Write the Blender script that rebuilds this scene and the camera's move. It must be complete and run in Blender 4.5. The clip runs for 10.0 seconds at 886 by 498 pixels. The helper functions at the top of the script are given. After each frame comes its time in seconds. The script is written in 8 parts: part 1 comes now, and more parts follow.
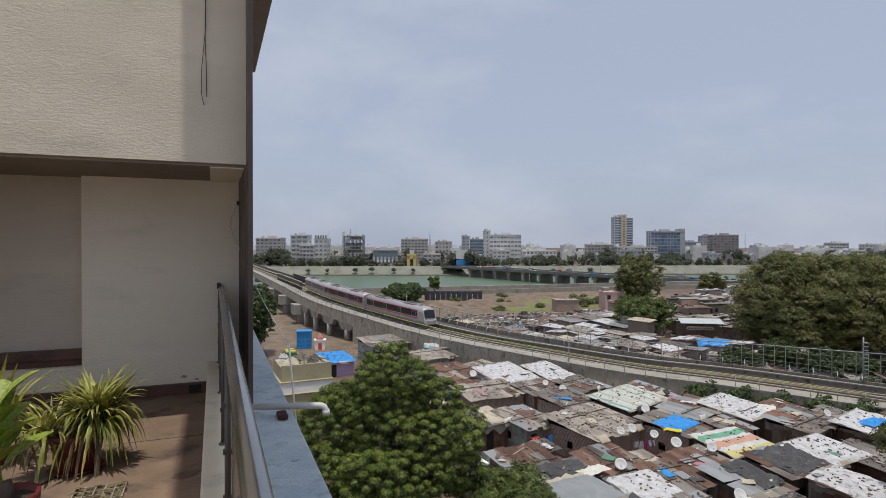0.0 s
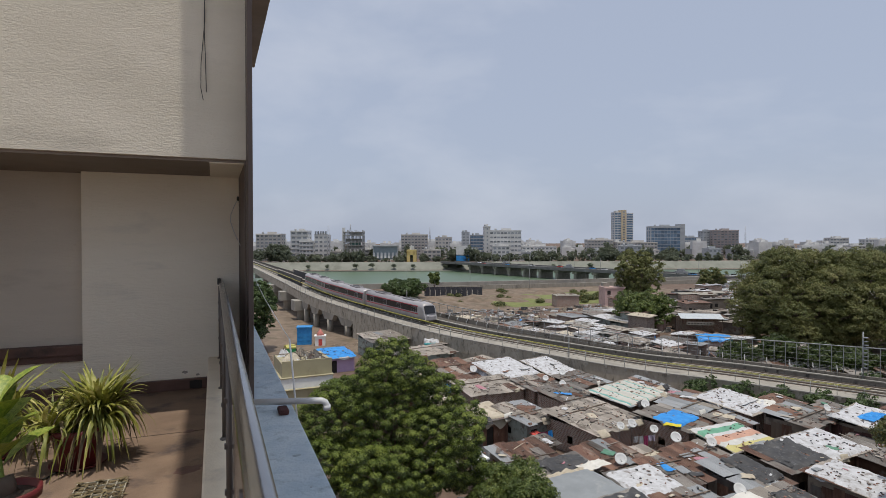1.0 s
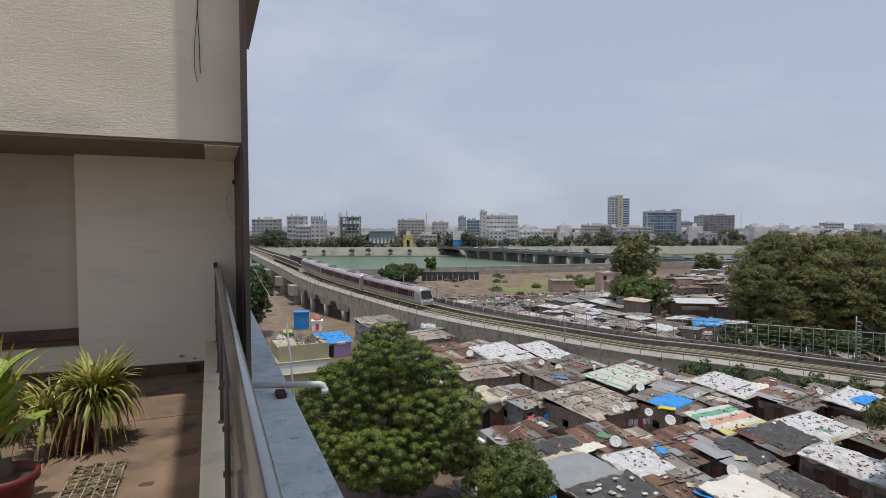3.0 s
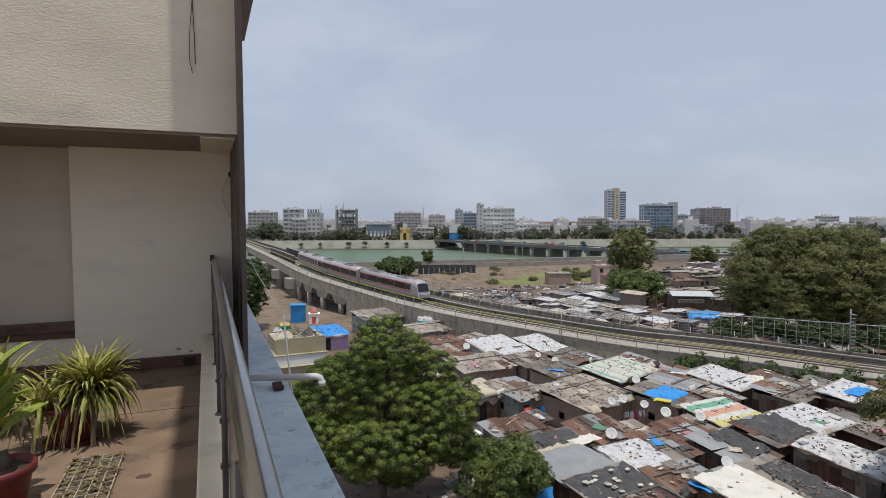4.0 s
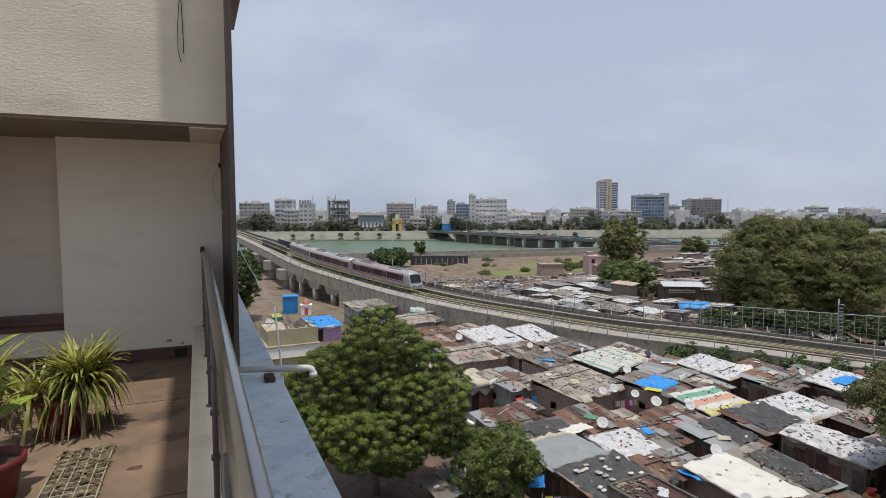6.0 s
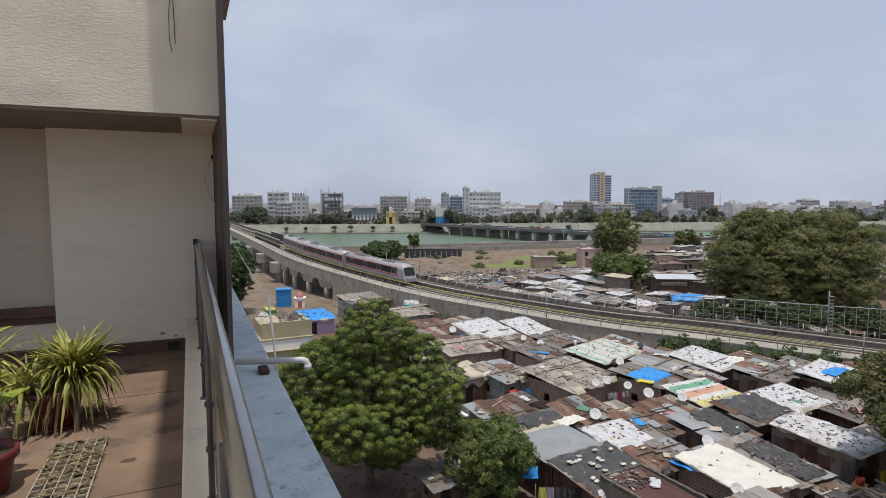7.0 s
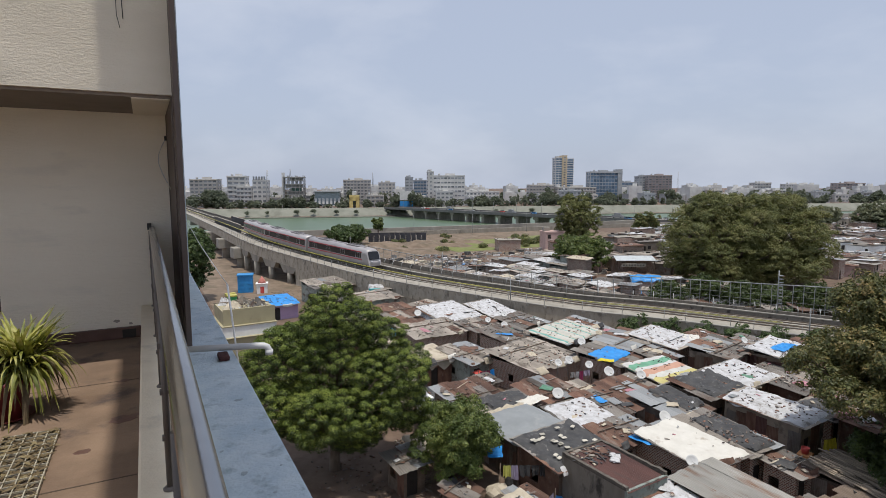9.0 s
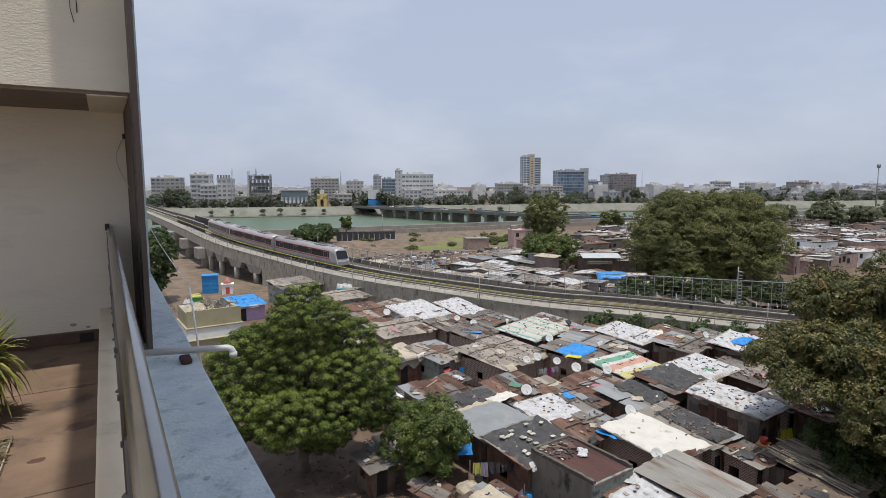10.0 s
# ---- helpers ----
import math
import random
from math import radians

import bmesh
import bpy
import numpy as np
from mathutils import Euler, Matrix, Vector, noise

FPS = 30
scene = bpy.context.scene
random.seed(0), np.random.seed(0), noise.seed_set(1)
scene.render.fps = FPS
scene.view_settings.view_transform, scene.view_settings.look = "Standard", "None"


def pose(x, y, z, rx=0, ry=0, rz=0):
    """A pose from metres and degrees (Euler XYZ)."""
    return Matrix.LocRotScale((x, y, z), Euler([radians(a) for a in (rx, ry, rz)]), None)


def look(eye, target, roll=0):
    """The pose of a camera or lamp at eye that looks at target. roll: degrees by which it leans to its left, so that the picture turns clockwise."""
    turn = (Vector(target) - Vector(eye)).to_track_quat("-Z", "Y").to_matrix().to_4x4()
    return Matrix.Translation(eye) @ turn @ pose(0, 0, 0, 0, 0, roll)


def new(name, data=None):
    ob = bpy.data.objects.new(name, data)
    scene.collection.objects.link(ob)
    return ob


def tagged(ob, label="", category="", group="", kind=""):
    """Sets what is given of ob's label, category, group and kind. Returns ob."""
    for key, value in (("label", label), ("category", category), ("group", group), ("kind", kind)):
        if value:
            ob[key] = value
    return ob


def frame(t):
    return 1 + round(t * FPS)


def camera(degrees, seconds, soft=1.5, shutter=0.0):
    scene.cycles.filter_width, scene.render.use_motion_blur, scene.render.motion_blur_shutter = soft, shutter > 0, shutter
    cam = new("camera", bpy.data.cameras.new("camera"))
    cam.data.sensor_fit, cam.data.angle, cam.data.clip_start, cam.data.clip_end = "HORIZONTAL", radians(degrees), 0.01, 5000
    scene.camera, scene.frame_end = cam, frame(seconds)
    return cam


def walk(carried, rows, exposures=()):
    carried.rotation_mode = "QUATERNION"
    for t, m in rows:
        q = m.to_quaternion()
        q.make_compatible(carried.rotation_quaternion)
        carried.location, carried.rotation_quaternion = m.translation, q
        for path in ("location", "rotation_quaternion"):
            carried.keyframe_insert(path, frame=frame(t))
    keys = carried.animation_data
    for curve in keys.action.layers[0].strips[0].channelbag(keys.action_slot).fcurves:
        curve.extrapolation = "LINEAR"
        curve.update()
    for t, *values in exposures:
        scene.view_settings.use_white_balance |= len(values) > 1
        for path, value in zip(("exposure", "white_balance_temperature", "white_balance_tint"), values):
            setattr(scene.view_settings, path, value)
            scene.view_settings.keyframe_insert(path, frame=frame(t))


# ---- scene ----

# ---- camera ----
cam = camera(76.0, 10.0, soft=0.75)
PATH = [
    (0, (0.016, 0.047, 19.973), (0.765, 1.901, 19.961), 0.0),
    (0.5, (0.016, 0.05, 19.969), (0.764, 1.904, 19.949), -0.1),
    (1, (0.014, 0.052, 19.967), (0.763, 1.906, 19.94), -0.1),
    (1.5, (0.014, 0.058, 19.962), (0.764, 1.912, 19.925), -0.1),
    (2, (0.017, 0.063, 19.961), (0.769, 1.916, 19.908), -0.1),
    (2.5, (0.015, 0.071, 19.957), (0.77, 1.922, 19.89), -0.1),
    (4, (0.014, 0.08, 19.947), (0.784, 1.923, 19.843), -0.1),
    (4.5, (0.018, 0.082, 19.949), (0.792, 1.923, 19.833), -0.1),
    (5, (0.018, 0.079, 19.95), (0.799, 1.916, 19.827), -0.1),
    (5.5, (0.022, 0.074, 19.95), (0.809, 1.909, 19.822), -0.1),
    (7, (0.019, 0.083, 19.941), (0.832, 1.903, 19.78), -0.1),
    (7.5, (0.014, 0.081, 19.932), (0.84, 1.893, 19.756), -0.1),
    (8, (0.03, 0.092, 19.934), (0.88, 1.892, 19.741), -0.2),
    (8.5, (0.036, 0.1, 19.932), (0.919, 1.882, 19.723), -0.2),
    (9, (0.038, 0.088, 19.933), (0.961, 1.849, 19.714), -0.2),
    (9.5, (0.037, 0.079, 19.945), (1.006, 1.815, 19.722), -0.2),
    (10, (0.051, 0.067, 19.941), (1.069, 1.774, 19.717), -0.2),
]
walk(cam, [(t, look(eye, target, roll)) for t, eye, target, roll in PATH], exposures=[(0.0, -0.12), (5.0, 0.0), (10.0, 0.06)])


# ---- world and sun ----
SUN_ELEVATION, SUN_TURN = 80.0, 180.0
world = bpy.data.worlds.new("sky")
scene.world = world
world.use_nodes = True
wn, wl = world.node_tree.nodes, world.node_tree.links
sky = wn.new("ShaderNodeTexSky")
sky.sky_type = "NISHITA"
sky.sun_disc = False
sky.sun_elevation, sky.sun_rotation = radians(SUN_ELEVATION), radians(SUN_TURN)
sky.air_density, sky.dust_density, sky.ozone_density, sky.altitude = 1.0, 3.0, 1.0, 50
haze = wn.new("ShaderNodeMixRGB")
haze.inputs[0].default_value = 0.76
haze.inputs[2].default_value = (4.65, 5.25, 6.6, 1)
wl.new(sky.outputs[0], haze.inputs[1])
# thin high cloud
where, veil, veil_map, cloud_mix = wn.new("ShaderNodeTexCoord"), wn.new("ShaderNodeTexNoise"), wn.new("ShaderNodeMapRange"), wn.new("ShaderNodeMixRGB")
veil.inputs["Scale"].default_value, veil.inputs["Detail"].default_value, veil.inputs["Roughness"].default_value, veil.inputs["Distortion"].default_value = 2.6, 5.0, 0.55, 0.15
veil_map.inputs["From Min"].default_value, veil_map.inputs["From Max"].default_value, veil_map.inputs["To Max"].default_value = 0.44, 0.78, 0.6
flatten = wn.new("ShaderNodeVectorMath")
flatten.operation, flatten.inputs[1].default_value = "MULTIPLY", (1.0, 1.0, 2.2)
wl.new(where.outputs["Generated"], flatten.inputs[0])
wl.new(flatten.outputs[0], veil.inputs["Vector"])
wl.new(veil.outputs["Fac"], veil_map.inputs["Value"])
wl.new(veil_map.outputs[0], cloud_mix.inputs[0])
wl.new(haze.outputs[0], cloud_mix.inputs[1])
cloud_mix.inputs[2].default_value = (6.3, 6.65, 7.5, 1)
wl.new(cloud_mix.outputs[0], wn["Background"].inputs[0])
wn["Background"].inputs[1].default_value = 0.108

sun = new("sun", bpy.data.lights.new("sun", "SUN"))
sun.data.energy, sun.data.angle, sun.data.color = 3.0, radians(0.5), (1.0, 0.95, 0.87)
sun.matrix_world = pose(0, 0, 60, 90 - SUN_ELEVATION, 0, 0)


# ---- materials ----
def rgb(c):
    return (*c, 1.0)


def surface(name, a, b, scale=2.0, rough=0.8, bump=0.15, fine=35.0, metal=0.0, stain=None, stain_scale=0.5, stain_at=0.55, vary=0.0, detail=6.0, stretch=(1, 1, 1)):
    """Two-tone noise, optional stains, fine relief, and a value that varies from object to object."""
    m = bpy.data.materials.new(name)
    m.use_nodes = True
    n, l = m.node_tree.nodes, m.node_tree.links
    bsdf = n["Principled BSDF"]
    bsdf.inputs["Roughness"].default_value, bsdf.inputs["Metallic"].default_value = rough, metal
    co, info = n.new("ShaderNodeTexCoord"), n.new("ShaderNodeObjectInfo")
    shift = n.new("ShaderNodeVectorMath")
    shift.operation = "MULTIPLY_ADD"
    shift.inputs[1].default_value = stretch
    spread = n.new("ShaderNodeMath")
    spread.operation = "MULTIPLY"
    spread.inputs[1].default_value = 61.0
    l.new(info.outputs["Random"], spread.inputs[0])
    l.new(co.outputs["Object"], shift.inputs[0])
    l.new(spread.outputs[0], shift.inputs[2])

    def cloud(s, d=detail):
        t = n.new("ShaderNodeTexNoise")
        t.inputs["Scale"].default_value, t.inputs["Detail"].default_value, t.inputs["Roughness"].default_value = s, d, 0.62
        l.new(shift.outputs[0], t.inputs["Vector"])
        return t.outputs["Fac"]

    def ramp(src, lo, hi):
        r = n.new("ShaderNodeMapRange")
        r.inputs["From Min"].default_value, r.inputs["From Max"].default_value = lo, hi
        l.new(src, r.inputs["Value"])
        return r.outputs[0]

    def mix(f, c1, c2):
        x = n.new("ShaderNodeMixRGB")
        for k, c in ((0, f), (1, c1), (2, c2)):
            if isinstance(c, tuple):
                x.inputs[k].default_value = rgb(c)
            else:
                l.new(c, x.inputs[k])
        return x.outputs[0]

    col = mix(ramp(cloud(scale), 0.35, 0.65), a, b)
    if stain:
        col = mix(ramp(cloud(stain_scale), stain_at, stain_at + 0.12), col, stain)
    if vary:
        hs = n.new("ShaderNodeHueSaturation")
        r = n.new("ShaderNodeMapRange")
        r.inputs["To Min"].default_value, r.inputs["To Max"].default_value = 1 - vary, 1 + vary
        l.new(info.outputs["Random"], r.inputs["Value"])
        l.new(r.outputs[0], hs.inputs["Value"])
        l.new(col, hs.inputs["Color"])
        col = hs.outputs[0]
    l.new(col, bsdf.inputs["Base Color"])
    if bump:
        bp = n.new("ShaderNodeBump")
        bp.inputs["Strength"].default_value, bp.inputs["Distance"].default_value = bump, 0.02
        l.new(cloud(fine, 4.0), bp.inputs["Height"])
        l.new(bp.outputs[0], bsdf.inputs["Normal"])
    return m


def brickwork(name, a, b, mortar, size=(0.23, 0.08), vary=0.15):
    m = surface(name, a, b, vary=vary, bump=0)
    n, l = m.node_tree.nodes, m.node_tree.links
    bsdf = n["Principled BSDF"]
    co = n.new("ShaderNodeTexCoord")
    sep, com, add = n.new("ShaderNodeSeparateXYZ"), n.new("ShaderNodeCombineXYZ"), n.new("ShaderNodeMath")
    l.new(co.outputs["Object"], sep.inputs[0])
    l.new(sep.outputs[0], add.inputs[0])
    l.new(sep.outputs[1], add.inputs[1])
    l.new(add.outputs[0], com.inputs[0])
    l.new(sep.outputs[2], com.inputs[1])
    br = n.new("ShaderNodeTexBrick")
    br.inputs["Scale"].default_value, br.inputs["Brick Width"].default_value, br.inputs["Row Height"].default_value = 1.0, size[0], size[1]
    br.inputs["Mortar Size"].default_value = 0.028
    br.inputs["Mortar"].default_value = rgb(mortar)
    br.inputs["Color2"].default_value = rgb(tuple(0.35 * v for v in a))
    wob, wob_mix = n.new("ShaderNodeTexNoise"), n.new("ShaderNodeVectorMath")
    wob.inputs["Scale"].default_value = 5.0
    wob_mix.operation, wob_mix.inputs[1].default_value = "MULTIPLY_ADD", (0.07, 0.07, 0.0)
    l.new(com.outputs[0], wob.inputs["Vector"])
    l.new(wob.outputs["Color"], wob_mix.inputs[0])
    l.new(com.outputs[0], wob_mix.inputs[2])
    l.new(wob_mix.outputs[0], br.inputs["Vector"])
    old = bsdf.inputs["Base Color"].links[0].from_socket
    l.new(old, br.inputs["Color1"])
    # old mortar smears and soot over the bricks
    smear, pick, over_mix = n.new("ShaderNodeTexNoise"), n.new("ShaderNodeMapRange"), n.new("ShaderNodeMixRGB")
    smear.inputs["Scale"].default_value, smear.inputs["Detail"].default_value, smear.inputs["Roughness"].default_value = 3.2, 8.0, 0.75
    pick.inputs["From Min"].default_value, pick.inputs["From Max"].default_value, pick.inputs["To Max"].default_value = 0.55, 0.72, 0.5
    l.new(com.outputs[0], smear.inputs["Vector"])
    l.new(smear.outputs["Fac"], pick.inputs["Value"])
    l.new(pick.outputs[0], over_mix.inputs[0])
    l.new(br.outputs["Color"], over_mix.inputs[1])
    over_mix.inputs[2].default_value = rgb(tuple(0.85 * v for v in mortar))
    l.new(over_mix.outputs[0], bsdf.inputs["Base Color"])
    bp = n.new("ShaderNodeBump")
    bp.invert = True
    bp.inputs["Strength"].default_value, bp.inputs["Distance"].default_value = 0.6, 0.02
    l.new(br.outputs["Fac"], bp.inputs["Height"])
    l.new(bp.outputs[0], bsdf.inputs["Normal"])
    return m


def foliage(name, dark, light, tip, tuft_scale=0.9, through_light=0.22):
    m = bpy.data.materials.new(name)
    m.use_nodes = True
    n, l = m.node_tree.nodes, m.node_tree.links
    bsdf = n["Principled BSDF"]
    bsdf.inputs["Roughness"].default_value = 0.55
    geo = n.new("ShaderNodeNewGeometry")
    r = n.new("ShaderNodeValToRGB")
    r.color_ramp.elements[0].color, r.color_ramp.elements[1].color = rgb(dark), rgb(tip)
    e = r.color_ramp.elements.new(0.55)
    e.color = rgb(light)
    # leaves differ one by one and tuft by tuft
    co, tuft, share_a, share_b = n.new("ShaderNodeTexCoord"), n.new("ShaderNodeTexNoise"), n.new("ShaderNodeMath"), n.new("ShaderNodeMath")
    tuft.inputs["Scale"].default_value, tuft.inputs["Detail"].default_value = tuft_scale, 2.0
    share_a.operation, share_a.inputs[1].default_value = "MULTIPLY", 0.6
    share_b.operation, share_b.inputs[1].default_value = "MULTIPLY_ADD", 1.5
    l.new(co.outputs["Object"], tuft.inputs["Vector"])
    l.new(geo.outputs["Random Per Island"], share_a.inputs[0])
    offset = n.new("ShaderNodeMath")
    offset.operation, offset.inputs[1].default_value = "SUBTRACT", 0.55
    l.new(share_a.outputs[0], offset.inputs[0])
    l.new(tuft.outputs["Fac"], share_b.inputs[0])
    l.new(offset.outputs[0], share_b.inputs[2])
    l.new(share_b.outputs[0], r.inputs[0])
    l.new(r.outputs[0], bsdf.inputs["Base Color"])
    tr, add = n.new("ShaderNodeBsdfTranslucent"), n.new("ShaderNodeMixShader")
    l.new(r.outputs[0], tr.inputs[0])
    add.inputs[0].default_value = through_light
    l.new(bsdf.outputs[0], add.inputs[1])
    l.new(tr.outputs[0], add.inputs[2])
    l.new(add.outputs[0], n["Material Output"].inputs[0])
    return m


def glass(name, tint, rough=0.05, alpha=0.35):
    m = bpy.data.materials.new(name)
    m.use_nodes = True
    b = m.node_tree.nodes["Principled BSDF"]
    b.inputs["Base Color"].default_value, b.inputs["Roughness"].default_value = rgb(tint), rough
    b.inputs["Alpha"].default_value = alpha
    return m


M = {}
M["plaster"] = surface("cream textured plaster", (0.63, 0.57, 0.455), (0.70, 0.635, 0.515), 1.2, 0.9, 0.30, 44, stain=(0.55, 0.495, 0.40), stain_scale=0.9, stain_at=0.56, stretch=(0.6, 1, 1.7))
M["plaster_low"] = surface("cream wall plaster", (0.82, 0.745, 0.61), (0.87, 0.80, 0.665), 0.9, 0.9, 0.4, 22, stain=(0.71, 0.655, 0.55), stain_scale=1.0, stain_at=0.59, stretch=(0.5, 1, 2.2))
# browner recess plaster, darkened so that the recess shade sits in its colour
M["plaster_shaded"] = surface("brownish plaster darkened for shade", (0.57, 0.505, 0.42), (0.63, 0.56, 0.465), 0.9, 0.9, 0.4, 22, stain=(0.50, 0.44, 0.36), stain_scale=0.8, stain_at=0.57, stretch=(0.5, 1, 2.2))
M["soffit"] = surface("brown soffit", (0.20, 0.165, 0.135), (0.25, 0.205, 0.17), 2, 0.8, 0.1)
M["brown_paint"] = surface("brown painted steel", (0.085, 0.062, 0.05), (0.11, 0.08, 0.065), 3, 0.55, 0.05, stretch=(1, 1, 0.2))
M["brown_trim"] = surface("brown painted skirting", (0.095, 0.050, 0.038), (0.135, 0.072, 0.055), 4, 0.6, 0.2, stain=(0.055, 0.035, 0.028), stain_scale=3)
M["floor"] = surface("worn red-brown terrace floor", (0.155, 0.102, 0.068), (0.245, 0.168, 0.113), 2.2, 0.72, 0.25, 60, stain=(0.085, 0.06, 0.05), stain_scale=2.3, stain_at=0.55)
M["kerb"] = surface("cream cement kerb", (0.74, 0.645, 0.49), (0.81, 0.715, 0.55), 3, 0.85, 0.25, 40, stain=(0.54, 0.475, 0.375), stain_scale=1.6, stain_at=0.58)
M["blue_paint"] = surface("faded blue painted ledge", (0.39, 0.48, 0.545), (0.52, 0.59, 0.625), 5.0, 0.75, 0.6, 34, stain=(0.30, 0.36, 0.40), stain_scale=7.0, stain_at=0.56)
M["steel"] = surface("brushed stainless steel", (0.33, 0.33, 0.335), (0.39, 0.385, 0.38), 6, 0.22, 0.03, 90, metal=1.0, stain=(0.42, 0.40, 0.38), stain_scale=5.0, stain_at=0.62)
M["tinted_glass"] = surface("brown tinted glass", (0.20, 0.165, 0.135), (0.235, 0.195, 0.16), 1, 0.22, 0, stretch=(1, 1, 0.3))
M["brick_wet"] = surface("dark maroon brick", (0.045, 0.014, 0.012), (0.075, 0.022, 0.018), 12, 0.8, 0.4, 40)
M["ledge_worn"] = surface("worn grey cement", (0.26, 0.31, 0.335), (0.34, 0.38, 0.40), 14, 0.9, 0.4, 60)
M["wall_damp"] = surface("damp plaster", (0.30, 0.265, 0.215), (0.40, 0.355, 0.29), 14, 0.9, 0.4, 60)
# stainless posts; the dark surroundings they reflect are put into the base colour
M["post_steel"] = surface("post steel with dark reflection painted in", (0.10, 0.085, 0.075), (0.14, 0.12, 0.105), 4, 0.5, 0.1, metal=0.3)
M["pvc"] = surface("grey plastic pipe", (0.50, 0.50, 0.50), (0.56, 0.56, 0.56), 5, 0.45, 0.04)
M["black"] = surface("black rubber", (0.02, 0.02, 0.02), (0.035, 0.035, 0.035), 8, 0.6, 0.05)
M["white_paint"] = surface("white paint", (0.70, 0.70, 0.68), (0.78, 0.78, 0.76), 2, 0.7, 0.1, vary=0.1)
M["terracotta"] = surface("dark red plastic pot", (0.125, 0.017, 0.019), (0.165, 0.026, 0.027), 4, 0.5, 0.05)
M["soil"] = surface("dark potting soil", (0.05, 0.035, 0.025), (0.09, 0.065, 0.045), 30, 0.95, 0.6)
M["grating"] = surface("cream plastic grating", (0.32, 0.29, 0.225), (0.42, 0.385, 0.30), 8, 0.6, 0.1)
M["spider"] = foliage("variegated spider plant leaf", (0.075, 0.10, 0.013), (0.30, 0.30, 0.05), (0.62, 0.56, 0.23), 9.0)
M["broad"] = foliage("pale mottled green leaf", (0.12, 0.22, 0.04), (0.26, 0.36, 0.08), (0.36, 0.44, 0.13))
M["mottled"] = surface("mottled yellow-green leaf", (0.34, 0.38, 0.07), (0.12, 0.19, 0.022), 48, 0.5, 0.1, 60, stain=(0.07, 0.13, 0.015), stain_scale=26, stain_at=0.57)
M["dry"] = foliage("dry brown leaf", (0.12, 0.085, 0.045), (0.20, 0.15, 0.08), (0.32, 0.26, 0.14), 9)
M["earth"] = surface("dark trodden earth", (0.10, 0.065, 0.046), (0.17, 0.118, 0.085), 0.6, 0.95, 0.5, 4, stain=(0.215, 0.165, 0.122), stain_scale=0.35, stain_at=0.58)
M["sand"] = surface("pale brown bare soil", (0.145, 0.105, 0.073), (0.225, 0.168, 0.118), 0.4, 0.95, 0.4, 3, stain=(0.12, 0.095, 0.062), stain_scale=0.25, stain_at=0.52)
M["grass"] = surface("sparse green grass", (0.12, 0.145, 0.035), (0.19, 0.20, 0.065), 0.5, 0.95, 0.5, 6, stain=(0.20, 0.155, 0.10), stain_scale=0.16, stain_at=0.55)
M["concrete"] = surface("weathered grey concrete", (0.25, 0.228, 0.19), (0.35, 0.32, 0.268), 0.45, 0.9, 0.25, 8, stain=(0.16, 0.148, 0.128), stain_scale=0.5, stain_at=0.57, stretch=(1, 1, 0.5))
M["concrete_wall"] = surface("streaked retaining wall concrete", (0.36, 0.315, 0.245), (0.47, 0.42, 0.34), 0.9, 0.9, 0.5, 6, stain=(0.22, 0.195, 0.155), stain_scale=1.6, stain_at=0.53, stretch=(1, 1, 0.45))
M["concrete_pale"] = surface("pale concrete", (0.275, 0.256, 0.22), (0.35, 0.328, 0.285), 0.3, 0.9, 0.15, 8, stain=(0.23, 0.22, 0.20), stain_scale=0.1)
M["bridge"] = surface("dark weathered bridge concrete", (0.145, 0.14, 0.135), (0.20, 0.19, 0.18), 0.3, 0.9, 0.15, 6, stain=(0.10, 0.095, 0.09), stain_scale=0.2)
M["bank"] = surface("grey-green embankment slabs", (0.175, 0.18, 0.145), (0.235, 0.235, 0.195), 0.12, 0.9, 0.1, 4, stain=(0.15, 0.15, 0.12), stain_scale=0.07)
M["ballast"] = surface("dark grey track bed", (0.075, 0.066, 0.056), (0.125, 0.11, 0.092), 1.2, 0.95, 0.5, 12, stain=(0.05, 0.045, 0.04), stain_scale=0.6, stain_at=0.55)
M["rail_steel"] = surface("rail steel", (0.18, 0.14, 0.115), (0.26, 0.21, 0.17), 3, 0.45, 0.1, metal=0.7)
M["barrier"] = surface("dark metal panels", (0.05, 0.045, 0.045), (0.085, 0.075, 0.075), 2, 0.6, 0.1)
M["yellow"] = surface("yellow painted cover", (0.42, 0.38, 0.08), (0.50, 0.46, 0.12), 2, 0.6, 0.05)
M["galv"] = surface("galvanised steel posts", (0.27, 0.275, 0.27), (0.345, 0.35, 0.345), 3, 0.5, 0.05, metal=0.4)
M["water"] = surface("green river water", (0.085, 0.13, 0.075), (0.10, 0.15, 0.09), 0.02, 0.38, 0.25, 0.5)
M["bark"] = surface("grey-brown bark", (0.10, 0.075, 0.055), (0.16, 0.125, 0.095), 3, 0.95, 0.6, 12, stretch=(1, 1, 0.3))
# dark and pale leaf pair: tuft shade and sunlit young tops put into colour
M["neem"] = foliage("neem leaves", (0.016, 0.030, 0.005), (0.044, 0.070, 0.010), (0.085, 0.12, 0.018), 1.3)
M["neem_lit_young"] = foliage("young neem leaves in sunlit tone", (0.076, 0.122, 0.015), (0.162, 0.214, 0.030), (0.262, 0.305, 0.055), 0.5)
M["green"] = foliage("fresh green leaves", (0.030, 0.054, 0.009), (0.096, 0.136, 0.026), (0.23, 0.26, 0.066))
M["olive"] = foliage("olive brown-tipped leaves", (0.045, 0.062, 0.016), (0.115, 0.135, 0.036), (0.25, 0.20, 0.075))
M["almond"] = foliage("dark almond leaves", (0.036, 0.045, 0.013), (0.115, 0.124, 0.034), (0.31, 0.225, 0.078))
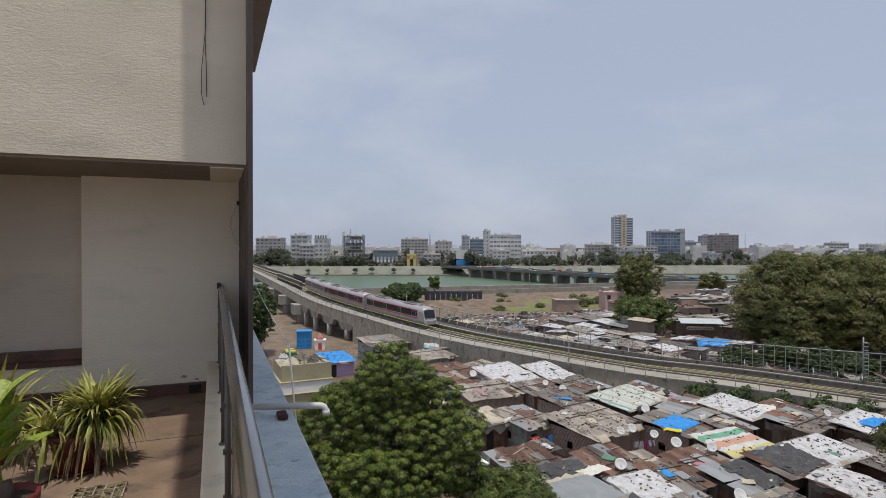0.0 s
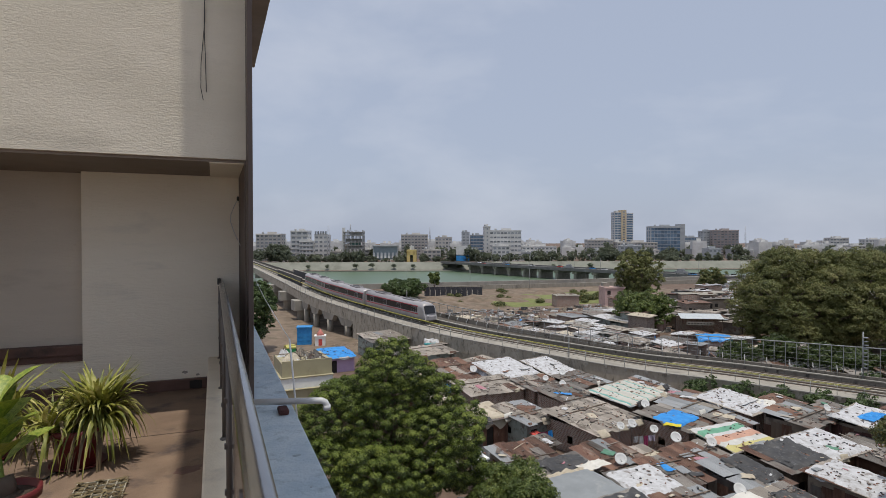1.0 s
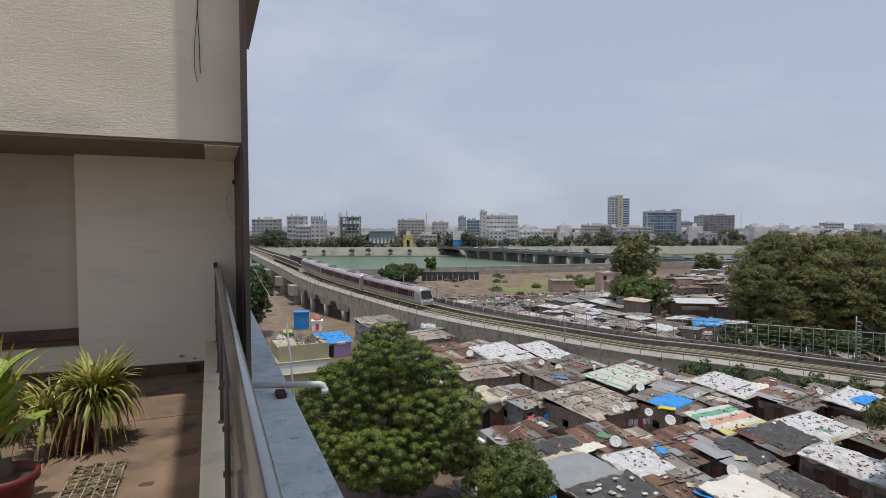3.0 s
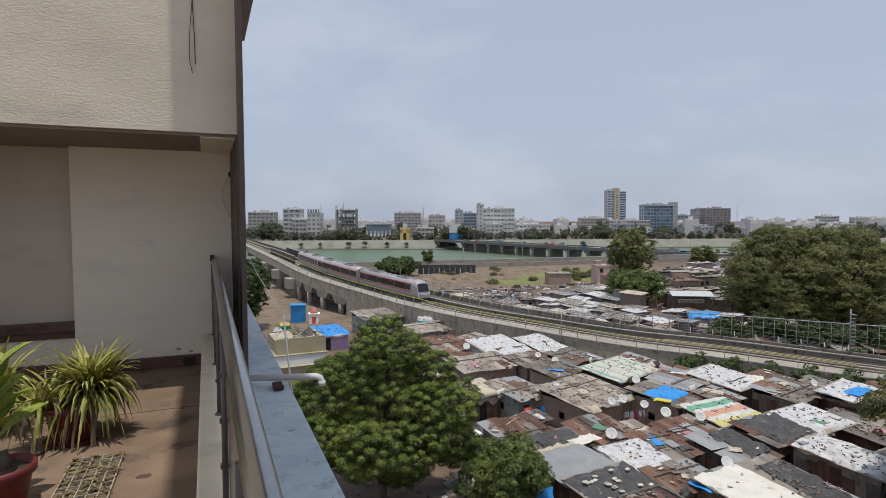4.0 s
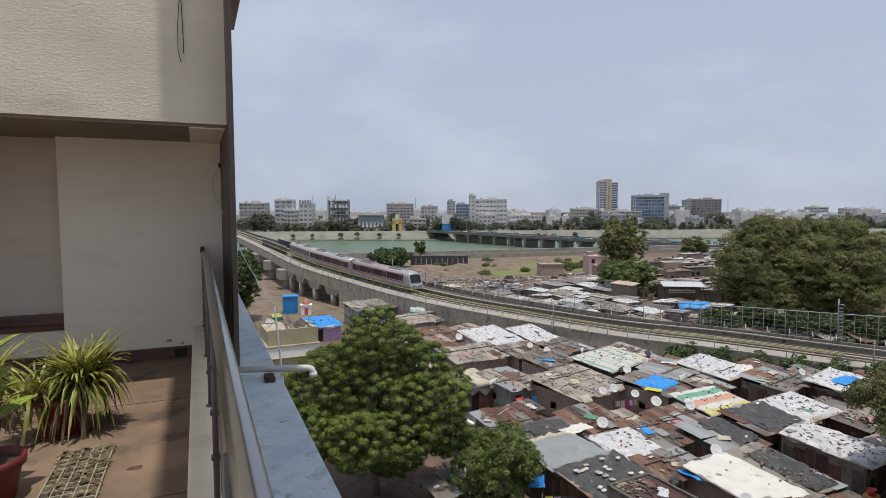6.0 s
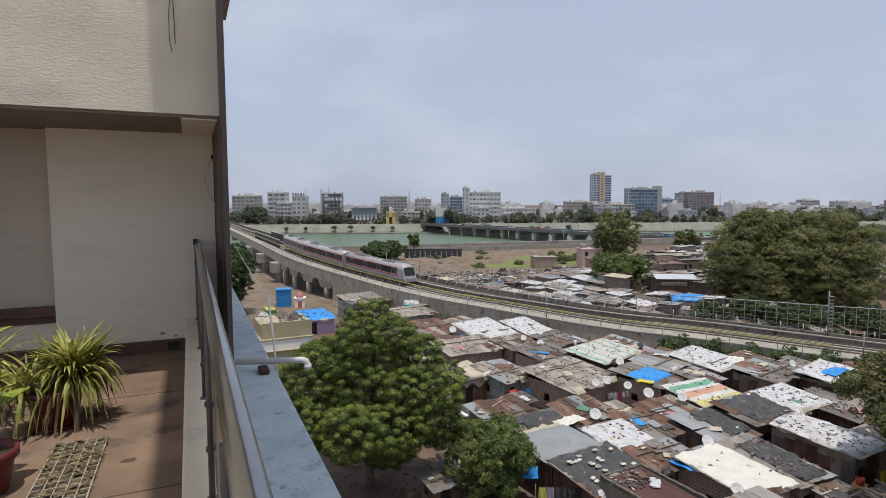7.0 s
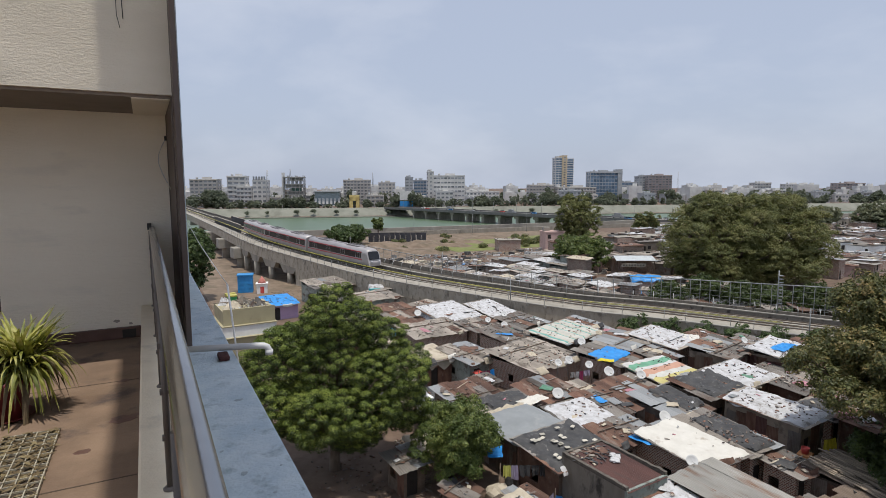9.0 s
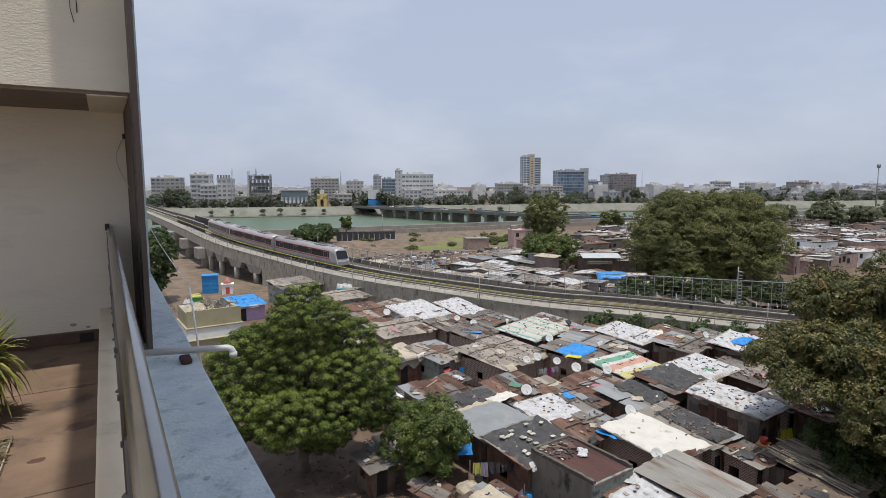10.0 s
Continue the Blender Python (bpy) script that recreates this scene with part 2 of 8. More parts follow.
M["rain"] = foliage("olive green leaves", (0.068, 0.084, 0.026), (0.162, 0.176, 0.050), (0.28, 0.25, 0.094), 0.30)
# far_olive and far_green carry distance haze in their greyed, paler colours
M["far_olive"] = foliage("far olive leaves paled by haze", (0.16, 0.18, 0.11), (0.22, 0.24, 0.14), (0.28, 0.28, 0.17), 0.2, 0.5)
M["deep"] = foliage("dark green leaves", (0.03, 0.055, 0.014), (0.065, 0.105, 0.026), (0.12, 0.165, 0.045))
M["far_green"] = foliage("far tree leaves paled by haze", (0.115, 0.138, 0.095), (0.17, 0.195, 0.13), (0.225, 0.245, 0.16), 0.12, 0.5)
M["brick"] = brickwork("old red brick", (0.25, 0.098, 0.066), (0.40, 0.185, 0.13), (0.46, 0.40, 0.34), size=(0.26, 0.11))
M["brick_pale"] = brickwork("pinkish brick", (0.18, 0.085, 0.062), (0.27, 0.15, 0.112), (0.34, 0.295, 0.25), size=(0.24, 0.105), vary=0.3)
M["brick_bit"] = surface("broken brick", (0.20, 0.10, 0.07), (0.27, 0.16, 0.12), 3, 0.95, 0.3, 10)
M["rust"] = surface("rusted roofing sheet", (0.095, 0.048, 0.034), (0.185, 0.105, 0.072), 1.4, 0.85, 0.2, 15, stain=(0.24, 0.20, 0.165), stain_scale=1.0, stain_at=0.56, vary=0.35)
M["tin"] = surface("weathered tin sheet", (0.135, 0.121, 0.107), (0.225, 0.205, 0.182), 1.2, 0.7, 0.15, 15, metal=0.15, stain=(0.11, 0.068, 0.05), stain_scale=0.9, stain_at=0.53, vary=0.4)
M["tin_clean"] = surface("grey galvanised sheet", (0.235, 0.245, 0.25), (0.29, 0.30, 0.305), 0.8, 0.6, 0.1, 15, metal=0.2, stain=(0.20, 0.175, 0.15), stain_scale=0.9, stain_at=0.57, vary=0.15)
M["asbestos"] = surface("pale cement sheet", (0.235, 0.205, 0.172), (0.36, 0.32, 0.275), 1.3, 0.9, 0.25, 15, stain=(0.12, 0.10, 0.082), stain_scale=1.3, stain_at=0.55, vary=0.3)
M["tarp_white"] = surface("white tarpaulin", (0.42, 0.415, 0.41), (0.58, 0.58, 0.59), 1.8, 0.6, 0.5, 5, stain=(0.25, 0.225, 0.205), stain_scale=2.1, stain_at=0.54)
M["tarp_print"] = surface("printed banner sheet", (0.46, 0.45, 0.43), (0.58, 0.57, 0.55), 1.0, 0.6, 0.4, 5)
M["tarp_stripe"] = surface("cream sheet with teal stripes", (0.43, 0.41, 0.355), (0.54, 0.52, 0.46), 1.0, 0.6, 0.4, 5)


def banner(m, axis, stops, scale):
    """Crosswise colour bands of a printed sheet, laid over its own colour."""
    n, l = m.node_tree.nodes, m.node_tree.links
    bsdf = n["Principled BSDF"]
    co, sep, r, f, mx, nz, dis = n.new("ShaderNodeTexCoord"), n.new("ShaderNodeSeparateXYZ"), n.new("ShaderNodeValToRGB"), n.new("ShaderNodeMath"), n.new("ShaderNodeMixRGB"), n.new("ShaderNodeTexNoise"), n.new("ShaderNodeMath")
    f.operation, f.inputs[1].default_value = "MULTIPLY", scale
    dis.operation = "ADD"
    nz.inputs["Scale"].default_value = 1.5
    l.new(co.outputs["Object"], sep.inputs[0])
    l.new(sep.outputs[axis], f.inputs[0])
    l.new(f.outputs[0], dis.inputs[0])
    calm = n.new("ShaderNodeMath")
    calm.operation, calm.inputs[1].default_value = "MULTIPLY", 0.12
    l.new(nz.outputs["Fac"], calm.inputs[0])
    l.new(calm.outputs[0], dis.inputs[1])
    fr = n.new("ShaderNodeMath")
    fr.operation = "FRACT"
    l.new(dis.outputs[0], fr.inputs[0])
    l.new(fr.outputs[0], r.inputs[0])
    r.color_ramp.interpolation = "CONSTANT"
    for k, (at, c) in enumerate(stops):
        e = r.color_ramp.elements[k] if k < 2 else r.color_ramp.elements.new(at)
        e.position, e.color = at, rgb(c)
    mx.blend_type = "MULTIPLY"
    mx.inputs[0].default_value = 1.0
    l.new(bsdf.inputs["Base Color"].links[0].from_socket, mx.inputs[1])
    l.new(r.outputs[0], mx.inputs[2])
    l.new(mx.outputs[0], bsdf.inputs["Base Color"])


banner(M["tarp_print"], 1, ((0.0, (0.95, 0.55, 0.4)), (0.10, (1, 1, 1)), (0.22, (0.25, 0.62, 0.42)), (0.40, (1, 1, 1)), (0.56, (0.95, 0.86, 0.35)), (0.76, (1, 1, 0.95)), (0.90, (0.95, 0.55, 0.4))), 0.21)
banner(M["tarp_stripe"], 0, ((0.0, (1, 1, 1)), (0.72, (0.30, 0.74, 0.76)), (0.86, (1, 1, 0.96)), (0.93, (0.80, 0.76, 0.60))), 0.62)
M["tarp_cream"] = surface("cream canvas", (0.56, 0.535, 0.475), (0.66, 0.635, 0.575), 0.8, 0.7, 0.4, 5, stain=(0.36, 0.30, 0.23), stain_scale=1.2, stain_at=0.62)
M["felt"] = surface("grey roofing felt", (0.215, 0.23, 0.235), (0.26, 0.275, 0.28), 0.9, 0.7, 0.2, 9, stain=(0.30, 0.305, 0.30), stain_scale=0.8, stain_at=0.58)
M["zinc"] = surface("pale zinc sheet", (0.235, 0.225, 0.20), (0.33, 0.315, 0.285), 1.1, 0.6, 0.1, 15, metal=0.15, stain=(0.17, 0.095, 0.06), stain_scale=0.9, stain_at=0.55, vary=0.12)
M["maroon"] = surface("maroon rusted sheet", (0.075, 0.036, 0.032), (0.115, 0.055, 0.046), 1.5, 0.85, 0.2, 15, stain=(0.055, 0.042, 0.038), stain_scale=1.4, stain_at=0.56, vary=0.15)
M["grimy"] = surface("grimy stained plaster", (0.16, 0.14, 0.115), (0.245, 0.22, 0.185), 1.1, 0.95, 0.4, 9, stain=(0.055, 0.048, 0.042), stain_scale=1.1, stain_at=0.54, stretch=(1, 1, 0.45))
M["soot"] = surface("sooty cement rim", (0.075, 0.065, 0.055), (0.13, 0.115, 0.095), 3, 0.95, 0.4, 12, stain=(0.22, 0.20, 0.165), stain_scale=3, stain_at=0.6)
M["shed_roof"] = surface("pale blue-white roofing", (0.42, 0.46, 0.48), (0.52, 0.55, 0.56), 1.2, 0.6, 0.2, 12, stain=(0.34, 0.36, 0.36), stain_scale=0.8, stain_at=0.56)
M["slab"] = surface("pale cement slab", (0.40, 0.37, 0.31), (0.50, 0.47, 0.40), 4, 0.9, 0.2, 20, vary=0.2)
M["tarp_blue"] = surface("blue tarpaulin", (0.015, 0.20, 0.55), (0.03, 0.28, 0.68), 1.5, 0.45, 0.35, 6)
M["tarp_black"] = surface("black tarpaulin", (0.036, 0.036, 0.038), (0.068, 0.066, 0.065), 1.2, 0.72, 0.7, 5, stain=(0.13, 0.128, 0.125), stain_scale=2.2, stain_at=0.57)
M["tarp_sack"] = surface("beige sackcloth sheet", (0.40, 0.345, 0.26), (0.50, 0.44, 0.34), 1.6, 0.95, 0.4, 8, stain=(0.26, 0.21, 0.16), stain_scale=1.2, stain_at=0.58)
M["tarp_teal"] = surface("teal tarpaulin", (0.06, 0.34, 0.36), (0.10, 0.42, 0.42), 1.5, 0.5, 0.3, 6)
M["pink_plastic"] = surface("faded pink cloth", (0.36, 0.16, 0.19), (0.42, 0.21, 0.24), 2, 0.9, 0.2, 6)
M["green_plastic"] = surface("faded green plastic", (0.08, 0.20, 0.13), (0.12, 0.25, 0.17), 2, 0.7, 0.2, 6)
M["stone"] = surface("loose bricks and stones", (0.085, 0.068, 0.06), (0.20, 0.155, 0.13), 2, 0.95, 0.3, 10)
M["mud"] = surface("mud plastered wall", (0.19, 0.155, 0.12), (0.26, 0.22, 0.175), 0.9, 0.95, 0.3, 10, stain=(0.10, 0.08, 0.064), stain_scale=0.8, stain_at=0.53, vary=0.2)
M["sage"] = surface("faded green limewash", (0.235, 0.275, 0.245), (0.31, 0.34, 0.305), 1.4, 0.9, 0.2, 10, stain=(0.14, 0.12, 0.10), stain_scale=1.5, stain_at=0.50, vary=0.15)
M["pink"] = surface("pink limewash", (0.50, 0.34, 0.31), (0.56, 0.40, 0.36), 0.6, 0.9, 0.15, 8, stain=(0.36, 0.27, 0.24), stain_scale=0.5)
M["lilac"] = surface("lilac limewash", (0.42, 0.30, 0.46), (0.48, 0.36, 0.52), 0.8, 0.9, 0.15, 8)
M["buff"] = surface("buff yellow wall paint", (0.34, 0.305, 0.19), (0.40, 0.355, 0.225), 0.5, 0.85, 0.12, 8, stain=(0.28, 0.245, 0.16), stain_scale=0.4)
M["planks"] = surface("weathered planks", (0.095, 0.07, 0.052), (0.17, 0.13, 0.098), 2, 0.9, 0.3, 12, stretch=(1, 0.15, 1), vary=0.3)
M["board"] = surface("grey weathered board", (0.17, 0.135, 0.10), (0.30, 0.245, 0.185), 3, 0.9, 0.3, 14, stretch=(0.2, 1, 1), vary=0.45)
# near-black colour stands for the unlit inside of doorways, niche and drain
M["dark"] = surface("black for unlit openings and print", (0.02, 0.017, 0.015), (0.035, 0.03, 0.026), 2, 0.9, 0)
M["blue_paint2"] = surface("bright blue painted steel", (0.02, 0.20, 0.50), (0.03, 0.26, 0.58), 2, 0.5, 0.05)
M["red_paint"] = surface("red paint", (0.52, 0.06, 0.05), (0.60, 0.09, 0.07), 2, 0.6, 0.05)
M["train_white"] = surface("silver-grey train body", (0.36, 0.34, 0.34), (0.42, 0.40, 0.40), 0.5, 0.42, 0.02, metal=0.25)
M["train_red"] = surface("maroon red stripe", (0.36, 0.035, 0.05), (0.42, 0.05, 0.065), 1, 0.4, 0)
M["train_glass"] = surface("black train window band", (0.008, 0.008, 0.010), (0.013, 0.013, 0.016), 1, 0.25, 0)
M["train_roof"] = surface("grey train roof", (0.20, 0.185, 0.19), (0.27, 0.255, 0.26), 0.8, 0.6, 0.05)
M["dish"] = surface("pale grey dish", (0.52, 0.52, 0.51), (0.60, 0.60, 0.59), 3, 0.6, 0.04)
M["cloth_a"] = surface("maroon cloth", (0.24, 0.03, 0.09), (0.32, 0.05, 0.13), 3, 0.9, 0.2, vary=0.4)
M["cloth_b"] = surface("yellow-green cloth", (0.42, 0.42, 0.09), (0.52, 0.50, 0.13), 3, 0.9, 0.2, vary=0.3)
M["cloth_c"] = surface("grey violet cloth", (0.26, 0.22, 0.30), (0.34, 0.30, 0.38), 3, 0.9, 0.2, vary=0.4)
M["cloth_yellow"] = surface("yellow cloth", (0.55, 0.45, 0.03), (0.65, 0.54, 0.05), 3, 0.9, 0.2)
M["cloth_orange"] = surface("orange cloth", (0.48, 0.21, 0.08), (0.56, 0.27, 0.11), 3, 0.9, 0.2)
M["facade_white"] = surface("white city facade", (0.52, 0.51, 0.49), (0.61, 0.60, 0.58), 0.2, 0.8, 0.05, 2, vary=0.1)
M["facade_beige"] = surface("beige city facade", (0.47, 0.45, 0.42), (0.56, 0.53, 0.49), 0.2, 0.85, 0.05, 2, vary=0.15)
M["facade_grey"] = surface("grey city facade", (0.33, 0.34, 0.35), (0.40, 0.41, 0.42), 0.2, 0.8, 0.05, 2, vary=0.15)
M["facade_brown"] = surface("brown-pink city facade", (0.33, 0.29, 0.275), (0.40, 0.35, 0.33), 0.2, 0.85, 0.05, 2)
M["facade_yellow"] = surface("ochre facade band", (0.50, 0.40, 0.27), (0.56, 0.46, 0.32), 0.2, 0.85, 0.05, 2)
# far panes lightened, the low contrast of haze put into their colour
M["window"] = surface("window glass paled for haze", (0.20, 0.215, 0.23), (0.27, 0.285, 0.30), 0.3, 0.15, 0, vary=0.4)
M["curtain_wall"] = surface("blue-grey glazing", (0.09, 0.14, 0.20), (0.13, 0.19, 0.26), 0.15, 0.12, 0, vary=0.25)
M["pavilion_glass"] = surface("pale blue-grey glazing", (0.22, 0.27, 0.29), (0.29, 0.34, 0.36), 0.2, 0.15, 0)
M["gate_paint"] = surface("yellow gateway paint", (0.60, 0.46, 0.17), (0.68, 0.53, 0.22), 0.3, 0.85, 0.05, 2)
M["raw"] = surface("raw concrete frame", (0.27, 0.26, 0.245), (0.34, 0.33, 0.31), 0.3, 0.9, 0.1, 3)
M["net"] = surface("green building net", (0.10, 0.20, 0.17), (0.14, 0.25, 0.21), 0.4, 0.9, 0.1, 3)


# ---- mesh helpers ----
def box(bm, x0, x1, y0, y1, z0, z1, bevel=0.0):
    r = bmesh.ops.create_cube(bm, size=1.0, matrix=Matrix.Translation(((x0 + x1) / 2, (y0 + y1) / 2, (z0 + z1) / 2)) @ Matrix.Diagonal((x1 - x0, y1 - y0, z1 - z0, 1)))
    if bevel:
        bmesh.ops.bevel(bm, geom=list({e for v in r["verts"] for e in v.link_edges}), offset=bevel, segments=2, affect="EDGES", profile=0.6)
    return bm


def boxed(*args, bevel=0.0):
    return box(bmesh.new(), *args, bevel=bevel)


def tube(bm, points, radius, sides=8):
    """A round bar through points; radius is one number or one for each point."""
    pts = [Vector(p) for p in points]
    rad = radius if isinstance(radius, (list, tuple)) else [radius] * len(pts)
    rings = []
    for i, p in enumerate(pts):
        way = (pts[min(i + 1, len(pts) - 1)] - pts[max(i - 1, 0)]).normalized()
        side = way.cross(Vector((0, 0, 1)) if abs(way.z) < 0.95 else Vector((1, 0, 0))).normalized()
        up = side.cross(way)
        rings.append([bm.verts.new(p + rad[i] * (math.cos(2 * math.pi * k / sides) * side + math.sin(2 * math.pi * k / sides) * up)) for k in range(sides)])
    for a, b in zip(rings, rings[1:]):
        for k in range(sides):
            f = bm.faces.new((a[k], a[(k + 1) % sides], b[(k + 1) % sides], b[k]))
            f.smooth = True
    for ring in (rings[0][::-1], rings[-1]):
        bm.faces.new(ring)
    return bm


def lathe(bm, profile, sides=20, centre=(0, 0, 0)):
    """A turned body from (radius, height) pairs."""
    c = Vector(centre)
    rings = [[bm.verts.new(c + Vector((r * math.cos(2 * math.pi * k / sides), r * math.sin(2 * math.pi * k / sides), z))) for k in range(sides)] for r, z in profile]
    for a, b in zip(rings, rings[1:]):
        for k in range(sides):
            f = bm.faces.new((a[k], a[(k + 1) % sides], b[(k + 1) % sides], b[k]))
            f.smooth = True
    bm.faces.new(rings[0][::-1])
    bm.faces.new(rings[-1])
    return bm


def mesh_of(name, bm, material):
    me = bpy.data.meshes.new(name)
    bmesh.ops.recalc_face_normals(bm, faces=bm.faces)
    bm.to_mesh(me)
    bm.free()
    me.materials.append(material)
    return me


def part(name, bm, material, parent=None, label=""):
    ob = new(name, mesh_of(name, bm, material))
    ob.parent = parent
    return tagged(ob, label)


def share(name, me, m, parent, label=""):
    ob = new(name, me)
    ob.parent = parent
    ob.matrix_basis = m
    return tagged(ob, label)


def thing(name, label, category, m=None, group="", kind=""):
    ob = new(name)
    ob.empty_display_size = 0.2
    if m:
        ob.matrix_basis = m
    return tagged(ob, label, category, group, kind)


def structure(name, bm, material, label, category):
    return tagged(part(name, bm, material), label, category, kind="structure")


def quads(name, verts, faces, material, smooth=False):
    me = bpy.data.meshes.new(name)
    me.from_pydata([tuple(v) for v in verts], [], faces)
    me.materials.append(material)
    if smooth:
        me.polygons.foreach_set("use_smooth", [True] * len(me.polygons))
    me.update()
    return me

# ---- ground, river and banks ----
def near_bank(x):
    return 238.0 - 0.10 * x


def far_bank(x):
    return 521.0 - 0.33 * x


def ground_sheet():
    xs = [-2500, -1200, -600, -300, -150, 0, 100, 200, 300, 400, 500, 600, 700, 800, 900]
    verts, faces = [], []
    for x in xs:
        n, f = near_bank(x), max(far_bank(x), near_bank(x) + 60)
        verts += [(x, -800, 0), (x, n - 160, 0), (x, n, 0), (x, n, -7), (x, f, -7), (x, f, -5.5), (x, f + 14, 0.5), (x, f + 500, 0.5), (x, 4200, 0.5)]
    for i in range(len(xs) - 1):
        for k in range(8):
            a = i * 9 + k
            faces.append((a, a + 9, a + 10, a + 1))
    base = len(verts)
    verts += [(900, -800, 0), (3800, -800, 0), (3800, 4200, 0.5), (900, 4200, 0.5)]
    faces.append((base, base + 1, base + 2, base + 3))
    return quads("ground", verts, faces, M["earth"])


tagged(new("ground", ground_sheet()), "dusty brown earth of the settlement and far city", "ground", kind="structure")
structure("water", boxed(-600, 900, 150, 760, -7.4, -6.0), M["water"], "calm green river water between embankments", "water")


def strip(name, line, z0, z1, thick, material, label, step=30.0, x0=-160.0, x1=820.0, lean=0.0):
    """A wall that follows a bank line."""
    bm = bmesh.new()
    n = int((x1 - x0) / step)
    rows = []
    for i in range(n + 1):
        x = x0 + (x1 - x0) * i / n
        y = line(x)
        rows.append([bm.verts.new(v) for v in ((x, y, z0), (x, y + lean, z1), (x, y + lean + thick, z1), (x, y + thick, z0))])
    for a, b in zip(rows, rows[1:]):
        for k in range(4):
            bm.faces.new((a[k], b[k], b[(k + 1) % 4], a[(k + 1) % 4]))
    bm.faces.new(rows[0])
    bm.faces.new(rows[-1][::-1])
    return structure(name, bm, material, label, "embankment")


strip("embankment_far", lambda x: far_bank(x) - 1.5, -6.6, 1.6, 2.0, M["bank"], "pale sloping concrete river embankment of the far shore", lean=14)
strip("promenade_far", lambda x: far_bank(x) - 7.0, -6.8, -5.2, 6.0, M["bank"], "low pale concrete walk beside the water")
strip("embankment_near", lambda x: near_bank(x) - 1.0, -6.8, 2.2, 1.6, M["concrete_pale"], "pale concrete river wall of the near shore", x0=-100)
strip("promenade_wall", lambda x: near_bank(x) - 16.0, -0.3, 1.8, 0.8, M["concrete"], "grey concrete wall beside the dusty bank road", x0=86, x1=420)
structure("soil", boxed(56, 175, 142, 214, -0.3, 0.03), M["sand"], "bare pale brown soil on the river bank", "ground")
structure("grass", boxed(84, 150, 150, 186, -0.3, 0.06), M["grass"], "rough green grass on the river bank", "grass")
structure("sandy_yard", boxed(9, 45, 98, 190, -0.3, 0.035), M["sand"], "bare pale sand under the railway viaduct", "ground")

# ---- terrace of the building ----
FLOOR, KERB, LEDGE = 18.31, 18.65, 18.53
structure("tower_body", boxed(-14, 0.62, -9, 16, -0.3, 18.0), M["plaster"], "cream plastered tower block under the terrace", "building")
structure("floor", boxed(-6, -0.055, -4, 7.05, 18.0, FLOOR), M["floor"], "worn red-brown terrace floor with stains", "floor")
structure("kerb", boxed(-0.055, 0.245, -4, 7.05, 18.0, KERB, bevel=0.012), M["kerb"], "grey cement kerb under the railing", "kerb")
structure("recess_floor_strip", boxed(-2.75, -1.29, 7.05, 7.16, 18.0, FLOOR), M["floor"], "floor strip before the low wall", "floor")
structure("ledge", boxed(0.245, 0.645, -4, 16, 18.0, LEDGE, bevel=0.012), M["blue_paint"], "faded blue painted concrete ledge outside the railing", "ledge")
structure("wall_end", boxed(-1.285, 0.285, 7.05, 8.3, 18.0, 20.714), M["plaster_low"], "shaded cream plastered terrace wall", "wall")
structure("wall_recess", boxed(-2.75, -1.285, 7.24, 8.3, 18.0, 20.7145), M["plaster_shaded"], "shaded cream wall set back behind a brown sill", "wall")
structure("trim", boxed(-2.75, -1.29, 7.10, 7.24, 18.76, 18.86, bevel=0.01), M["brown_trim"], "brown painted sill band along the recessed wall", "sill")
structure("trim_lower", boxed(-2.75, -1.29, 7.13, 7.16, 18.69, 18.76, bevel=0.006), M["brown_trim"], "narrow brown band under the sill", "sill")
structure("wall_low", boxed(-2.75, -1.29, 7.16, 7.24, FLOOR, 18.76), M["plaster_low"], "low cream wall under the brown sill", "wall")
structure("drain_hole", boxed(-0.25, -0.12, 6.992, 7.0, FLOOR + 0.01, 18.41, bevel=0.003), M["dark"], "dark drain hole in the skirting", "drain")
structure("baseboard", boxed(-1.29, -0.055, 7.0, 7.05, FLOOR, 18.43, bevel=0.006), M["brown_trim"], "dark brown painted skirting along the terrace wall", "skirting")
structure("baseboard", boxed(-2.75, -1.29, 7.10, 7.16, FLOOR, 18.42), M["brown_trim"], "dark brown painted skirting of the recessed wall", "skirting")
structure("wall_upper", boxed(-2.75, 0.308, 5.75, 8.3, 20.742, 29.0), M["plaster"], "cream rough-plastered overhanging upper storey wall", "wall")
structure("soffit", boxed(-2.75, 0.29, 5.79, 8.2, 20.715, 20.7415), M["soffit"], "brown underside of the overhang", "soffit")
structure("soffit_beam", boxed(-0.02, 0.285, 5.80, 7.04, 20.705, 20.715), M["plaster_low"], "plastered drop at the end of the overhang", "beam")
structure("corner_column", boxed(0.30, 0.345, 5.46, 5.745, LEDGE, 29.0, bevel=0.006), M["brown_paint"], "brown painted steel corner fin on the ledge", "column")
structure("corner_channel", boxed(0.29, 0.33, 5.75, 7.5, LEDGE, 20.735), M["brown_paint"], "brown painted steel channel beside the corner fin", "column")
structure("side_fin", boxed(0.36, 0.612, 9.9, 10.3, LEDGE, 23.5), M["blue_paint"], "faded blue painted wall fin farther along the ledge", "wall")
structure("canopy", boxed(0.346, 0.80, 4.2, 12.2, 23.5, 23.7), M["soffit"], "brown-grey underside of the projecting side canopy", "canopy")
# unseen slab, added and placed for the strip of shade on wall and floor
structure("roof_slab", boxed(-0.25, 0.80, -8, 13, 29.0, 29.25), M["soffit"], "unseen brown-grey slab added overhead to cast a shade strip", "roof")
structure("tower_upper", boxed(-14, 0.28, 8.3, 16, 18.0, 29), M["plaster"], "cream plastered upper part of the tower block", "building")
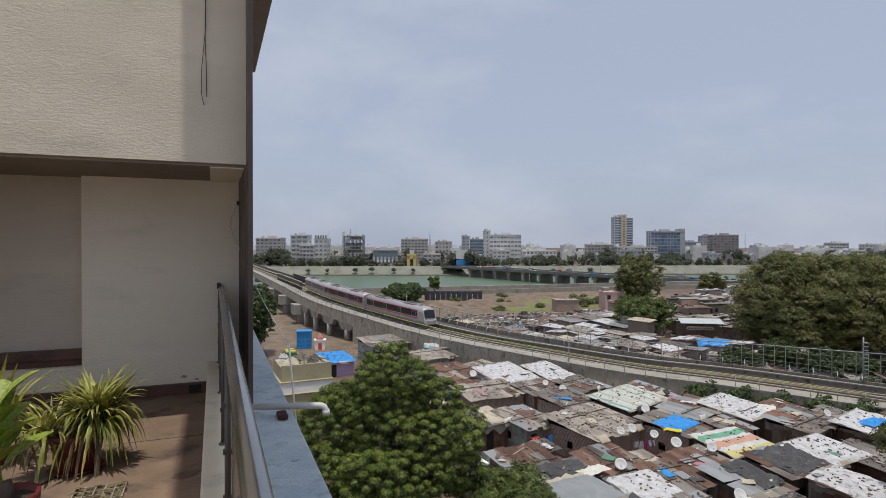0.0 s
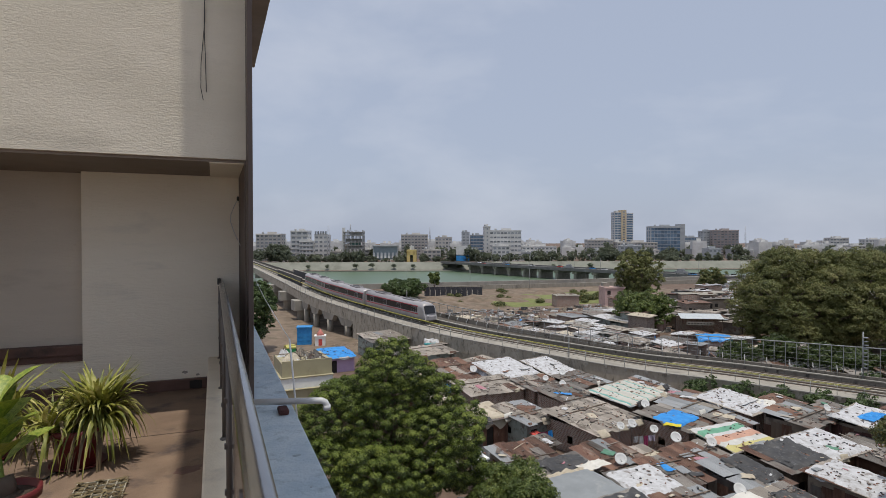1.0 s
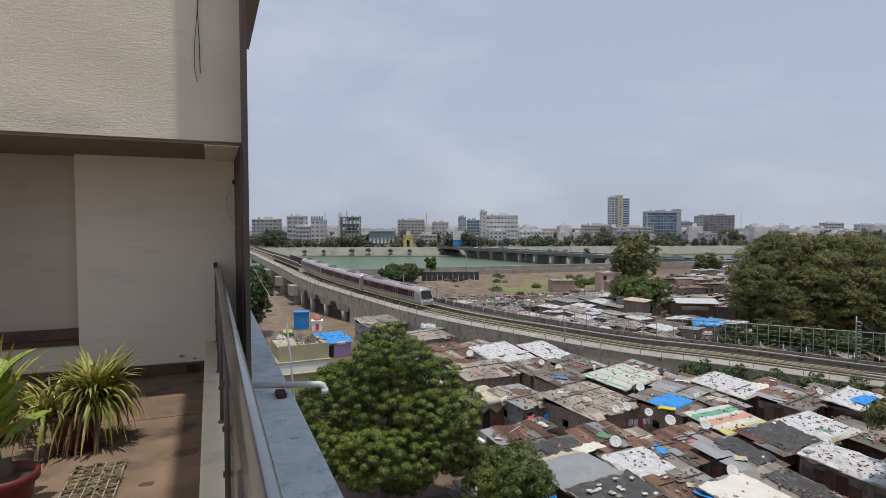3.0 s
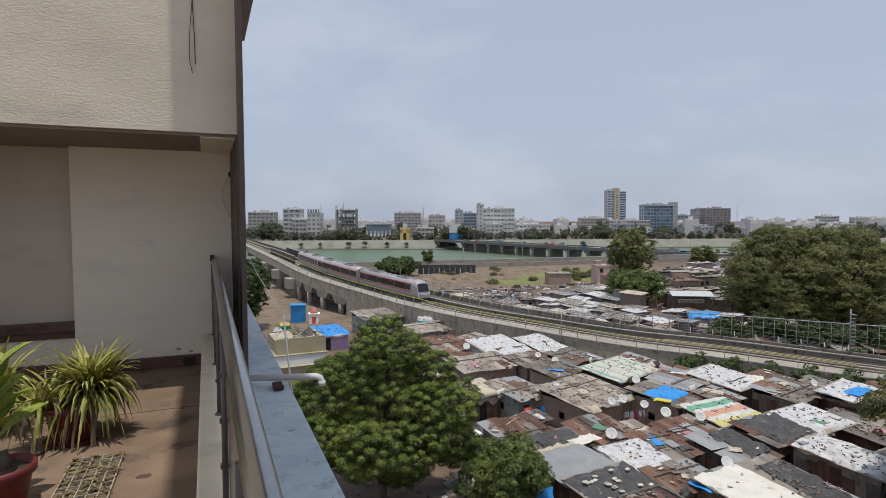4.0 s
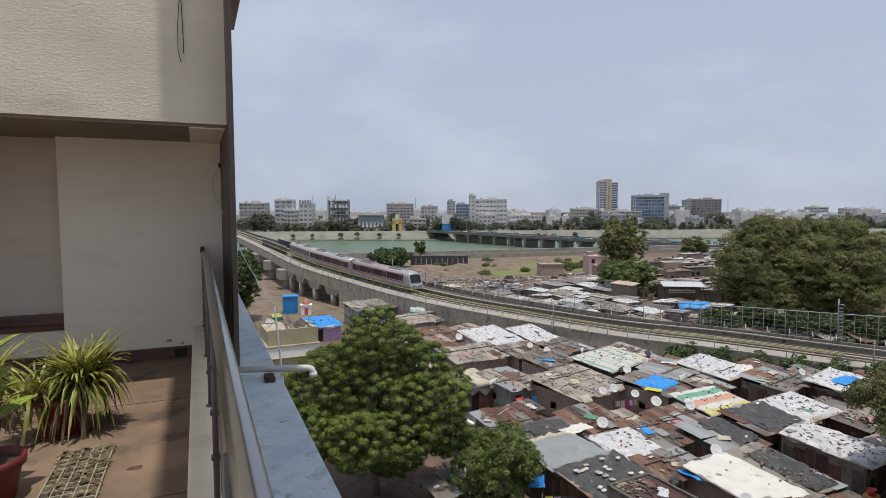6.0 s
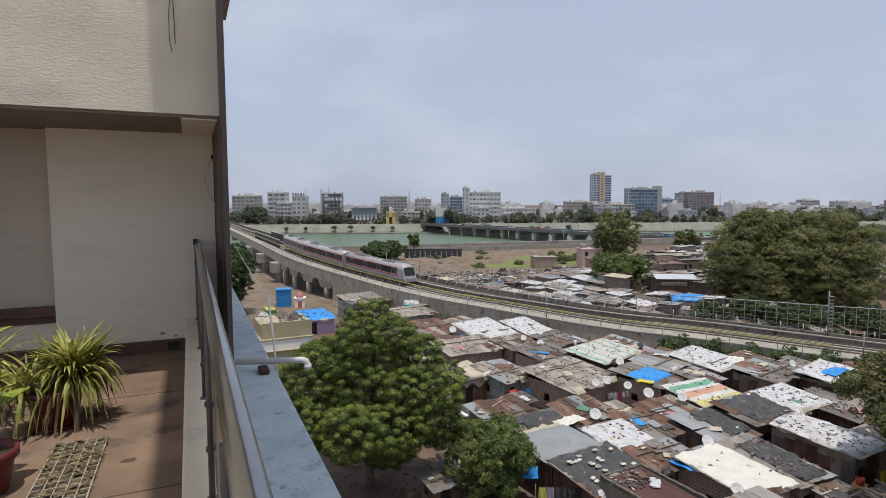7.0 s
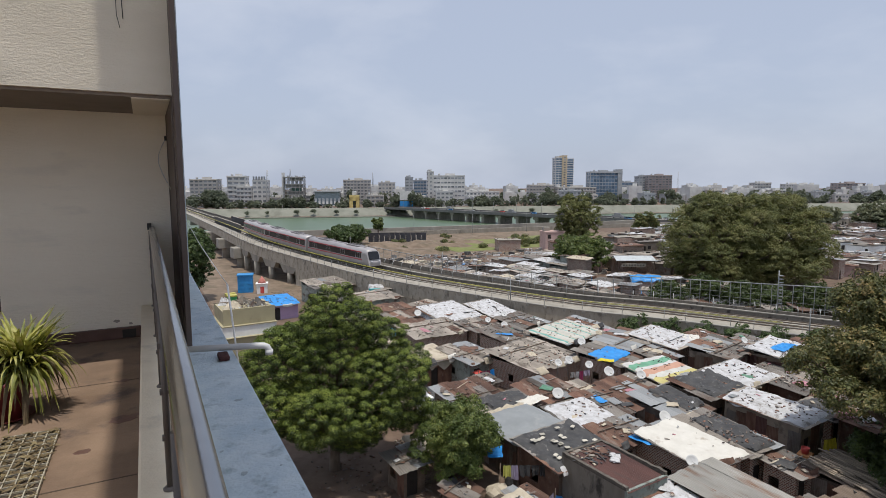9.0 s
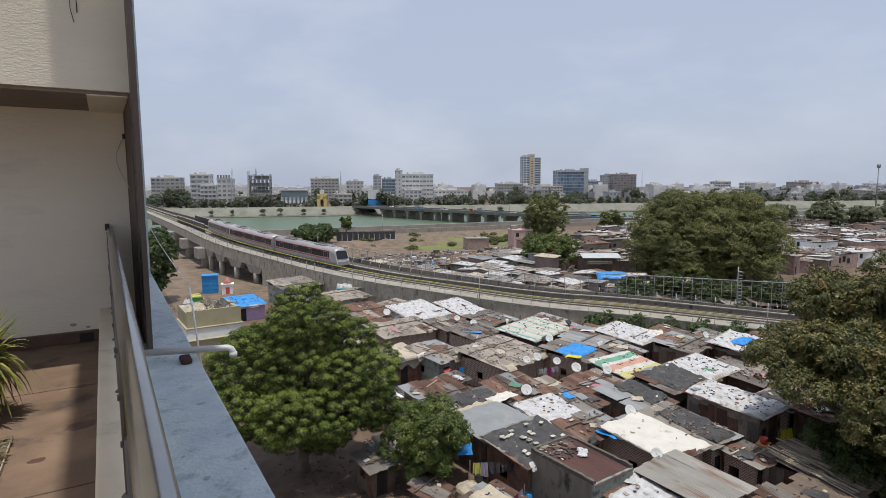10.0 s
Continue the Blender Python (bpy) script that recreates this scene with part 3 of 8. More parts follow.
structure("wall_back", boxed(-14, 0.2, -9, -4, 18.0, 19.3), M["plaster_low"], "plain cream parapet behind the terrace", "wall")
structure("wall_side", boxed(-14, -6, -4, 5.2, 18.0, 19.3), M["plaster_low"], "plain cream parapet beside the terrace", "wall")
# out of view; added to keep sky light off the recess
structure("wall_house", boxed(-6, -2.75, 5.2, 8.2, 18.0, 20.7145), M["plaster_low"], "unseen plain wall added to shade the recess", "wall")

def flake(name, m, rx, ry, key, seed, label):
    """A thin irregular mark: peeled paint, spilled cement or dried dirt."""
    n, bm = 18, bmesh.new()
    rim = [(1 + 0.5 * noise.noise((math.cos(6.283 * k / n) * 1.6, math.sin(6.283 * k / n) * 1.6, seed))) for k in range(n)]
    low, top = [[bm.verts.new((r * q * rx * math.cos(6.283 * k / n), r * q * ry * math.sin(6.283 * k / n), z)) for k, r in enumerate(rim)] for q, z in ((1.0, -0.001), (0.93, 0.0018))]
    bm.faces.new(top)
    for k in range(n):
        bm.faces.new((low[k], low[(k + 1) % n], top[(k + 1) % n], top[k]))
    ob = part(name, bm, M[key])
    ob.matrix_basis = m
    return tagged(ob, label, "stain", kind="structure")


for i, (fx, fy, fr) in enumerate(((-0.385, 4.09, 0.05), (-0.17, 4.55, 0.10), (-0.20, 5.46, 0.05), (-0.55, 6.2, 0.06), (-1.15, 6.35, 0.07), (-0.30, 3.3, 0.04))):
    flake("floor_stain", pose(fx, fy, FLOOR, 0, 0, 20 * i), fr, fr * 0.7, "brown_trim", i + 1, "dark dried stain on the terrace floor")
for i, (fx, fy, fr) in enumerate(((0.518, 3.935, 0.028), (0.42, 6.1, 0.012), (0.40, 2.9, 0.022), (0.53, 3.4, 0.009), (0.36, 2.45, 0.015), (0.55, 2.2, 0.018), (0.50, 2.65, 0.010), (0.33, 3.2, 0.012), (0.58, 2.9, 0.008))):
    flake("ledge_stain", pose(fx, fy, LEDGE, 0, 0, 33 * i), fr, fr * 0.75, "ledge_worn", i + 11, "worn grey patch in the blue paint")
for i, (fx, fz, fr) in enumerate(((-0.30, 18.50, 0.032), (-0.17, 18.46, 0.022))):
    flake("wall_stain", pose(fx, 7.05, fz, 90, 0, 0), fr, fr * 0.5, "wall_damp", i + 21, "dark damp mark low on the plaster wall")
for y in (5.46, 3.62, 2.2):
    structure("floor_joint", boxed(-2.6, -0.06, y - 0.006, y + 0.006, FLOOR - 0.01, FLOOR + 0.0015), M["soil"], "dark joint between the floor slabs", "joint")

# railing: thick steel tube on slim posts with tinted glass
railing = thing("railing", "stainless steel tube railing with brown glass panels on the kerb", "railing", pose(0.092, 0, KERB))
RAIL_TOP = 0.868
part("top_rail", tube(bmesh.new(), [(0, -3.9, RAIL_TOP - 0.03), (0, 2, RAIL_TOP - 0.03), (0, 7.06, RAIL_TOP - 0.03)], 0.030, 28), M["steel"], railing, "thick polished steel tube")
for i in range(8):
    y = 6.93 - 1.42 * i
    post = part("post", tube(bmesh.new(), [(-0.022, y, 0), (-0.022, y, RAIL_TOP - 0.05)], 0.014, 10), M["post_steel"], railing)
    part("base_flange", lathe(bmesh.new(), [(0.028, 0), (0.03, 0.006), (0.018, 0.016)], 14, (-0.022, y, 0)), M["post_steel"], post)
    for z in (0.22, 0.42, 0.62):
        part("clamp", boxed(-0.042, 0.0, y - 0.012, y + 0.012, z, z + 0.022, bevel=0.003), M["post_steel"], post)
    if i < 7:
        part("glass_panel", boxed(-0.006, 0.006, y - 1.40, y - 0.02, 0.05, RAIL_TOP - 0.085), M["tinted_glass"], railing, "brown tinted glass")
part("wall_bracket", boxed(-0.045, -0.005, 6.98, 7.05, RAIL_TOP - 0.04, RAIL_TOP + 0.03, bevel=0.006), M["black"], railing)

# drain spout, rod and cables
spout = thing("drain_pipe", "grey plastic drain pipe laid across the blue ledge", "pipe")
part("pipe", tube(bmesh.new(), [(0.246, 5.11, 18.607), (0.80, 4.945, 18.607), (0.862, 4.926, 18.605), (0.890, 4.918, 18.592), (0.903, 4.914, 18.562), (0.903, 4.914, 18.537)], 0.027, 16), M["pvc"], spout)
part("socket", tube(bmesh.new(), [(0.903, 4.914, 18.567), (0.903, 4.914, 18.527)], 0.032, 16), M["pvc"], spout)
part("packing", boxed(0.50, 0.585, 4.86, 5.02, LEDGE, 18.578, bevel=0.02), M["brick_wet"], spout, "broken dark red brick under the pipe")
rod = thing("antenna_rod", "slim pale metal rod leaning off the ledge edge", "rod")
part("shaft", tube(bmesh.new(), [(0.670, 5.0, 18.38), (0.604, 5.0, 19.14)], 0.008, 8), M["white_paint"], rod)
cable = thing("stay_cable", "thin pale cable from wall to rod", "cable")
part("line", tube(bmesh.new(), [(0.272, 7.0, 19.983), (0.355, 6.35, 19.70), (0.455, 5.65, 19.43), (0.555, 5.05, 19.22), (0.604, 5.0, 19.14)], 0.0035, 6), M["white_paint"], cable)
wall_wire = thing("wall_wire", "thin grey cable looped down the wall corner", "cable")
part("line", tube(bmesh.new(), [(0.272, 7.035, 20.455), (0.235, 7.03, 20.38), (0.197, 7.03, 20.28), (0.193, 7.03, 20.20), (0.225, 7.03, 20.09), (0.262, 7.02, 20.0), (0.272, 7.0, 19.983)], 0.0045, 6), M["pvc"], wall_wire)
part("peg", boxed(0.262, 0.286, 7.02, 7.052, 20.44, 20.49, bevel=0.004), M["black"], wall_wire, "small black wall peg")
hanging = thing("hanging_wires", "thin black cables hanging down the cream upper wall", "cable")
part("strand", tube(bmesh.new(), [(-0.045, 5.735, 23.4), (-0.05, 5.735, 22.3), (-0.055, 5.735, 21.9), (-0.045, 5.735, 21.6), (-0.042, 5.735, 21.35)], 0.0035, 5), M["black"], hanging)
part("strand", tube(bmesh.new(), [(-0.045, 5.733, 23.4), (-0.05, 5.733, 22.0), (-0.085, 5.733, 21.6), (-0.088, 5.733, 21.38), (-0.068, 5.733, 21.27)], 0.003, 5), M["black"], hanging)


# ---- potted plants ----
def flower_pot(parent, r, h):
    part("pot", lathe(bmesh.new(), [(r * 0.68, 0.0), (r * 0.72, 0.01), (r * 0.95, h - 0.05), (r * 1.06, h - 0.05), (r * 1.08, h), (r * 0.98, h), (r * 0.9, h - 0.04), (0.01, h - 0.05)], 28), M["terracotta"], parent, "dark red plastic pot")
    part("soil", lathe(bmesh.new(), [(r * 0.9, h - 0.06), (r * 0.9, h - 0.035), (0.02, h - 0.025)], 20), M["soil"], parent)


def strap_leaf(rng, start, yaw, length, rise, droop, width):
    """An arching grass-like leaf, folded along its midrib."""
    n, verts = 7, []
    d = Vector((math.cos(yaw), math.sin(yaw), 0))
    s = Vector((-d.y, d.x, 0))
    for i in range(n + 1):
        u = i / n
        p = Vector(start) + d * length * (1.0 * u - 0.36 * u * u) * math.cos(rise * (1 - 0.6 * u)) * 1.15 + Vector((0, 0, length * (math.sin(rise) * u * 1.35 - droop * u * u * 1.1)))
        w = width * (0.55 + 0.9 * u * (1 - u) * 2) * (1 - u ** 4) + 0.001
        verts += [p - s * w, p + Vector((0, 0, -0.3 * w)), p + s * w]
    faces = []
    for i in range(n):
        a = 3 * i
        faces += [(a, a + 1, a + 4, a + 3), (a + 1, a + 2, a + 5, a + 4)]
    return verts, faces


def spider_plant(name, x, y, r, h, leaves, spread, seed, label):
    rng = random.Random(seed)
    plant = thing(name, label, "plant", pose(x, y, FLOOR))
    flower_pot(plant, r, h)
    part("saucer", lathe(bmesh.new(), [(r * 0.9, 0.002), (r * 1.05, 0.02), (r * 1.0, 0.02), (r * 0.8, 0.008)], 24), M["terracotta"], plant)
    for mat, count, low, tag in (("spider", leaves, 0.0, "striped yellow-green arching leaves"), ("dry", leaves // 7, 0.35, "dry brown hanging leaves")):
        verts, faces = [], []
        for i in range(count):
            yaw, base = rng.uniform(0, 6.283), rng.uniform(0, 0.13)
            a, up = rng.uniform(0, 6.283), rng.random()
            aside = Vector((-0.15, -0.07, -0.05)) if i % 4 == 0 else Vector((0.13, 0.0, 0.02))
            v, f = strap_leaf(rng, (aside.x + base * 0.7 * math.cos(a), aside.y + base * 0.7 * math.sin(a), h - 0.02 + aside.z + rng.uniform(0, 0.10)), yaw, spread * rng.uniform(0.55, 1.12) * (0.8 if i % 4 == 0 else 1), 0.40 + 0.92 * up - low, 1.12 - 0.72 * up + rng.uniform(-0.15, 0.2) + low, rng.uniform(0.009, 0.0155))
            o = len(verts)
            verts += v
            faces += [tuple(k + o for k in q) for q in f]
        tagged(share("leaves", quads("leaves", verts, faces, M[mat], True), Matrix(), plant), tag)
    return plant


spider_plant("potted_spider_plant", -0.93, 4.98, 0.185, 0.29, 560, 0.43, 3, "bushy yellow-green spider plant in a dark red pot")
spider_plant("potted_spider_plant", -1.62, 5.35, 0.17, 0.26, 120, 0.52, 5, "spider plant with dry leaves behind a broad-leaved plant")


def broad_plant(x, y, seed):
    rng = random.Random(seed)
    plant = thing("potted_dumb_cane", "pale green broad-leaved plant in a red pot", "plant", pose(x, y, FLOOR))
    flower_pot(plant, 0.17, 0.25)
    stem = [(0, 0, 0.2), (-0.03, 0.03, 0.36), (-0.06, 0.08, 0.50), (-0.07, 0.12, 0.62)]
    part("stem", tube(bmesh.new(), stem, [0.024, 0.022, 0.018, 0.012], 8), M["broad"], plant)
    part("stump", tube(bmesh.new(), [(-0.03, 0.03, 0.19), (-0.02, 0.05, 0.26), (-0.03, 0.06, 0.305)], [0.075, 0.068, 0.06], 12), M["bark"], plant, "cut woody stump")
    for i in range(13):
        k = i / 12
        base = Vector(stem[1]).lerp(Vector(stem[3]), k)
        yaw, pit, ln = 0.4 + i * 2.4, 0.95 + 0.45 * k + rng.uniform(-0.1, 0.1), rng.uniform(0.24, 0.33)
        if i == 12:
            yaw, pit, ln = 0.3, 1.45, 0.38
        verts, faces, n = [], [], 10
        d = Vector((math.cos(yaw), math.sin(yaw), 0))
        s = Vector((-d.y, d.x, 0))
        for j in range(n + 1):
            u = j / n
            p = base + d * ln * u * math.cos(pit * (1 - 0.35 * u)) + Vector((0, 0, ln * (math.sin(pit) * u - 0.22 * u * u)))
            w = 0.010 + 0.072 * max(0.0, math.sin(math.pi * max(0.0, (u - 0.15) / 0.85)) ** 0.75 if 0.15 < u < 1 else 0.0)
            w = 0.003 if u == 1 else w
            lift = Vector((0, 0, 0.25 * w)) - d * 0.15 * w
            verts += [p - s * w + lift, p, p + s * w + lift]
        for j in range(n):
            a = 3 * j
            faces += [(a, a + 1, a + 4, a + 3), (a + 1, a + 2, a + 5, a + 4)]
        share("leaf", quads("leaf", verts, faces, M["mottled"], True), Matrix(), plant)
    return plant


broad_plant(-1.10, 3.95, 8)

grate = thing("floor_grating", "cream plastic grating over dry leaves in the floor", "grating", pose(-0.70, 3.62, FLOOR))
part("tray", boxed(-0.155, 0.155, -0.95, 0.9, 0.001, 0.006), M["soil"], grate, "dark debris under the grating")
for i in range(6):
    part("bar", boxed(-0.15 + 0.06 * i - 0.0035, -0.15 + 0.06 * i + 0.0035, -0.95, 0.9, 0.006, 0.022), M["grating"], grate)
for i in range(25):
    part("cross_bar", boxed(-0.156, 0.156, -0.95 + 0.0771 * i - 0.003, -0.95 + 0.0771 * i + 0.003, 0.008, 0.019), M["grating"], grate)
g_leaf = random.Random(14)
litter_v, litter_f = [], []
for i in range(760):
    a, r = g_leaf.uniform(0, 6.28), g_leaf.uniform(0.014, 0.042)
    cx, cy = -0.70 + g_leaf.uniform(-0.15, 0.15), 4.52 - abs(g_leaf.gauss(0, 0.55))
    k = len(litter_v)
    d1, d2 = Vector((math.cos(a), math.sin(a), 0)), Vector((-math.sin(a), math.cos(a), 0.3))
    c0 = Vector((cx, cy, FLOOR + (0.010 if i % 4 else 0.024)))
    litter_v += [c0 - d1 * r, c0 + d2 * r * 0.35, c0 + d1 * r, c0 - d2 * r * 0.2]
    litter_f.append((k, k + 1, k + 2, k + 3))
tagged(new("leaf_litter", quads("leaf_litter", litter_v, litter_f, M["dry"])), "dry brown leaves strewn on the grating", "leaves", kind="stuff")
floor_wire = thing("floor_wire", "thin black hose lying across the floor", "hose")
part("line", tube(bmesh.new(), [(-1.30, 4.45, FLOOR + 0.006), (-1.10, 4.72, FLOOR + 0.006), (-0.98, 4.95, FLOOR + 0.006)], 0.006, 6), M["black"], floor_wire)

# ---- metro viaduct ----
EDGE = [(110, -6, -0.6), (91, 16, 0.4), (70.8, 37.8, 1.85), (58.25, 51.4, 2.85), (50.6, 59.6, 3.3), (41.8, 71.6, 4.2), (34.0, 88, 4.8), (28.3, 108.5, 5.55), (21.6, 134.9, 7.0), (19.0, 176.7, 8.0), (15.4, 263, 9.0), (10, 440, 9.5), (5, 600, 9.5)]
PTS = [Vector(p) for p in EDGE]


def spline(i, u):
    p0, p1, p2, p3 = PTS[max(i - 1, 0)], PTS[i], PTS[i + 1], PTS[min(i + 2, len(PTS) - 1)]
    m1, m2 = (p2 - p0) * 0.5, (p3 - p1) * 0.5
    d = (p2 - p1).length
    m1, m2 = m1.normalized() * d, m2.normalized() * d
    return (2 * u ** 3 - 3 * u * u + 1) * p1 + (u ** 3 - 2 * u * u + u) * m1 + (-2 * u ** 3 + 3 * u * u) * p2 + (u ** 3 - u * u) * m2


LINE = [spline(i, u / 14) for i in range(len(PTS) - 1) for u in range(14)] + [PTS[-1]]
RUN = [0.0]
for a, b in zip(LINE, LINE[1:]):
    RUN.append(RUN[-1] + (b - a).length)


def deck_width(s):
    return 14.0 - 4.2 * min(1.0, max(0.0, (s - 120) / 180))


def along(s, across=0.0, up=0.0):
    """A place on the viaduct: metres along its near edge, share of its width from there, metres above the rails' level."""
    i = int(np.searchsorted(RUN, s, side="right")) - 1
    i = min(max(i, 0), len(LINE) - 2)
    u = (s - RUN[i]) / (RUN[i + 1] - RUN[i])
    p = LINE[i].lerp(LINE[i + 1], u)
    a, b = LINE[max(i - 1, 0)], LINE[min(i + 2, len(LINE) - 1)]
    way = Vector((b.x - a.x, b.y - a.y, 0)).normalized()
    side = Vector((way.y, -way.x, 0))
    return p + side * across * deck_width(s) + Vector((0, 0, up)), way, side


def sweep(name, s0, s1, section, material, parent, label="", step=2.5):
    """A body along the viaduct with a section of (share of width, metres up, metres sideways)."""
    bm = bmesh.new()
    n = max(2, int((s1 - s0) / step))
    rows = []
    for i in range(n + 1):
        row = []
        for across, up, off in section:
            s = s0 + (s1 - s0) * i / n
            p, way, side = along(s, across(s) if callable(across) else across, up)
            row.append(bm.verts.new(p + side * off))
        rows.append(row)
    k = len(section)
    for a, b in zip(rows, rows[1:]):
        for j in range(k):
            bm.faces.new((a[j], b[j], b[(j + 1) % k], a[(j + 1) % k]))
    bm.faces.new(rows[0])
    bm.faces.new(rows[-1][::-1])
    return part(name, bm, material, parent, label)


RAIL = -0.5


def slab(a0, o0, a1, o1, z0, z1, base=RAIL):
    return [(a0, base + z0, o0), (a0, base + z1, o0), (a1, base + z1, o1), (a1, base + z0, o1)]


END = RUN[-1] - 1
WALL_END = 150.0
viaduct = thing("metro_viaduct", "curving grey concrete metro viaduct ramping down past the shacks", "viaduct", kind="structure")
sweep("deck", 0, END, slab(0, 0.25, 1, -0.25, -1.0, -0.25), M["ballast"], viaduct, "dark track bed")
sweep("girder", WALL_END - 4, END, slab(0.12, 0, 0.88, 0, -2.6, -1.0), M["concrete"], viaduct)
sweep("near_parapet", 0, END, slab(0, 0, 0, 0.28, -2.4, -0.15, 0), M["concrete_wall"], viaduct)
sweep("near_coping", 0, END, slab(0, -0.12, 0, 0.42, -0.15, 0.0, 0), M["concrete_pale"], viaduct, "pale concrete coping")
sweep("walkway", 0, END, slab(0, 0.42, 0.19, 0.0, -0.2, -0.06, 0), M["concrete"], viaduct, "stained concrete walkway slab")
sweep("far_parapet", 0, END, slab(1, -0.3, 1, 0.0, -1.5, 0.6), M["grimy"], viaduct, "stained concrete far parapet")
sweep("retaining_wall", 0, WALL_END, slab(0, 0.05, 1, -0.05, -6.5, -1.0), M["concrete_wall"], viaduct, "stained concrete retaining wall")
for c in (0.47, 0.70):
    stop = END if c < 0.5 else 84
    sweep("plinth", 0, stop, slab(c, -1.25, c, -0.35, -0.25, -0.12), M["concrete"], viaduct, step=4)
    sweep("plinth", 0, stop, slab(c, 0.35, c, 1.25, -0.25, -0.12), M["concrete"], viaduct, step=4)
    for o in (-0.72, 0.72):
        sweep("rail", 0, stop, slab(c, o - 0.05, c, o + 0.05, -0.12, 0.04), M["rail_steel"], viaduct, step=3)


def kerb_line(s):
    """Share of the width at which the low pale wall behind the track runs."""
    return 0.63 + 0.22 * min(1.0, max(0.0, (112 - s) / 38))


sweep("track_wall", 0, END, slab(kerb_line, -0.16, kerb_line, 0.16, -0.3, 0.36), M["grimy"], viaduct, "low stained wall behind the track", step=3)
sweep("wall_coping", 0, END, slab(kerb_line, -0.24, kerb_line, 0.24, 0.36, 0.5), M["concrete_pale"], viaduct, "pale coping of the low wall", step=3)
sweep("third_rail_cover", 62, 330, slab(0.31, 0.0, 0.31, 0.16, 0.77, 0.91), M["yellow"], viaduct, "yellow third rail cover")
guard_post = mesh_of("guard_post", tube(bmesh.new(), [(0, 0, 0), (0, 0, 1.25)], 0.035, 6), M["galv"])
for i in range(75):
    p, way, side = along(14 + i * 2.6, 0, 0)
    share("guard_post", guard_post, Matrix.Translation(p + side * 0.1), viaduct)
for up in (0.7, 1.2):
    sweep("guard_wire", 14, 208, slab(0, 0.09, 0, 0.12, up, up + 0.03, 0), M["galv"], viaduct)
bracket = mesh_of("coping_bracket", boxed(-0.14, 0.0, -0.17, 0.17, -0.5, -0.15, bevel=0.02), M["concrete_pale"])
for i in range(84):
    p, way, side = along(6 + i * 2.6, 0, 0)
    share("coping_bracket", bracket, Matrix(((side.x, way.x, 0, p.x), (side.y, way.y, 0, p.y), (0, 0, 1, p.z), (0, 0, 0, 1))), viaduct)
joint = mesh_of("wall_rib", boxed(-0.05, 0.06, -0.11, 0.11, -2.35, -0.5), M["concrete_wall"])
for i in range(16):
    p, way, side = along(10 + i * 9.1, 0, 0)
    share("wall_rib", joint, Matrix(((side.x, way.x, 0, p.x), (side.y, way.y, 0, p.y), (0, 0, 1, p.z), (0, 0, 0, 1))), viaduct)
for i in range(6):
    s = 163 + i * 26
    bm = bmesh.new()
    p, way, side = along(s, 0.5, RAIL - 2.6)
    turn = Matrix(((side.x, way.x, 0, p.x), (side.y, way.y, 0, p.y), (0, 0, 1, 0), (0, 0, 0, 1)))
    pier = share("pier", mesh_of("pier", lathe(bm, [(1.0, -0.5), (1.0, p.z - 1.6), (1.15, p.z - 1.5)], 20), M["concrete"]), turn, viaduct)
    share("pier_cap", mesh_of("pier_cap", boxed(-4.2, 4.2, -1.2, 1.2, p.z - 1.6, p.z + 0.05, bevel=0.12), M["concrete_pale"]), Matrix(), pier)
for i in range(4):
    p, way, side = along(WALL_END + 3.0 + i * 8.4, 0.045, -2.4)
    turn = Matrix(((way.x, side.x, 0, p.x), (way.y, side.y, 0, p.y), (0, 0, 1, 0), (0, 0, 0, 1)))
    share("column", mesh_of("column", lathe(bmesh.new(), [(0.7, -0.5), (0.7, p.z - 1.5)], 16), M["concrete"]), turn, viaduct)
    bm = bmesh.new()
    for sy in (-0.5, 0.5):
        bm.faces.new([bm.verts.new(v) for v in ((-3.5, sy, p.z + 0.1), (-2.0, sy, p.z - 1.5), (2.0, sy, p.z - 1.5), (3.5, sy, p.z + 0.1))])
    bmesh.ops.bridge_loops(bm, edges=bm.edges[:])
    share("haunch", mesh_of("haunch", bm, M["concrete"]), turn, viaduct)


# squat drum piers under the near edge
for s0 in (184.0, 206.0, 230.0):
    p, way, side = along(s0, 0.06, -2.4)
    turn = Matrix(((side.x, way.x, 0, p.x), (side.y, way.y, 0, p.y), (0, 0, 1, 0), (0, 0, 0, 1)))
    drum = share("pier", mesh_of("pier", lathe(bmesh.new(), [(1.3, -0.5), (1.3, p.z - 2.6), (1.4, p.z - 2.5)], 22), M["concrete_pale"]), turn, viaduct)
    share("pier_cap", mesh_of("pier_cap", boxed(-2.5, 3.5, -2.2, 2.2, p.z - 2.6, p.z + 0.05, bevel=0.15), M["concrete_pale"]), Matrix(), drum)
# dark barrier panels between the tracks
for s0, s1, across in ((203, 246, 0.33), (212, 244, 0.80)):
    sweep("barrier_panel", s0, s1, slab(across, 0.0, across, 0.25, -0.2, 2.0), M["barrier"], viaduct, "dark metal barrier panels between the tracks")
    sweep("barrier_cap", s0, s1, slab(across, -0.08, across, 0.33, 2.0, 2.15), M["concrete"], viaduct)


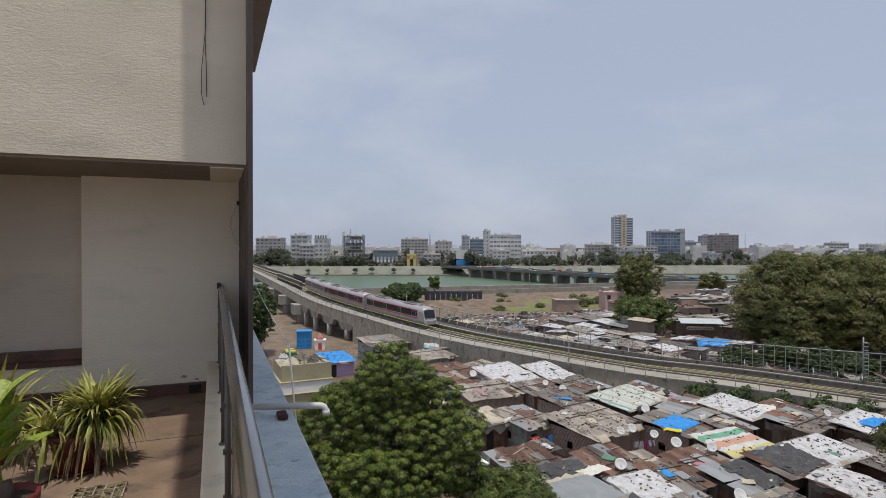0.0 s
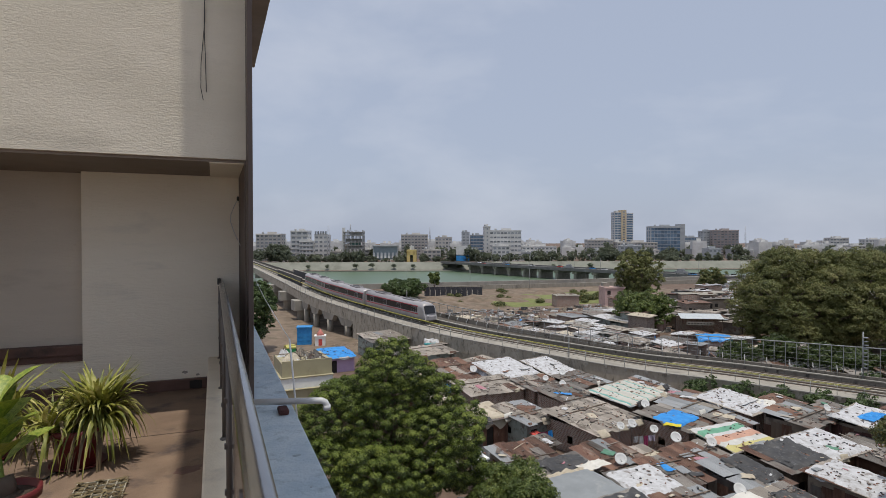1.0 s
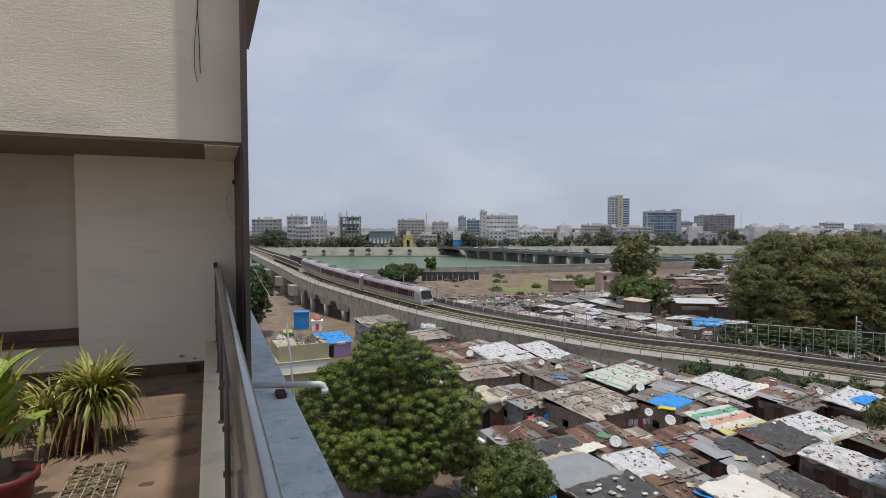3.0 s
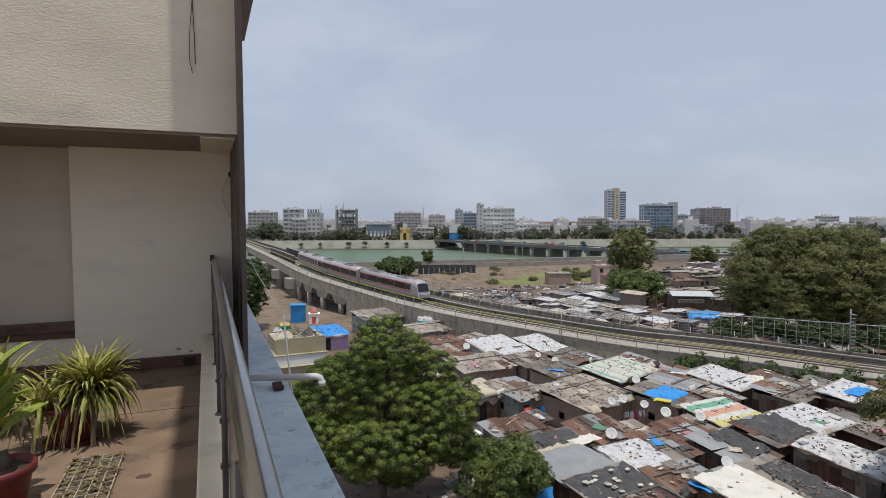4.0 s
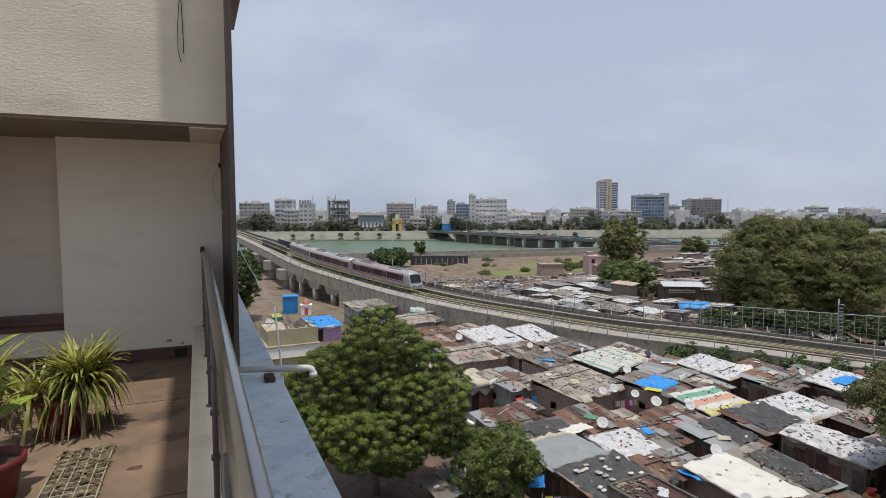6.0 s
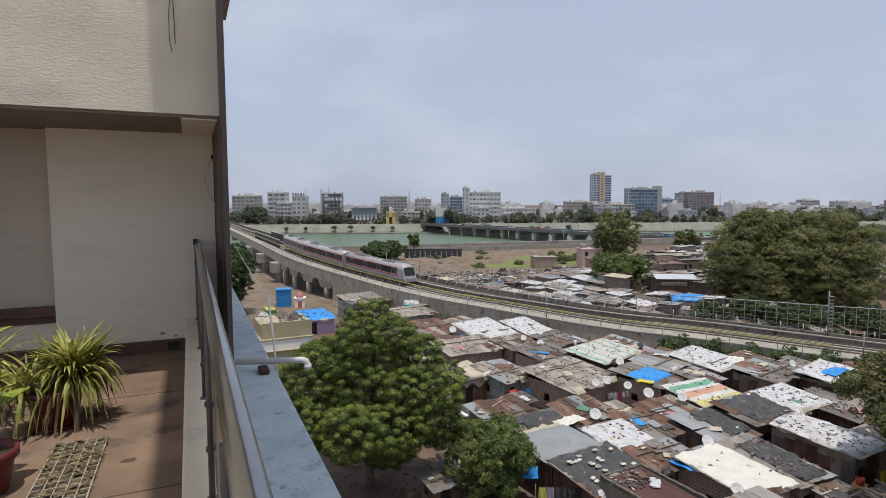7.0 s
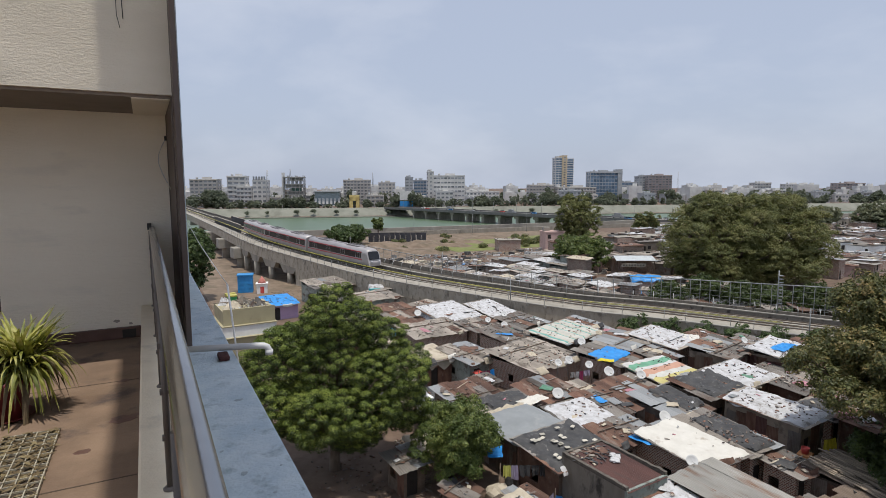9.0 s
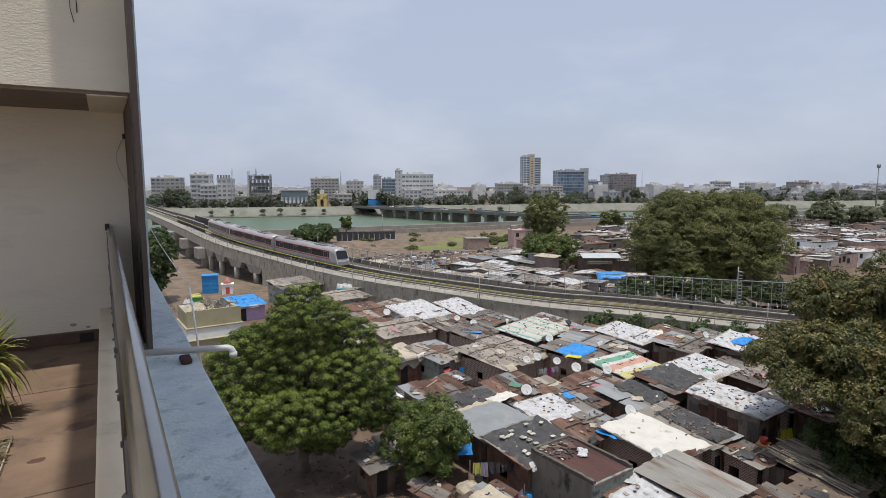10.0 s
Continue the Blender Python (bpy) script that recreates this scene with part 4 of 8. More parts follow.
def fence(s0, s1, off, height, label, gap=2.5, rise=0.0):
    """Mesh fence on posts beside the far side of the viaduct; rise lifts its top towards the low end of the ramp."""
    f = thing("mesh_fence", label, "fence")
    n = int((s1 - s0) / gap)
    post = mesh_of("post", tube(bmesh.new(), [(0, 0, 0), (0, 0, 1)], 0.05, 6), M["galv"])
    feet, tops = [], []
    for i in range(n + 1):
        p, way, side = along(s0 + i * gap, 1, 0.6)
        feet.append(p + side * off)
        tops.append(height + rise * (s1 - s0 - i * gap))
        share("post", post, Matrix.Translation(feet[-1] - Vector((0, 0, 1.5))) @ Matrix.Diagonal((1, 1, tops[-1] + 1.6, 1)), f)
    for i in range(n):
        for u in (0.04, 0.25, 0.5, 0.75, 1.0):
            ends = [feet[i] + Vector((0, 0, u * tops[i])), feet[i + 1] + Vector((0, 0, u * tops[i + 1]))]
            part("wire" if u < 1 else "top_rail", tube(bmesh.new(), ends, 0.016 if u < 1 else 0.075, 5), M["galv"], f)
    return f


fence(40, 84, 0.1, 2.25, "tall grey steel mesh fence beside the metro ramp", 1.35, 0.042)
fence(86, 150, 0.1, 1.3, "low grey steel mesh fence on the metro wall")
net = thing("green_net", "green netting hung low behind the metro fence", "net")
for i in range(9):
    p, way, side = along(14 + i * 2.6, 1, 0.6)
    q, _, _ = along(16.5 + i * 2.6, 1, 0.6)
    a, b = p + side * 0.3, q + side * 0.3
    bm = bmesh.new()
    cols = [[bm.verts.new(a.lerp(b, k / 6) + side * (0.06 * math.sin(k * 2 + i)) + Vector((0, 0, z))) for k in range(7)] for z in (-0.9, 0.1, 1.0 + 0.15 * math.sin(i * 2))]
    for lo, hi in zip(cols, cols[1:]):
        for k in range(6):
            bm.faces.new((lo[k], lo[k + 1], hi[k + 1], hi[k]))
    part("panel", bm, M["green_plastic"], net)
crank = mesh_of("crank_post", tube(bmesh.new(), [(0, 0, 0), (0.12, 0, 0.8), (0.5, 0, 1.3)], 0.055, 6), M["galv"])
for i in range(56):
    p, way, side = along(10 + i * 2.7, kerb_line(10 + i * 2.7), RAIL + 0.5)
    share("crank_post", crank, Matrix(((side.x, way.x, 0, p.x), (side.y, way.y, 0, p.y), (0, 0, 1, p.z), (0, 0, 0, 1))), viaduct)
for up in (0.5, 0.9, 1.25):
    sweep("centre_wire", 10, 116, slab(kerb_line, -0.01, kerb_line, 0.01, up + 0.5, up + 0.52), M["galv"], viaduct)
signal_mast = thing("lattice_mast", "grey steel signal mast beside the track", "mast", pose(79.5, 48.6, 2.6))
part("mast", tube(bmesh.new(), [(0, 0, -1.0), (0, 0, 5.3)], [0.12, 0.07], 8), M["galv"], signal_mast)
for i in range(9):
    part("rung", boxed(-0.1, 0.5, -0.4, 0.04, 0.5 + 0.5 * i, 0.58 + 0.5 * i), M["galv"], signal_mast)


# ---- train ----
def coach_body(lead):
    """A rounded coach section, 21.8 m long, along +x, standing on the rail."""
    section = [(-1.38, 0.75), (-1.45, 1.2), (-1.45, 2.9), (-1.32, 3.4), (-0.9, 3.72), (0, 3.82), (0.9, 3.72), (1.32, 3.4), (1.45, 2.9), (1.45, 1.2), (1.38, 0.75)]
    bm = bmesh.new()
    stations = [(-10.9, 0, 1.0), (-10.7, 0, 1.0), (8.6, 0, 1.0), (10.9, 0, 1.0)]
    if lead:
        stations = [(-10.9, 0, 1.0), (7.5, 0, 1.0), (9.6, 0, 0.97), (10.6, 0.25, 0.9), (11.0, 0.5, 0.78)]
    rows = []
    for x, rake, k in stations:
        rows.append([bm.verts.new((x - rake * (z - 0.75) / 3.0 * 1.6, y * (0.86 + 0.14 * k if lead and x > 9 else 1), 0.75 + (z - 0.75) * (k if z > 2.5 else 1))) for y, z in section])
    n = len(section)
    for a, b in zip(rows, rows[1:]):
        for j in range(n):
            f = bm.faces.new((a[j], b[j], b[(j + 1) % n], a[(j + 1) % n]))
            f.smooth = 2 <= j <= 7
    bm.faces.new(rows[0])
    bm.faces.new(rows[-1][::-1])
    return bm


def coach(lead, m):
    c = thing("metro_coach", "silver metro coach with black windows and red stripes" if not lead else "leading metro coach with sloping black windscreen and red stripes", "train", m, "coaches of the metro train")
    part("body", coach_body(lead), M["train_white"], c)
    front = 8.4 if lead else 10.5
    for y in (-1, 1):
        o = 1.452 * y
        part("window_band", boxed(-10.4, front, min(o, o + 0.02 * y), max(o, o + 0.02 * y), 1.85, 2.97), M["train_glass"], c, "black glazed window band")
        part("stripe", boxed(-10.8, front + 0.3, min(o, o + 0.055 * y), max(o, o + 0.055 * y), 2.98, 3.14), M["train_red"], c, "maroon red stripe")
        part("stripe", boxed(-10.8, front + 0.3, min(o, o + 0.055 * y), max(o, o + 0.055 * y), 1.55, 1.72), M["train_red"], c, "maroon red stripe")
        for k in range(4):
            x = -8.2 + 5.2 * k
            door = part("door", boxed(x - 0.7, x + 0.7, min(o, o + 0.035 * y), max(o, o + 0.035 * y), 1.0, 2.9, bevel=0.01), M["train_white"], c)
            for g in (-0.33, 0.33):
                part("door_glass", boxed(x + g - 0.3, x + g + 0.3, min(o, o + 0.05 * y), max(o, o + 0.05 * y), 1.9, 2.85), M["train_glass"], door)
    for x in (-6.0, 4.5):
        unit = part("roof_unit", boxed(x - 1.9, x + 1.9, -0.85, 0.85, 3.7, 3.98, bevel=0.08), M["train_roof"], c, "grey air conditioning unit")
        for k in range(6):
            part("vent", boxed(x - 1.6 + 0.55 * k, x - 1.25 + 0.55 * k, -0.6, 0.6, 3.98, 4.0), M["black"], unit)
    part("roof_walk", boxed(-10.0, 8.0, -0.3, 0.3, 3.79, 3.86), M["train_roof"], c)
    for x in (-7.4, 7.4):
        bogie = part("bogie", boxed(x - 1.7, x + 1.7, -1.1, 1.1, 0.3, 0.8, bevel=0.05), M["black"], c)
        for dx in (-1.1, 1.1):
            for y in (-0.72, 0.72):
                part("wheel", tube(bmesh.new(), [(x + dx, y - 0.06, 0.42), (x + dx, y + 0.06, 0.42)], 0.42, 14), M["rail_steel"], bogie)
    if lead:
        part("windscreen", boxed(-0.05, 0.06, -1.16, 1.16, -0.1, 1.5, bevel=0.03), M["train_glass"], c, "raked black windscreen").matrix_basis = pose(10.72, 0, 1.95, 0, -24, 0)
        part("nose", boxed(10.3, 11.15, -1.1, 1.1, 0.6, 1.5, bevel=0.2), M["train_white"], c)
        for y in (-0.85, 0.85):
            part("headlight", boxed(11.1, 11.2, y - 0.2, y + 0.2, 1.5, 1.66, bevel=0.02), M["white_paint"], c)
    else:
        part("gangway", boxed(10.9, 11.5, -0.7, 0.7, 0.9, 3.2), M["black"], c)
    return c


def train_at(s_front):
    for i in range(3):
        mid = s_front + 11.2 + i * 22.5
        a, _, _ = along(mid - 7.5, 0.47, RAIL + 0.04)
        b, _, _ = along(mid + 7.5, 0.47, RAIL + 0.04)
        way = (a - b).normalized()
        side = Vector((0, 0, 1)).cross(way).normalized()
        up = way.cross(side)
        p = (a + b) / 2
        coach(i == 0, Matrix(((way.x, side.x, up.x, p.x), (way.y, side.y, up.y, p.y), (way.z, side.z, up.z, p.z), (0, 0, 0, 1))))


train_at(131.0)

# ---- road bridge over the river ----
bridge = thing("road_bridge", "long low dark concrete road bridge on wide piers", "bridge", pose(200, 440, 0, 0, 0, math.degrees(math.atan2(-240, 44))), kind="structure")
part("deck", boxed(-30, 330, -8, 8, 0.4, 1.6, bevel=0.1), M["bridge"], bridge)
for y in (-8, 7.7):
    part("parapet", boxed(-30, 330, y, y + 0.3, 1.6, 2.4), M["bridge"], bridge)
pier_shape = bmesh.new()
box(pier_shape, -1.1, 1.1, -6, 6, -8, -1.6, bevel=0.3)
box(pier_shape, -2.4, 2.4, -6.6, 6.6, -1.6, 0.4, bevel=0.8)
pier_mesh = mesh_of("pier", pier_shape, M["concrete"])
for i in range(15):
    share("pier", pier_mesh, Matrix.Translation((12 + i * 17.0, 0, 0)), bridge)
lamp_mesh = mesh_of("lamp_post", tube(bmesh.new(), [(0, 0, 1.6), (0, 0, 9), (0, 1.2, 9.6)], 0.09, 5), M["galv"])
for i in range(14):
    share("lamp_post", lamp_mesh, Matrix.Translation((i * 22.0, -7.4, 0)), bridge)


def car(x, y, turn, key, label, long=4.0, high=1.45, base=0.0):
    """A small road vehicle: body, cabin and wheels."""
    c = thing("car", label, "car", pose(x, y, base, 0, 0, turn), "vehicles on the bridge")
    part("body", boxed(-long / 2, long / 2, -0.85, 0.85, 0.3, high * 0.6, bevel=0.12), M[key], c)
    part("cabin", boxed(-long * 0.3, long * 0.25, -0.75, 0.75, high * 0.6, high, bevel=0.15), M["train_glass"] if high < 2 else M[key], c)
    for wx in (-long * 0.32, long * 0.32):
        for wy in (-0.8, 0.8):
            part("wheel", tube(bmesh.new(), [(wx, wy - 0.1, 0.32), (wx, wy + 0.1, 0.32)], 0.32, 10), M["black"], c)
    return c


BRIDGE_TURN = math.atan2(-240, 44)
for i in range(16):
    q = 12 + i * 15.5 + (i * 7) % 5
    across = -4.5 if i % 2 else 4.0
    bx, by = 200 + q * math.cos(BRIDGE_TURN) - across * math.sin(BRIDGE_TURN), 440 + q * math.sin(BRIDGE_TURN) + across * math.cos(BRIDGE_TURN)
    big = i % 5 == 2
    car(bx, by, math.degrees(BRIDGE_TURN), ("white_paint", "red_paint", "galv", "blue_paint2", "white_paint")[i % 5], "red truck crossing the river bridge" if big else "small car crossing the river bridge", 7.5 if big else 4.0, 2.9 if big else 1.5, 1.6)


# rough ground of the river bank: low heaps of soil and scrub
def mound(x, y, r, h, seed, label):
    n, verts, faces = 16, [], []
    for j in range(n + 1):
        for i in range(n + 1):
            u, v = 2 * i / n - 1, 2 * j / n - 1
            k = max(0.0, 1 - u * u - v * v)
            verts.append((u * r, v * r * 0.7, h * k * (0.7 + 0.6 * noise.noise((u * 2 + seed, v * 2, 3.0))) - 0.02))
    for j in range(n):
        for i in range(n):
            a = j * (n + 1) + i
            faces.append((a, a + 1, a + n + 2, a + n + 1))
    ob = new("soil_mound", quads("soil_mound", verts, faces, M["sand"], True))
    ob.matrix_basis = pose(x, y, 0.02, 0, 0, seed * 31)
    return tagged(ob, label, "soil heap", "soil heaps on the bank")


for i, (mx, my, mr, mh) in enumerate(((72, 180, 9, 1.6), (84, 176, 10, 2.0), (70, 164, 8, 1.2), (92, 168, 7, 1.4), (100, 178, 9, 1.6), (118, 186, 8, 1.5), (78, 155, 7, 1.0), (104, 160, 6, 1.0), (64, 172, 6, 1.2), (30, 150, 6, 0.8), (34, 168, 7, 1.0))):
    mound(mx, my, mr, mh, i + 1, "low heap of bare brown soil")


# ---- trees ----
def leaf_cloud(seed, blobs, count, leaf, per, spread, material, flat=0.55):
    """A crown of many small leaves in clumps over the outside of several lobes (x, y, z, rx, ry, rz)."""
    g = np.random.default_rng(seed)
    size = np.array([b[3] * b[5] for b in blobs])
    pick = g.choice(len(blobs), count, p=size / size.sum())
    b = np.array(blobs)[pick]
    d = g.normal(size=(count, 3))
    d /= np.linalg.norm(d, axis=1)[:, None]
    low = (d[:, 2] < -0.2) & (g.random(count) < 0.35)
    d[low, 2] *= -0.6
    rad = g.uniform(0.76, 1.05, count)
    centre = b[:, :3] + d * b[:, 3:] * rad[:, None]
    n = count * per
    off = g.normal(size=(n, 3))
    off /= np.linalg.norm(off, axis=1)[:, None]
    off[:, 2] = np.abs(off[:, 2]) - 0.25
    size = np.repeat(g.uniform(0.6, 1.35, count), per) * spread * g.uniform(0.55, 1.0, n) ** 0.5
    c = np.repeat(centre, per, 0) + off * size[:, None]
    out = np.repeat(d, per, 0)
    nor = out * 0.3 + off * 0.9 + g.normal(size=(n, 3)) * flat * 0.7 + np.array([0, 0, 0.3])
    nor /= np.linalg.norm(nor, axis=1)[:, None]
    t = np.cross(nor, g.normal(size=(n, 3)))
    t /= np.linalg.norm(t, axis=1)[:, None]
    s = np.cross(nor, t)
    k = leaf * g.uniform(0.6, 1.25, n)[:, None]
    droop = nor * k * 0.25
    v = np.stack([c - t * k, c + s * k * 0.42, c + t * k - droop, c - s * k * 0.42], 1).reshape(-1, 3)
    me = bpy.data.meshes.new("crown")
    me.vertices.add(len(v))
    me.vertices.foreach_set("co", v.ravel())
    me.loops.add(n * 4)
    me.loops.foreach_set("vertex_index", np.arange(n * 4))
    me.polygons.add(n)
    me.polygons.foreach_set("loop_start", np.arange(n) * 4)
    me.materials.append(material)
    me.update()
    me.validate()
    return me


def tufted_crown(seed, blobs, count, gap, radius, leaf, per, materials):
    """A crown of rounded tufts set apart over the outside of several lobes; each tuft's top is painted paler, as young
    leaves in sun.
    """
    g = np.random.default_rng(seed)
    b = np.array(blobs)
    size = b[:, 3] * b[:, 5]
    b = b[g.choice(len(b), count, p=size / size.sum())]
    d = g.normal(size=(count, 3))
    d /= np.linalg.norm(d, axis=1)[:, None]
    centre = b[:, :3] + d * b[:, 3:] * g.uniform(0.86, 1.14, count)[:, None]
    inside = np.zeros(count, bool)
    for q in blobs:
        inside |= (((centre - np.array(q[:3])) / np.array(q[3:])) ** 2).sum(1) < 0.62
    kept, cells = [], {}
    for i in np.flatnonzero(~inside):
        key = tuple(np.floor(centre[i] / gap).astype(int))
        near = (j for dx in (-1, 0, 1) for dy in (-1, 0, 1) for dz in (-1, 0, 1) for j in cells.get((key[0] + dx, key[1] + dy, key[2] + dz), ()))
        if all(((centre[i] - centre[j]) ** 2).sum() > gap * gap for j in near):
            kept.append(i)
            cells.setdefault(key, []).append(i)
    centre, d = centre[kept], d[kept]
    k = len(kept)
    n = k * per
    off = g.normal(size=(n, 3)) + np.repeat(d, per, 0) * 0.5 + np.array([0, 0, 0.35])
    off /= np.linalg.norm(off, axis=1)[:, None]
    shell = np.repeat(g.uniform(0.75, 1.25, k), per) * radius * g.uniform(0.35, 1.0, n) ** 0.45
    c = np.repeat(centre, per, 0) + off * shell[:, None] * np.array([1, 1, 0.8])
    nor = off + g.normal(size=(n, 3)) * 0.38 + np.array([0, 0, 0.25])
    nor /= np.linalg.norm(nor, axis=1)[:, None]
    t = np.cross(nor, g.normal(size=(n, 3)))
    t /= np.linalg.norm(t, axis=1)[:, None]
    w = np.cross(nor, t)
    z = leaf * g.uniform(0.6, 1.25, n)[:, None]
    v = np.stack([c - t * z, c + w * z * 0.42, c + t * z - nor * z * 0.35, c - w * z * 0.42], 1).reshape(-1, 3)
    me = bpy.data.meshes.new("crown")
    me.vertices.add(len(v))
    me.vertices.foreach_set("co", v.ravel())
    me.loops.add(n * 4)
    me.loops.foreach_set("vertex_index", np.arange(n * 4))
    me.polygons.add(n)
    me.polygons.foreach_set("loop_start", np.arange(n) * 4)
    for m in materials:
        me.materials.append(m)
    # upper outer leaves of a tuft get the paler, sunlit tone
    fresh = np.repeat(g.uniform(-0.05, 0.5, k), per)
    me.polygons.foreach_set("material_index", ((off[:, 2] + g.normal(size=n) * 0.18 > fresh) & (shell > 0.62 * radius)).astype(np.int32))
    me.update()
    me.validate()
    return me


def tree(name, x, y, height, radius, material, label, seed, clumps=700, leaf=0.16, per=40, lobes=9, trunk=0.3, clear=0.28, squash=1.0, spread=0.38, z=0.0, lean=(0, 0), tufts=None, rings=()):
    rng = random.Random(seed)
    t = thing(name, label, "tree", pose(x, y, z))
    fork = height * clear
    blobs = []
    mid_z, half = (fork + height) / 2, (height - fork) / 2
    for i in range(lobes):
        v = 1 - 2 * (i + 0.5) / lobes
        a, r = i * 2.4 + rng.uniform(-0.35, 0.35), math.sqrt(1 - v * v)
        k = 0.62 * rng.uniform(0.82, 1.08) 
        low = 1.0 if v > 0 else 0.9
        q = radius * rng.uniform(0.24, 0.44)
        blobs.append((lean[0] + r * k * low * radius * math.cos(a), lean[1] + r * k * low * radius * math.sin(a), mid_z + v * half * 0.66, q, q, min(q * 0.85, half * 0.5) * squash))
    blobs.append((lean[0], lean[1], mid_z, radius * 0.5, radius * 0.5, half * 0.6))
    if rings:
        blobs = [(0, 0, height * 0.58, radius * 0.45, radius * 0.45, height * 0.27)]
        for rz, rr, rn, rq in rings:
            for i in range(rn):
                a, q = 2.4 * len(blobs) + 6.283 * i / rn, rq * rng.uniform(0.68, 1.26)
                k = rr * rng.uniform(0.72, 1.16)
                blobs.append((k * math.cos(a), k * math.sin(a), rz + rng.uniform(-0.5, 0.5), q, q, q * rng.uniform(0.7, 0.9)))
    bm = bmesh.new()
    bend = [Vector((rng.uniform(-0.1, 0.1) * k, rng.uniform(-0.1, 0.1) * k, fork * k / 3 - 0.2)) for k in range(4)]
    tube(bm, bend, [trunk * 1.35, trunk * 1.05, trunk * 0.9, trunk * 0.8], 10)
    wood = part("trunk", bm, M["bark"], t)
    for b in blobs:
        bm = bmesh.new()
        p0, p2 = bend[-1] - Vector((0, 0, 0.15)), Vector(b[:3])
        mid = p0.lerp(p2, 0.5) + Vector((rng.uniform(-0.3, 0.3), rng.uniform(-0.3, 0.3), 0.25)) * radius * 0.15
        tube(bm, [p0, mid, p2], [trunk * 0.5, trunk * 0.3, trunk * 0.1], 7)
        for k in range(3):
            e = p2 + Vector((rng.uniform(-1, 1), rng.uniform(-1, 1), rng.uniform(-0.2, 0.9))) * b[3] * 0.75
            tube(bm, [mid.lerp(p2, 0.5 + 0.2 * k), e], [trunk * 0.13, trunk * 0.04], 5)
        part("limb", bm, M["bark"], wood)
    if tufts:
        share("crown", tufted_crown(seed, blobs, clumps, tufts, spread, leaf, per, (material, M["neem_lit_young"])), Matrix(), t)
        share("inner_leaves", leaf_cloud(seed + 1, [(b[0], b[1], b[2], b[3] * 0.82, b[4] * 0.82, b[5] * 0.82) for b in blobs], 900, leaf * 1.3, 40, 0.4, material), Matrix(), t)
    else:
        share("crown", leaf_cloud(seed, blobs, clumps, leaf, per, spread, material), Matrix(), t)
    return t


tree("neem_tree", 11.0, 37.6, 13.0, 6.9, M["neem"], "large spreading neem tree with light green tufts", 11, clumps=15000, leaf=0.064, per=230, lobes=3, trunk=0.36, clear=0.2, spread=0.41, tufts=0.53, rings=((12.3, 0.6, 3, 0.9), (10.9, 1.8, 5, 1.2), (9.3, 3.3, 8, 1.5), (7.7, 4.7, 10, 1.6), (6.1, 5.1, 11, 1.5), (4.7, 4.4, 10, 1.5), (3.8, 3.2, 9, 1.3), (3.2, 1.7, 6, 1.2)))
tree("young_tree", 17.3, 31.3, 6.2, 3.3, M["green"], "small leafy green tree between the shacks", 12, clumps=760, leaf=0.088, per=80, lobes=14, trunk=0.13, clear=0.06, spread=0.36)
tree("almond_tree", 43.4, 15.2, 14.9, 9.9, M["almond"], "large dark broadleaf tree with brownish leaf tips", 13, clumps=4600, leaf=0.115, per=76, lobes=3, trunk=0.4, clear=0.12, spread=0.5, rings=((13.4, 1.9, 5, 1.7), (11.8, 4.0, 9, 2.1), (9.6, 5.8, 12, 2.2), (7.6, 6.6, 13, 2.1), (5.8, 5.2, 11, 1.7), (4.4, 3.0, 7, 1.5)))
tree("young_tree", 13.4, 62.4, 5.4, 2.3, M["green"], "low rounded bright green tree beside the buff house", 24, clumps=260, leaf=0.18, per=40, lobes=8, trunk=0.12, clear=0.05, spread=0.3)
# stands out of view, added to throw shade on the lower almond crown
tree("almond_tree", 42.2, 7.6, 14.6, 7.6, M["almond"], "unseen tall broadleaf tree added to shade the almond tree", 23, clumps=2200, leaf=0.13, per=60, lobes=34, trunk=0.35, clear=0.15, spread=0.55)
tree("rain_tree", 102.3, 74.8, 18.8, 11.5, M["rain"], "huge spreading dark olive tree behind the metro fence", 14, clumps=3800, leaf=0.165, per=56, lobes=3, trunk=0.7, clear=0.12, spread=0.75, rings=((16.4, 3.4, 7, 2.5), (13.6, 6.0, 11, 2.9), (10.4, 7.8, 14, 2.9), (7.0, 8.2, 14, 2.8), (4.2, 7.8, 13, 2.5), (2.0, 7.0, 12, 2.1)))
tree("rain_tree", 112.4, 69.8, 18.6, 10.5, M["rain"], "huge spreading dark olive tree beside its twin", 15, clumps=3600, leaf=0.165, per=56, lobes=3, trunk=0.6, clear=0.12, spread=0.75, rings=((15.8, 3.4, 7, 2.5), (13.2, 5.8, 11, 2.7), (10.2, 7.3, 13, 2.7), (7.0, 7.8, 13, 2.6), (4.2, 7.6, 13, 2.4), (2.0, 7.0, 11, 2.0)))
tree("rain_tree", 119.0, 137.0, 18.2, 8.6, M["rain"], "tall olive-green tree among the far houses", 16, clumps=1100, leaf=0.28, per=34, lobes=18, trunk=0.5, clear=0.05, spread=0.6)
tree("peepal_tree", 90.5, 102.5, 8.4, 8.2, M["green"], "full fresh green tree beside the metro fence", 17, clumps=1100, leaf=0.25, per=36, lobes=18, trunk=0.35, clear=0.05, spread=0.55)
tree("round_tree", 62.5, 190.0, 6.6, 9.2, M["deep"], "low wide dark green tree on the river bank", 18, clumps=900, leaf=0.32, per=30, lobes=12, trunk=0.35, clear=0.1, spread=0.6)
tree("young_tree", 79.5, 205.0, 8.6, 3.0, M["green"], "slim fresh green tree on the river bank", 19, clumps=170, leaf=0.4, per=24, lobes=6, trunk=0.15, clear=0.3, spread=0.4)
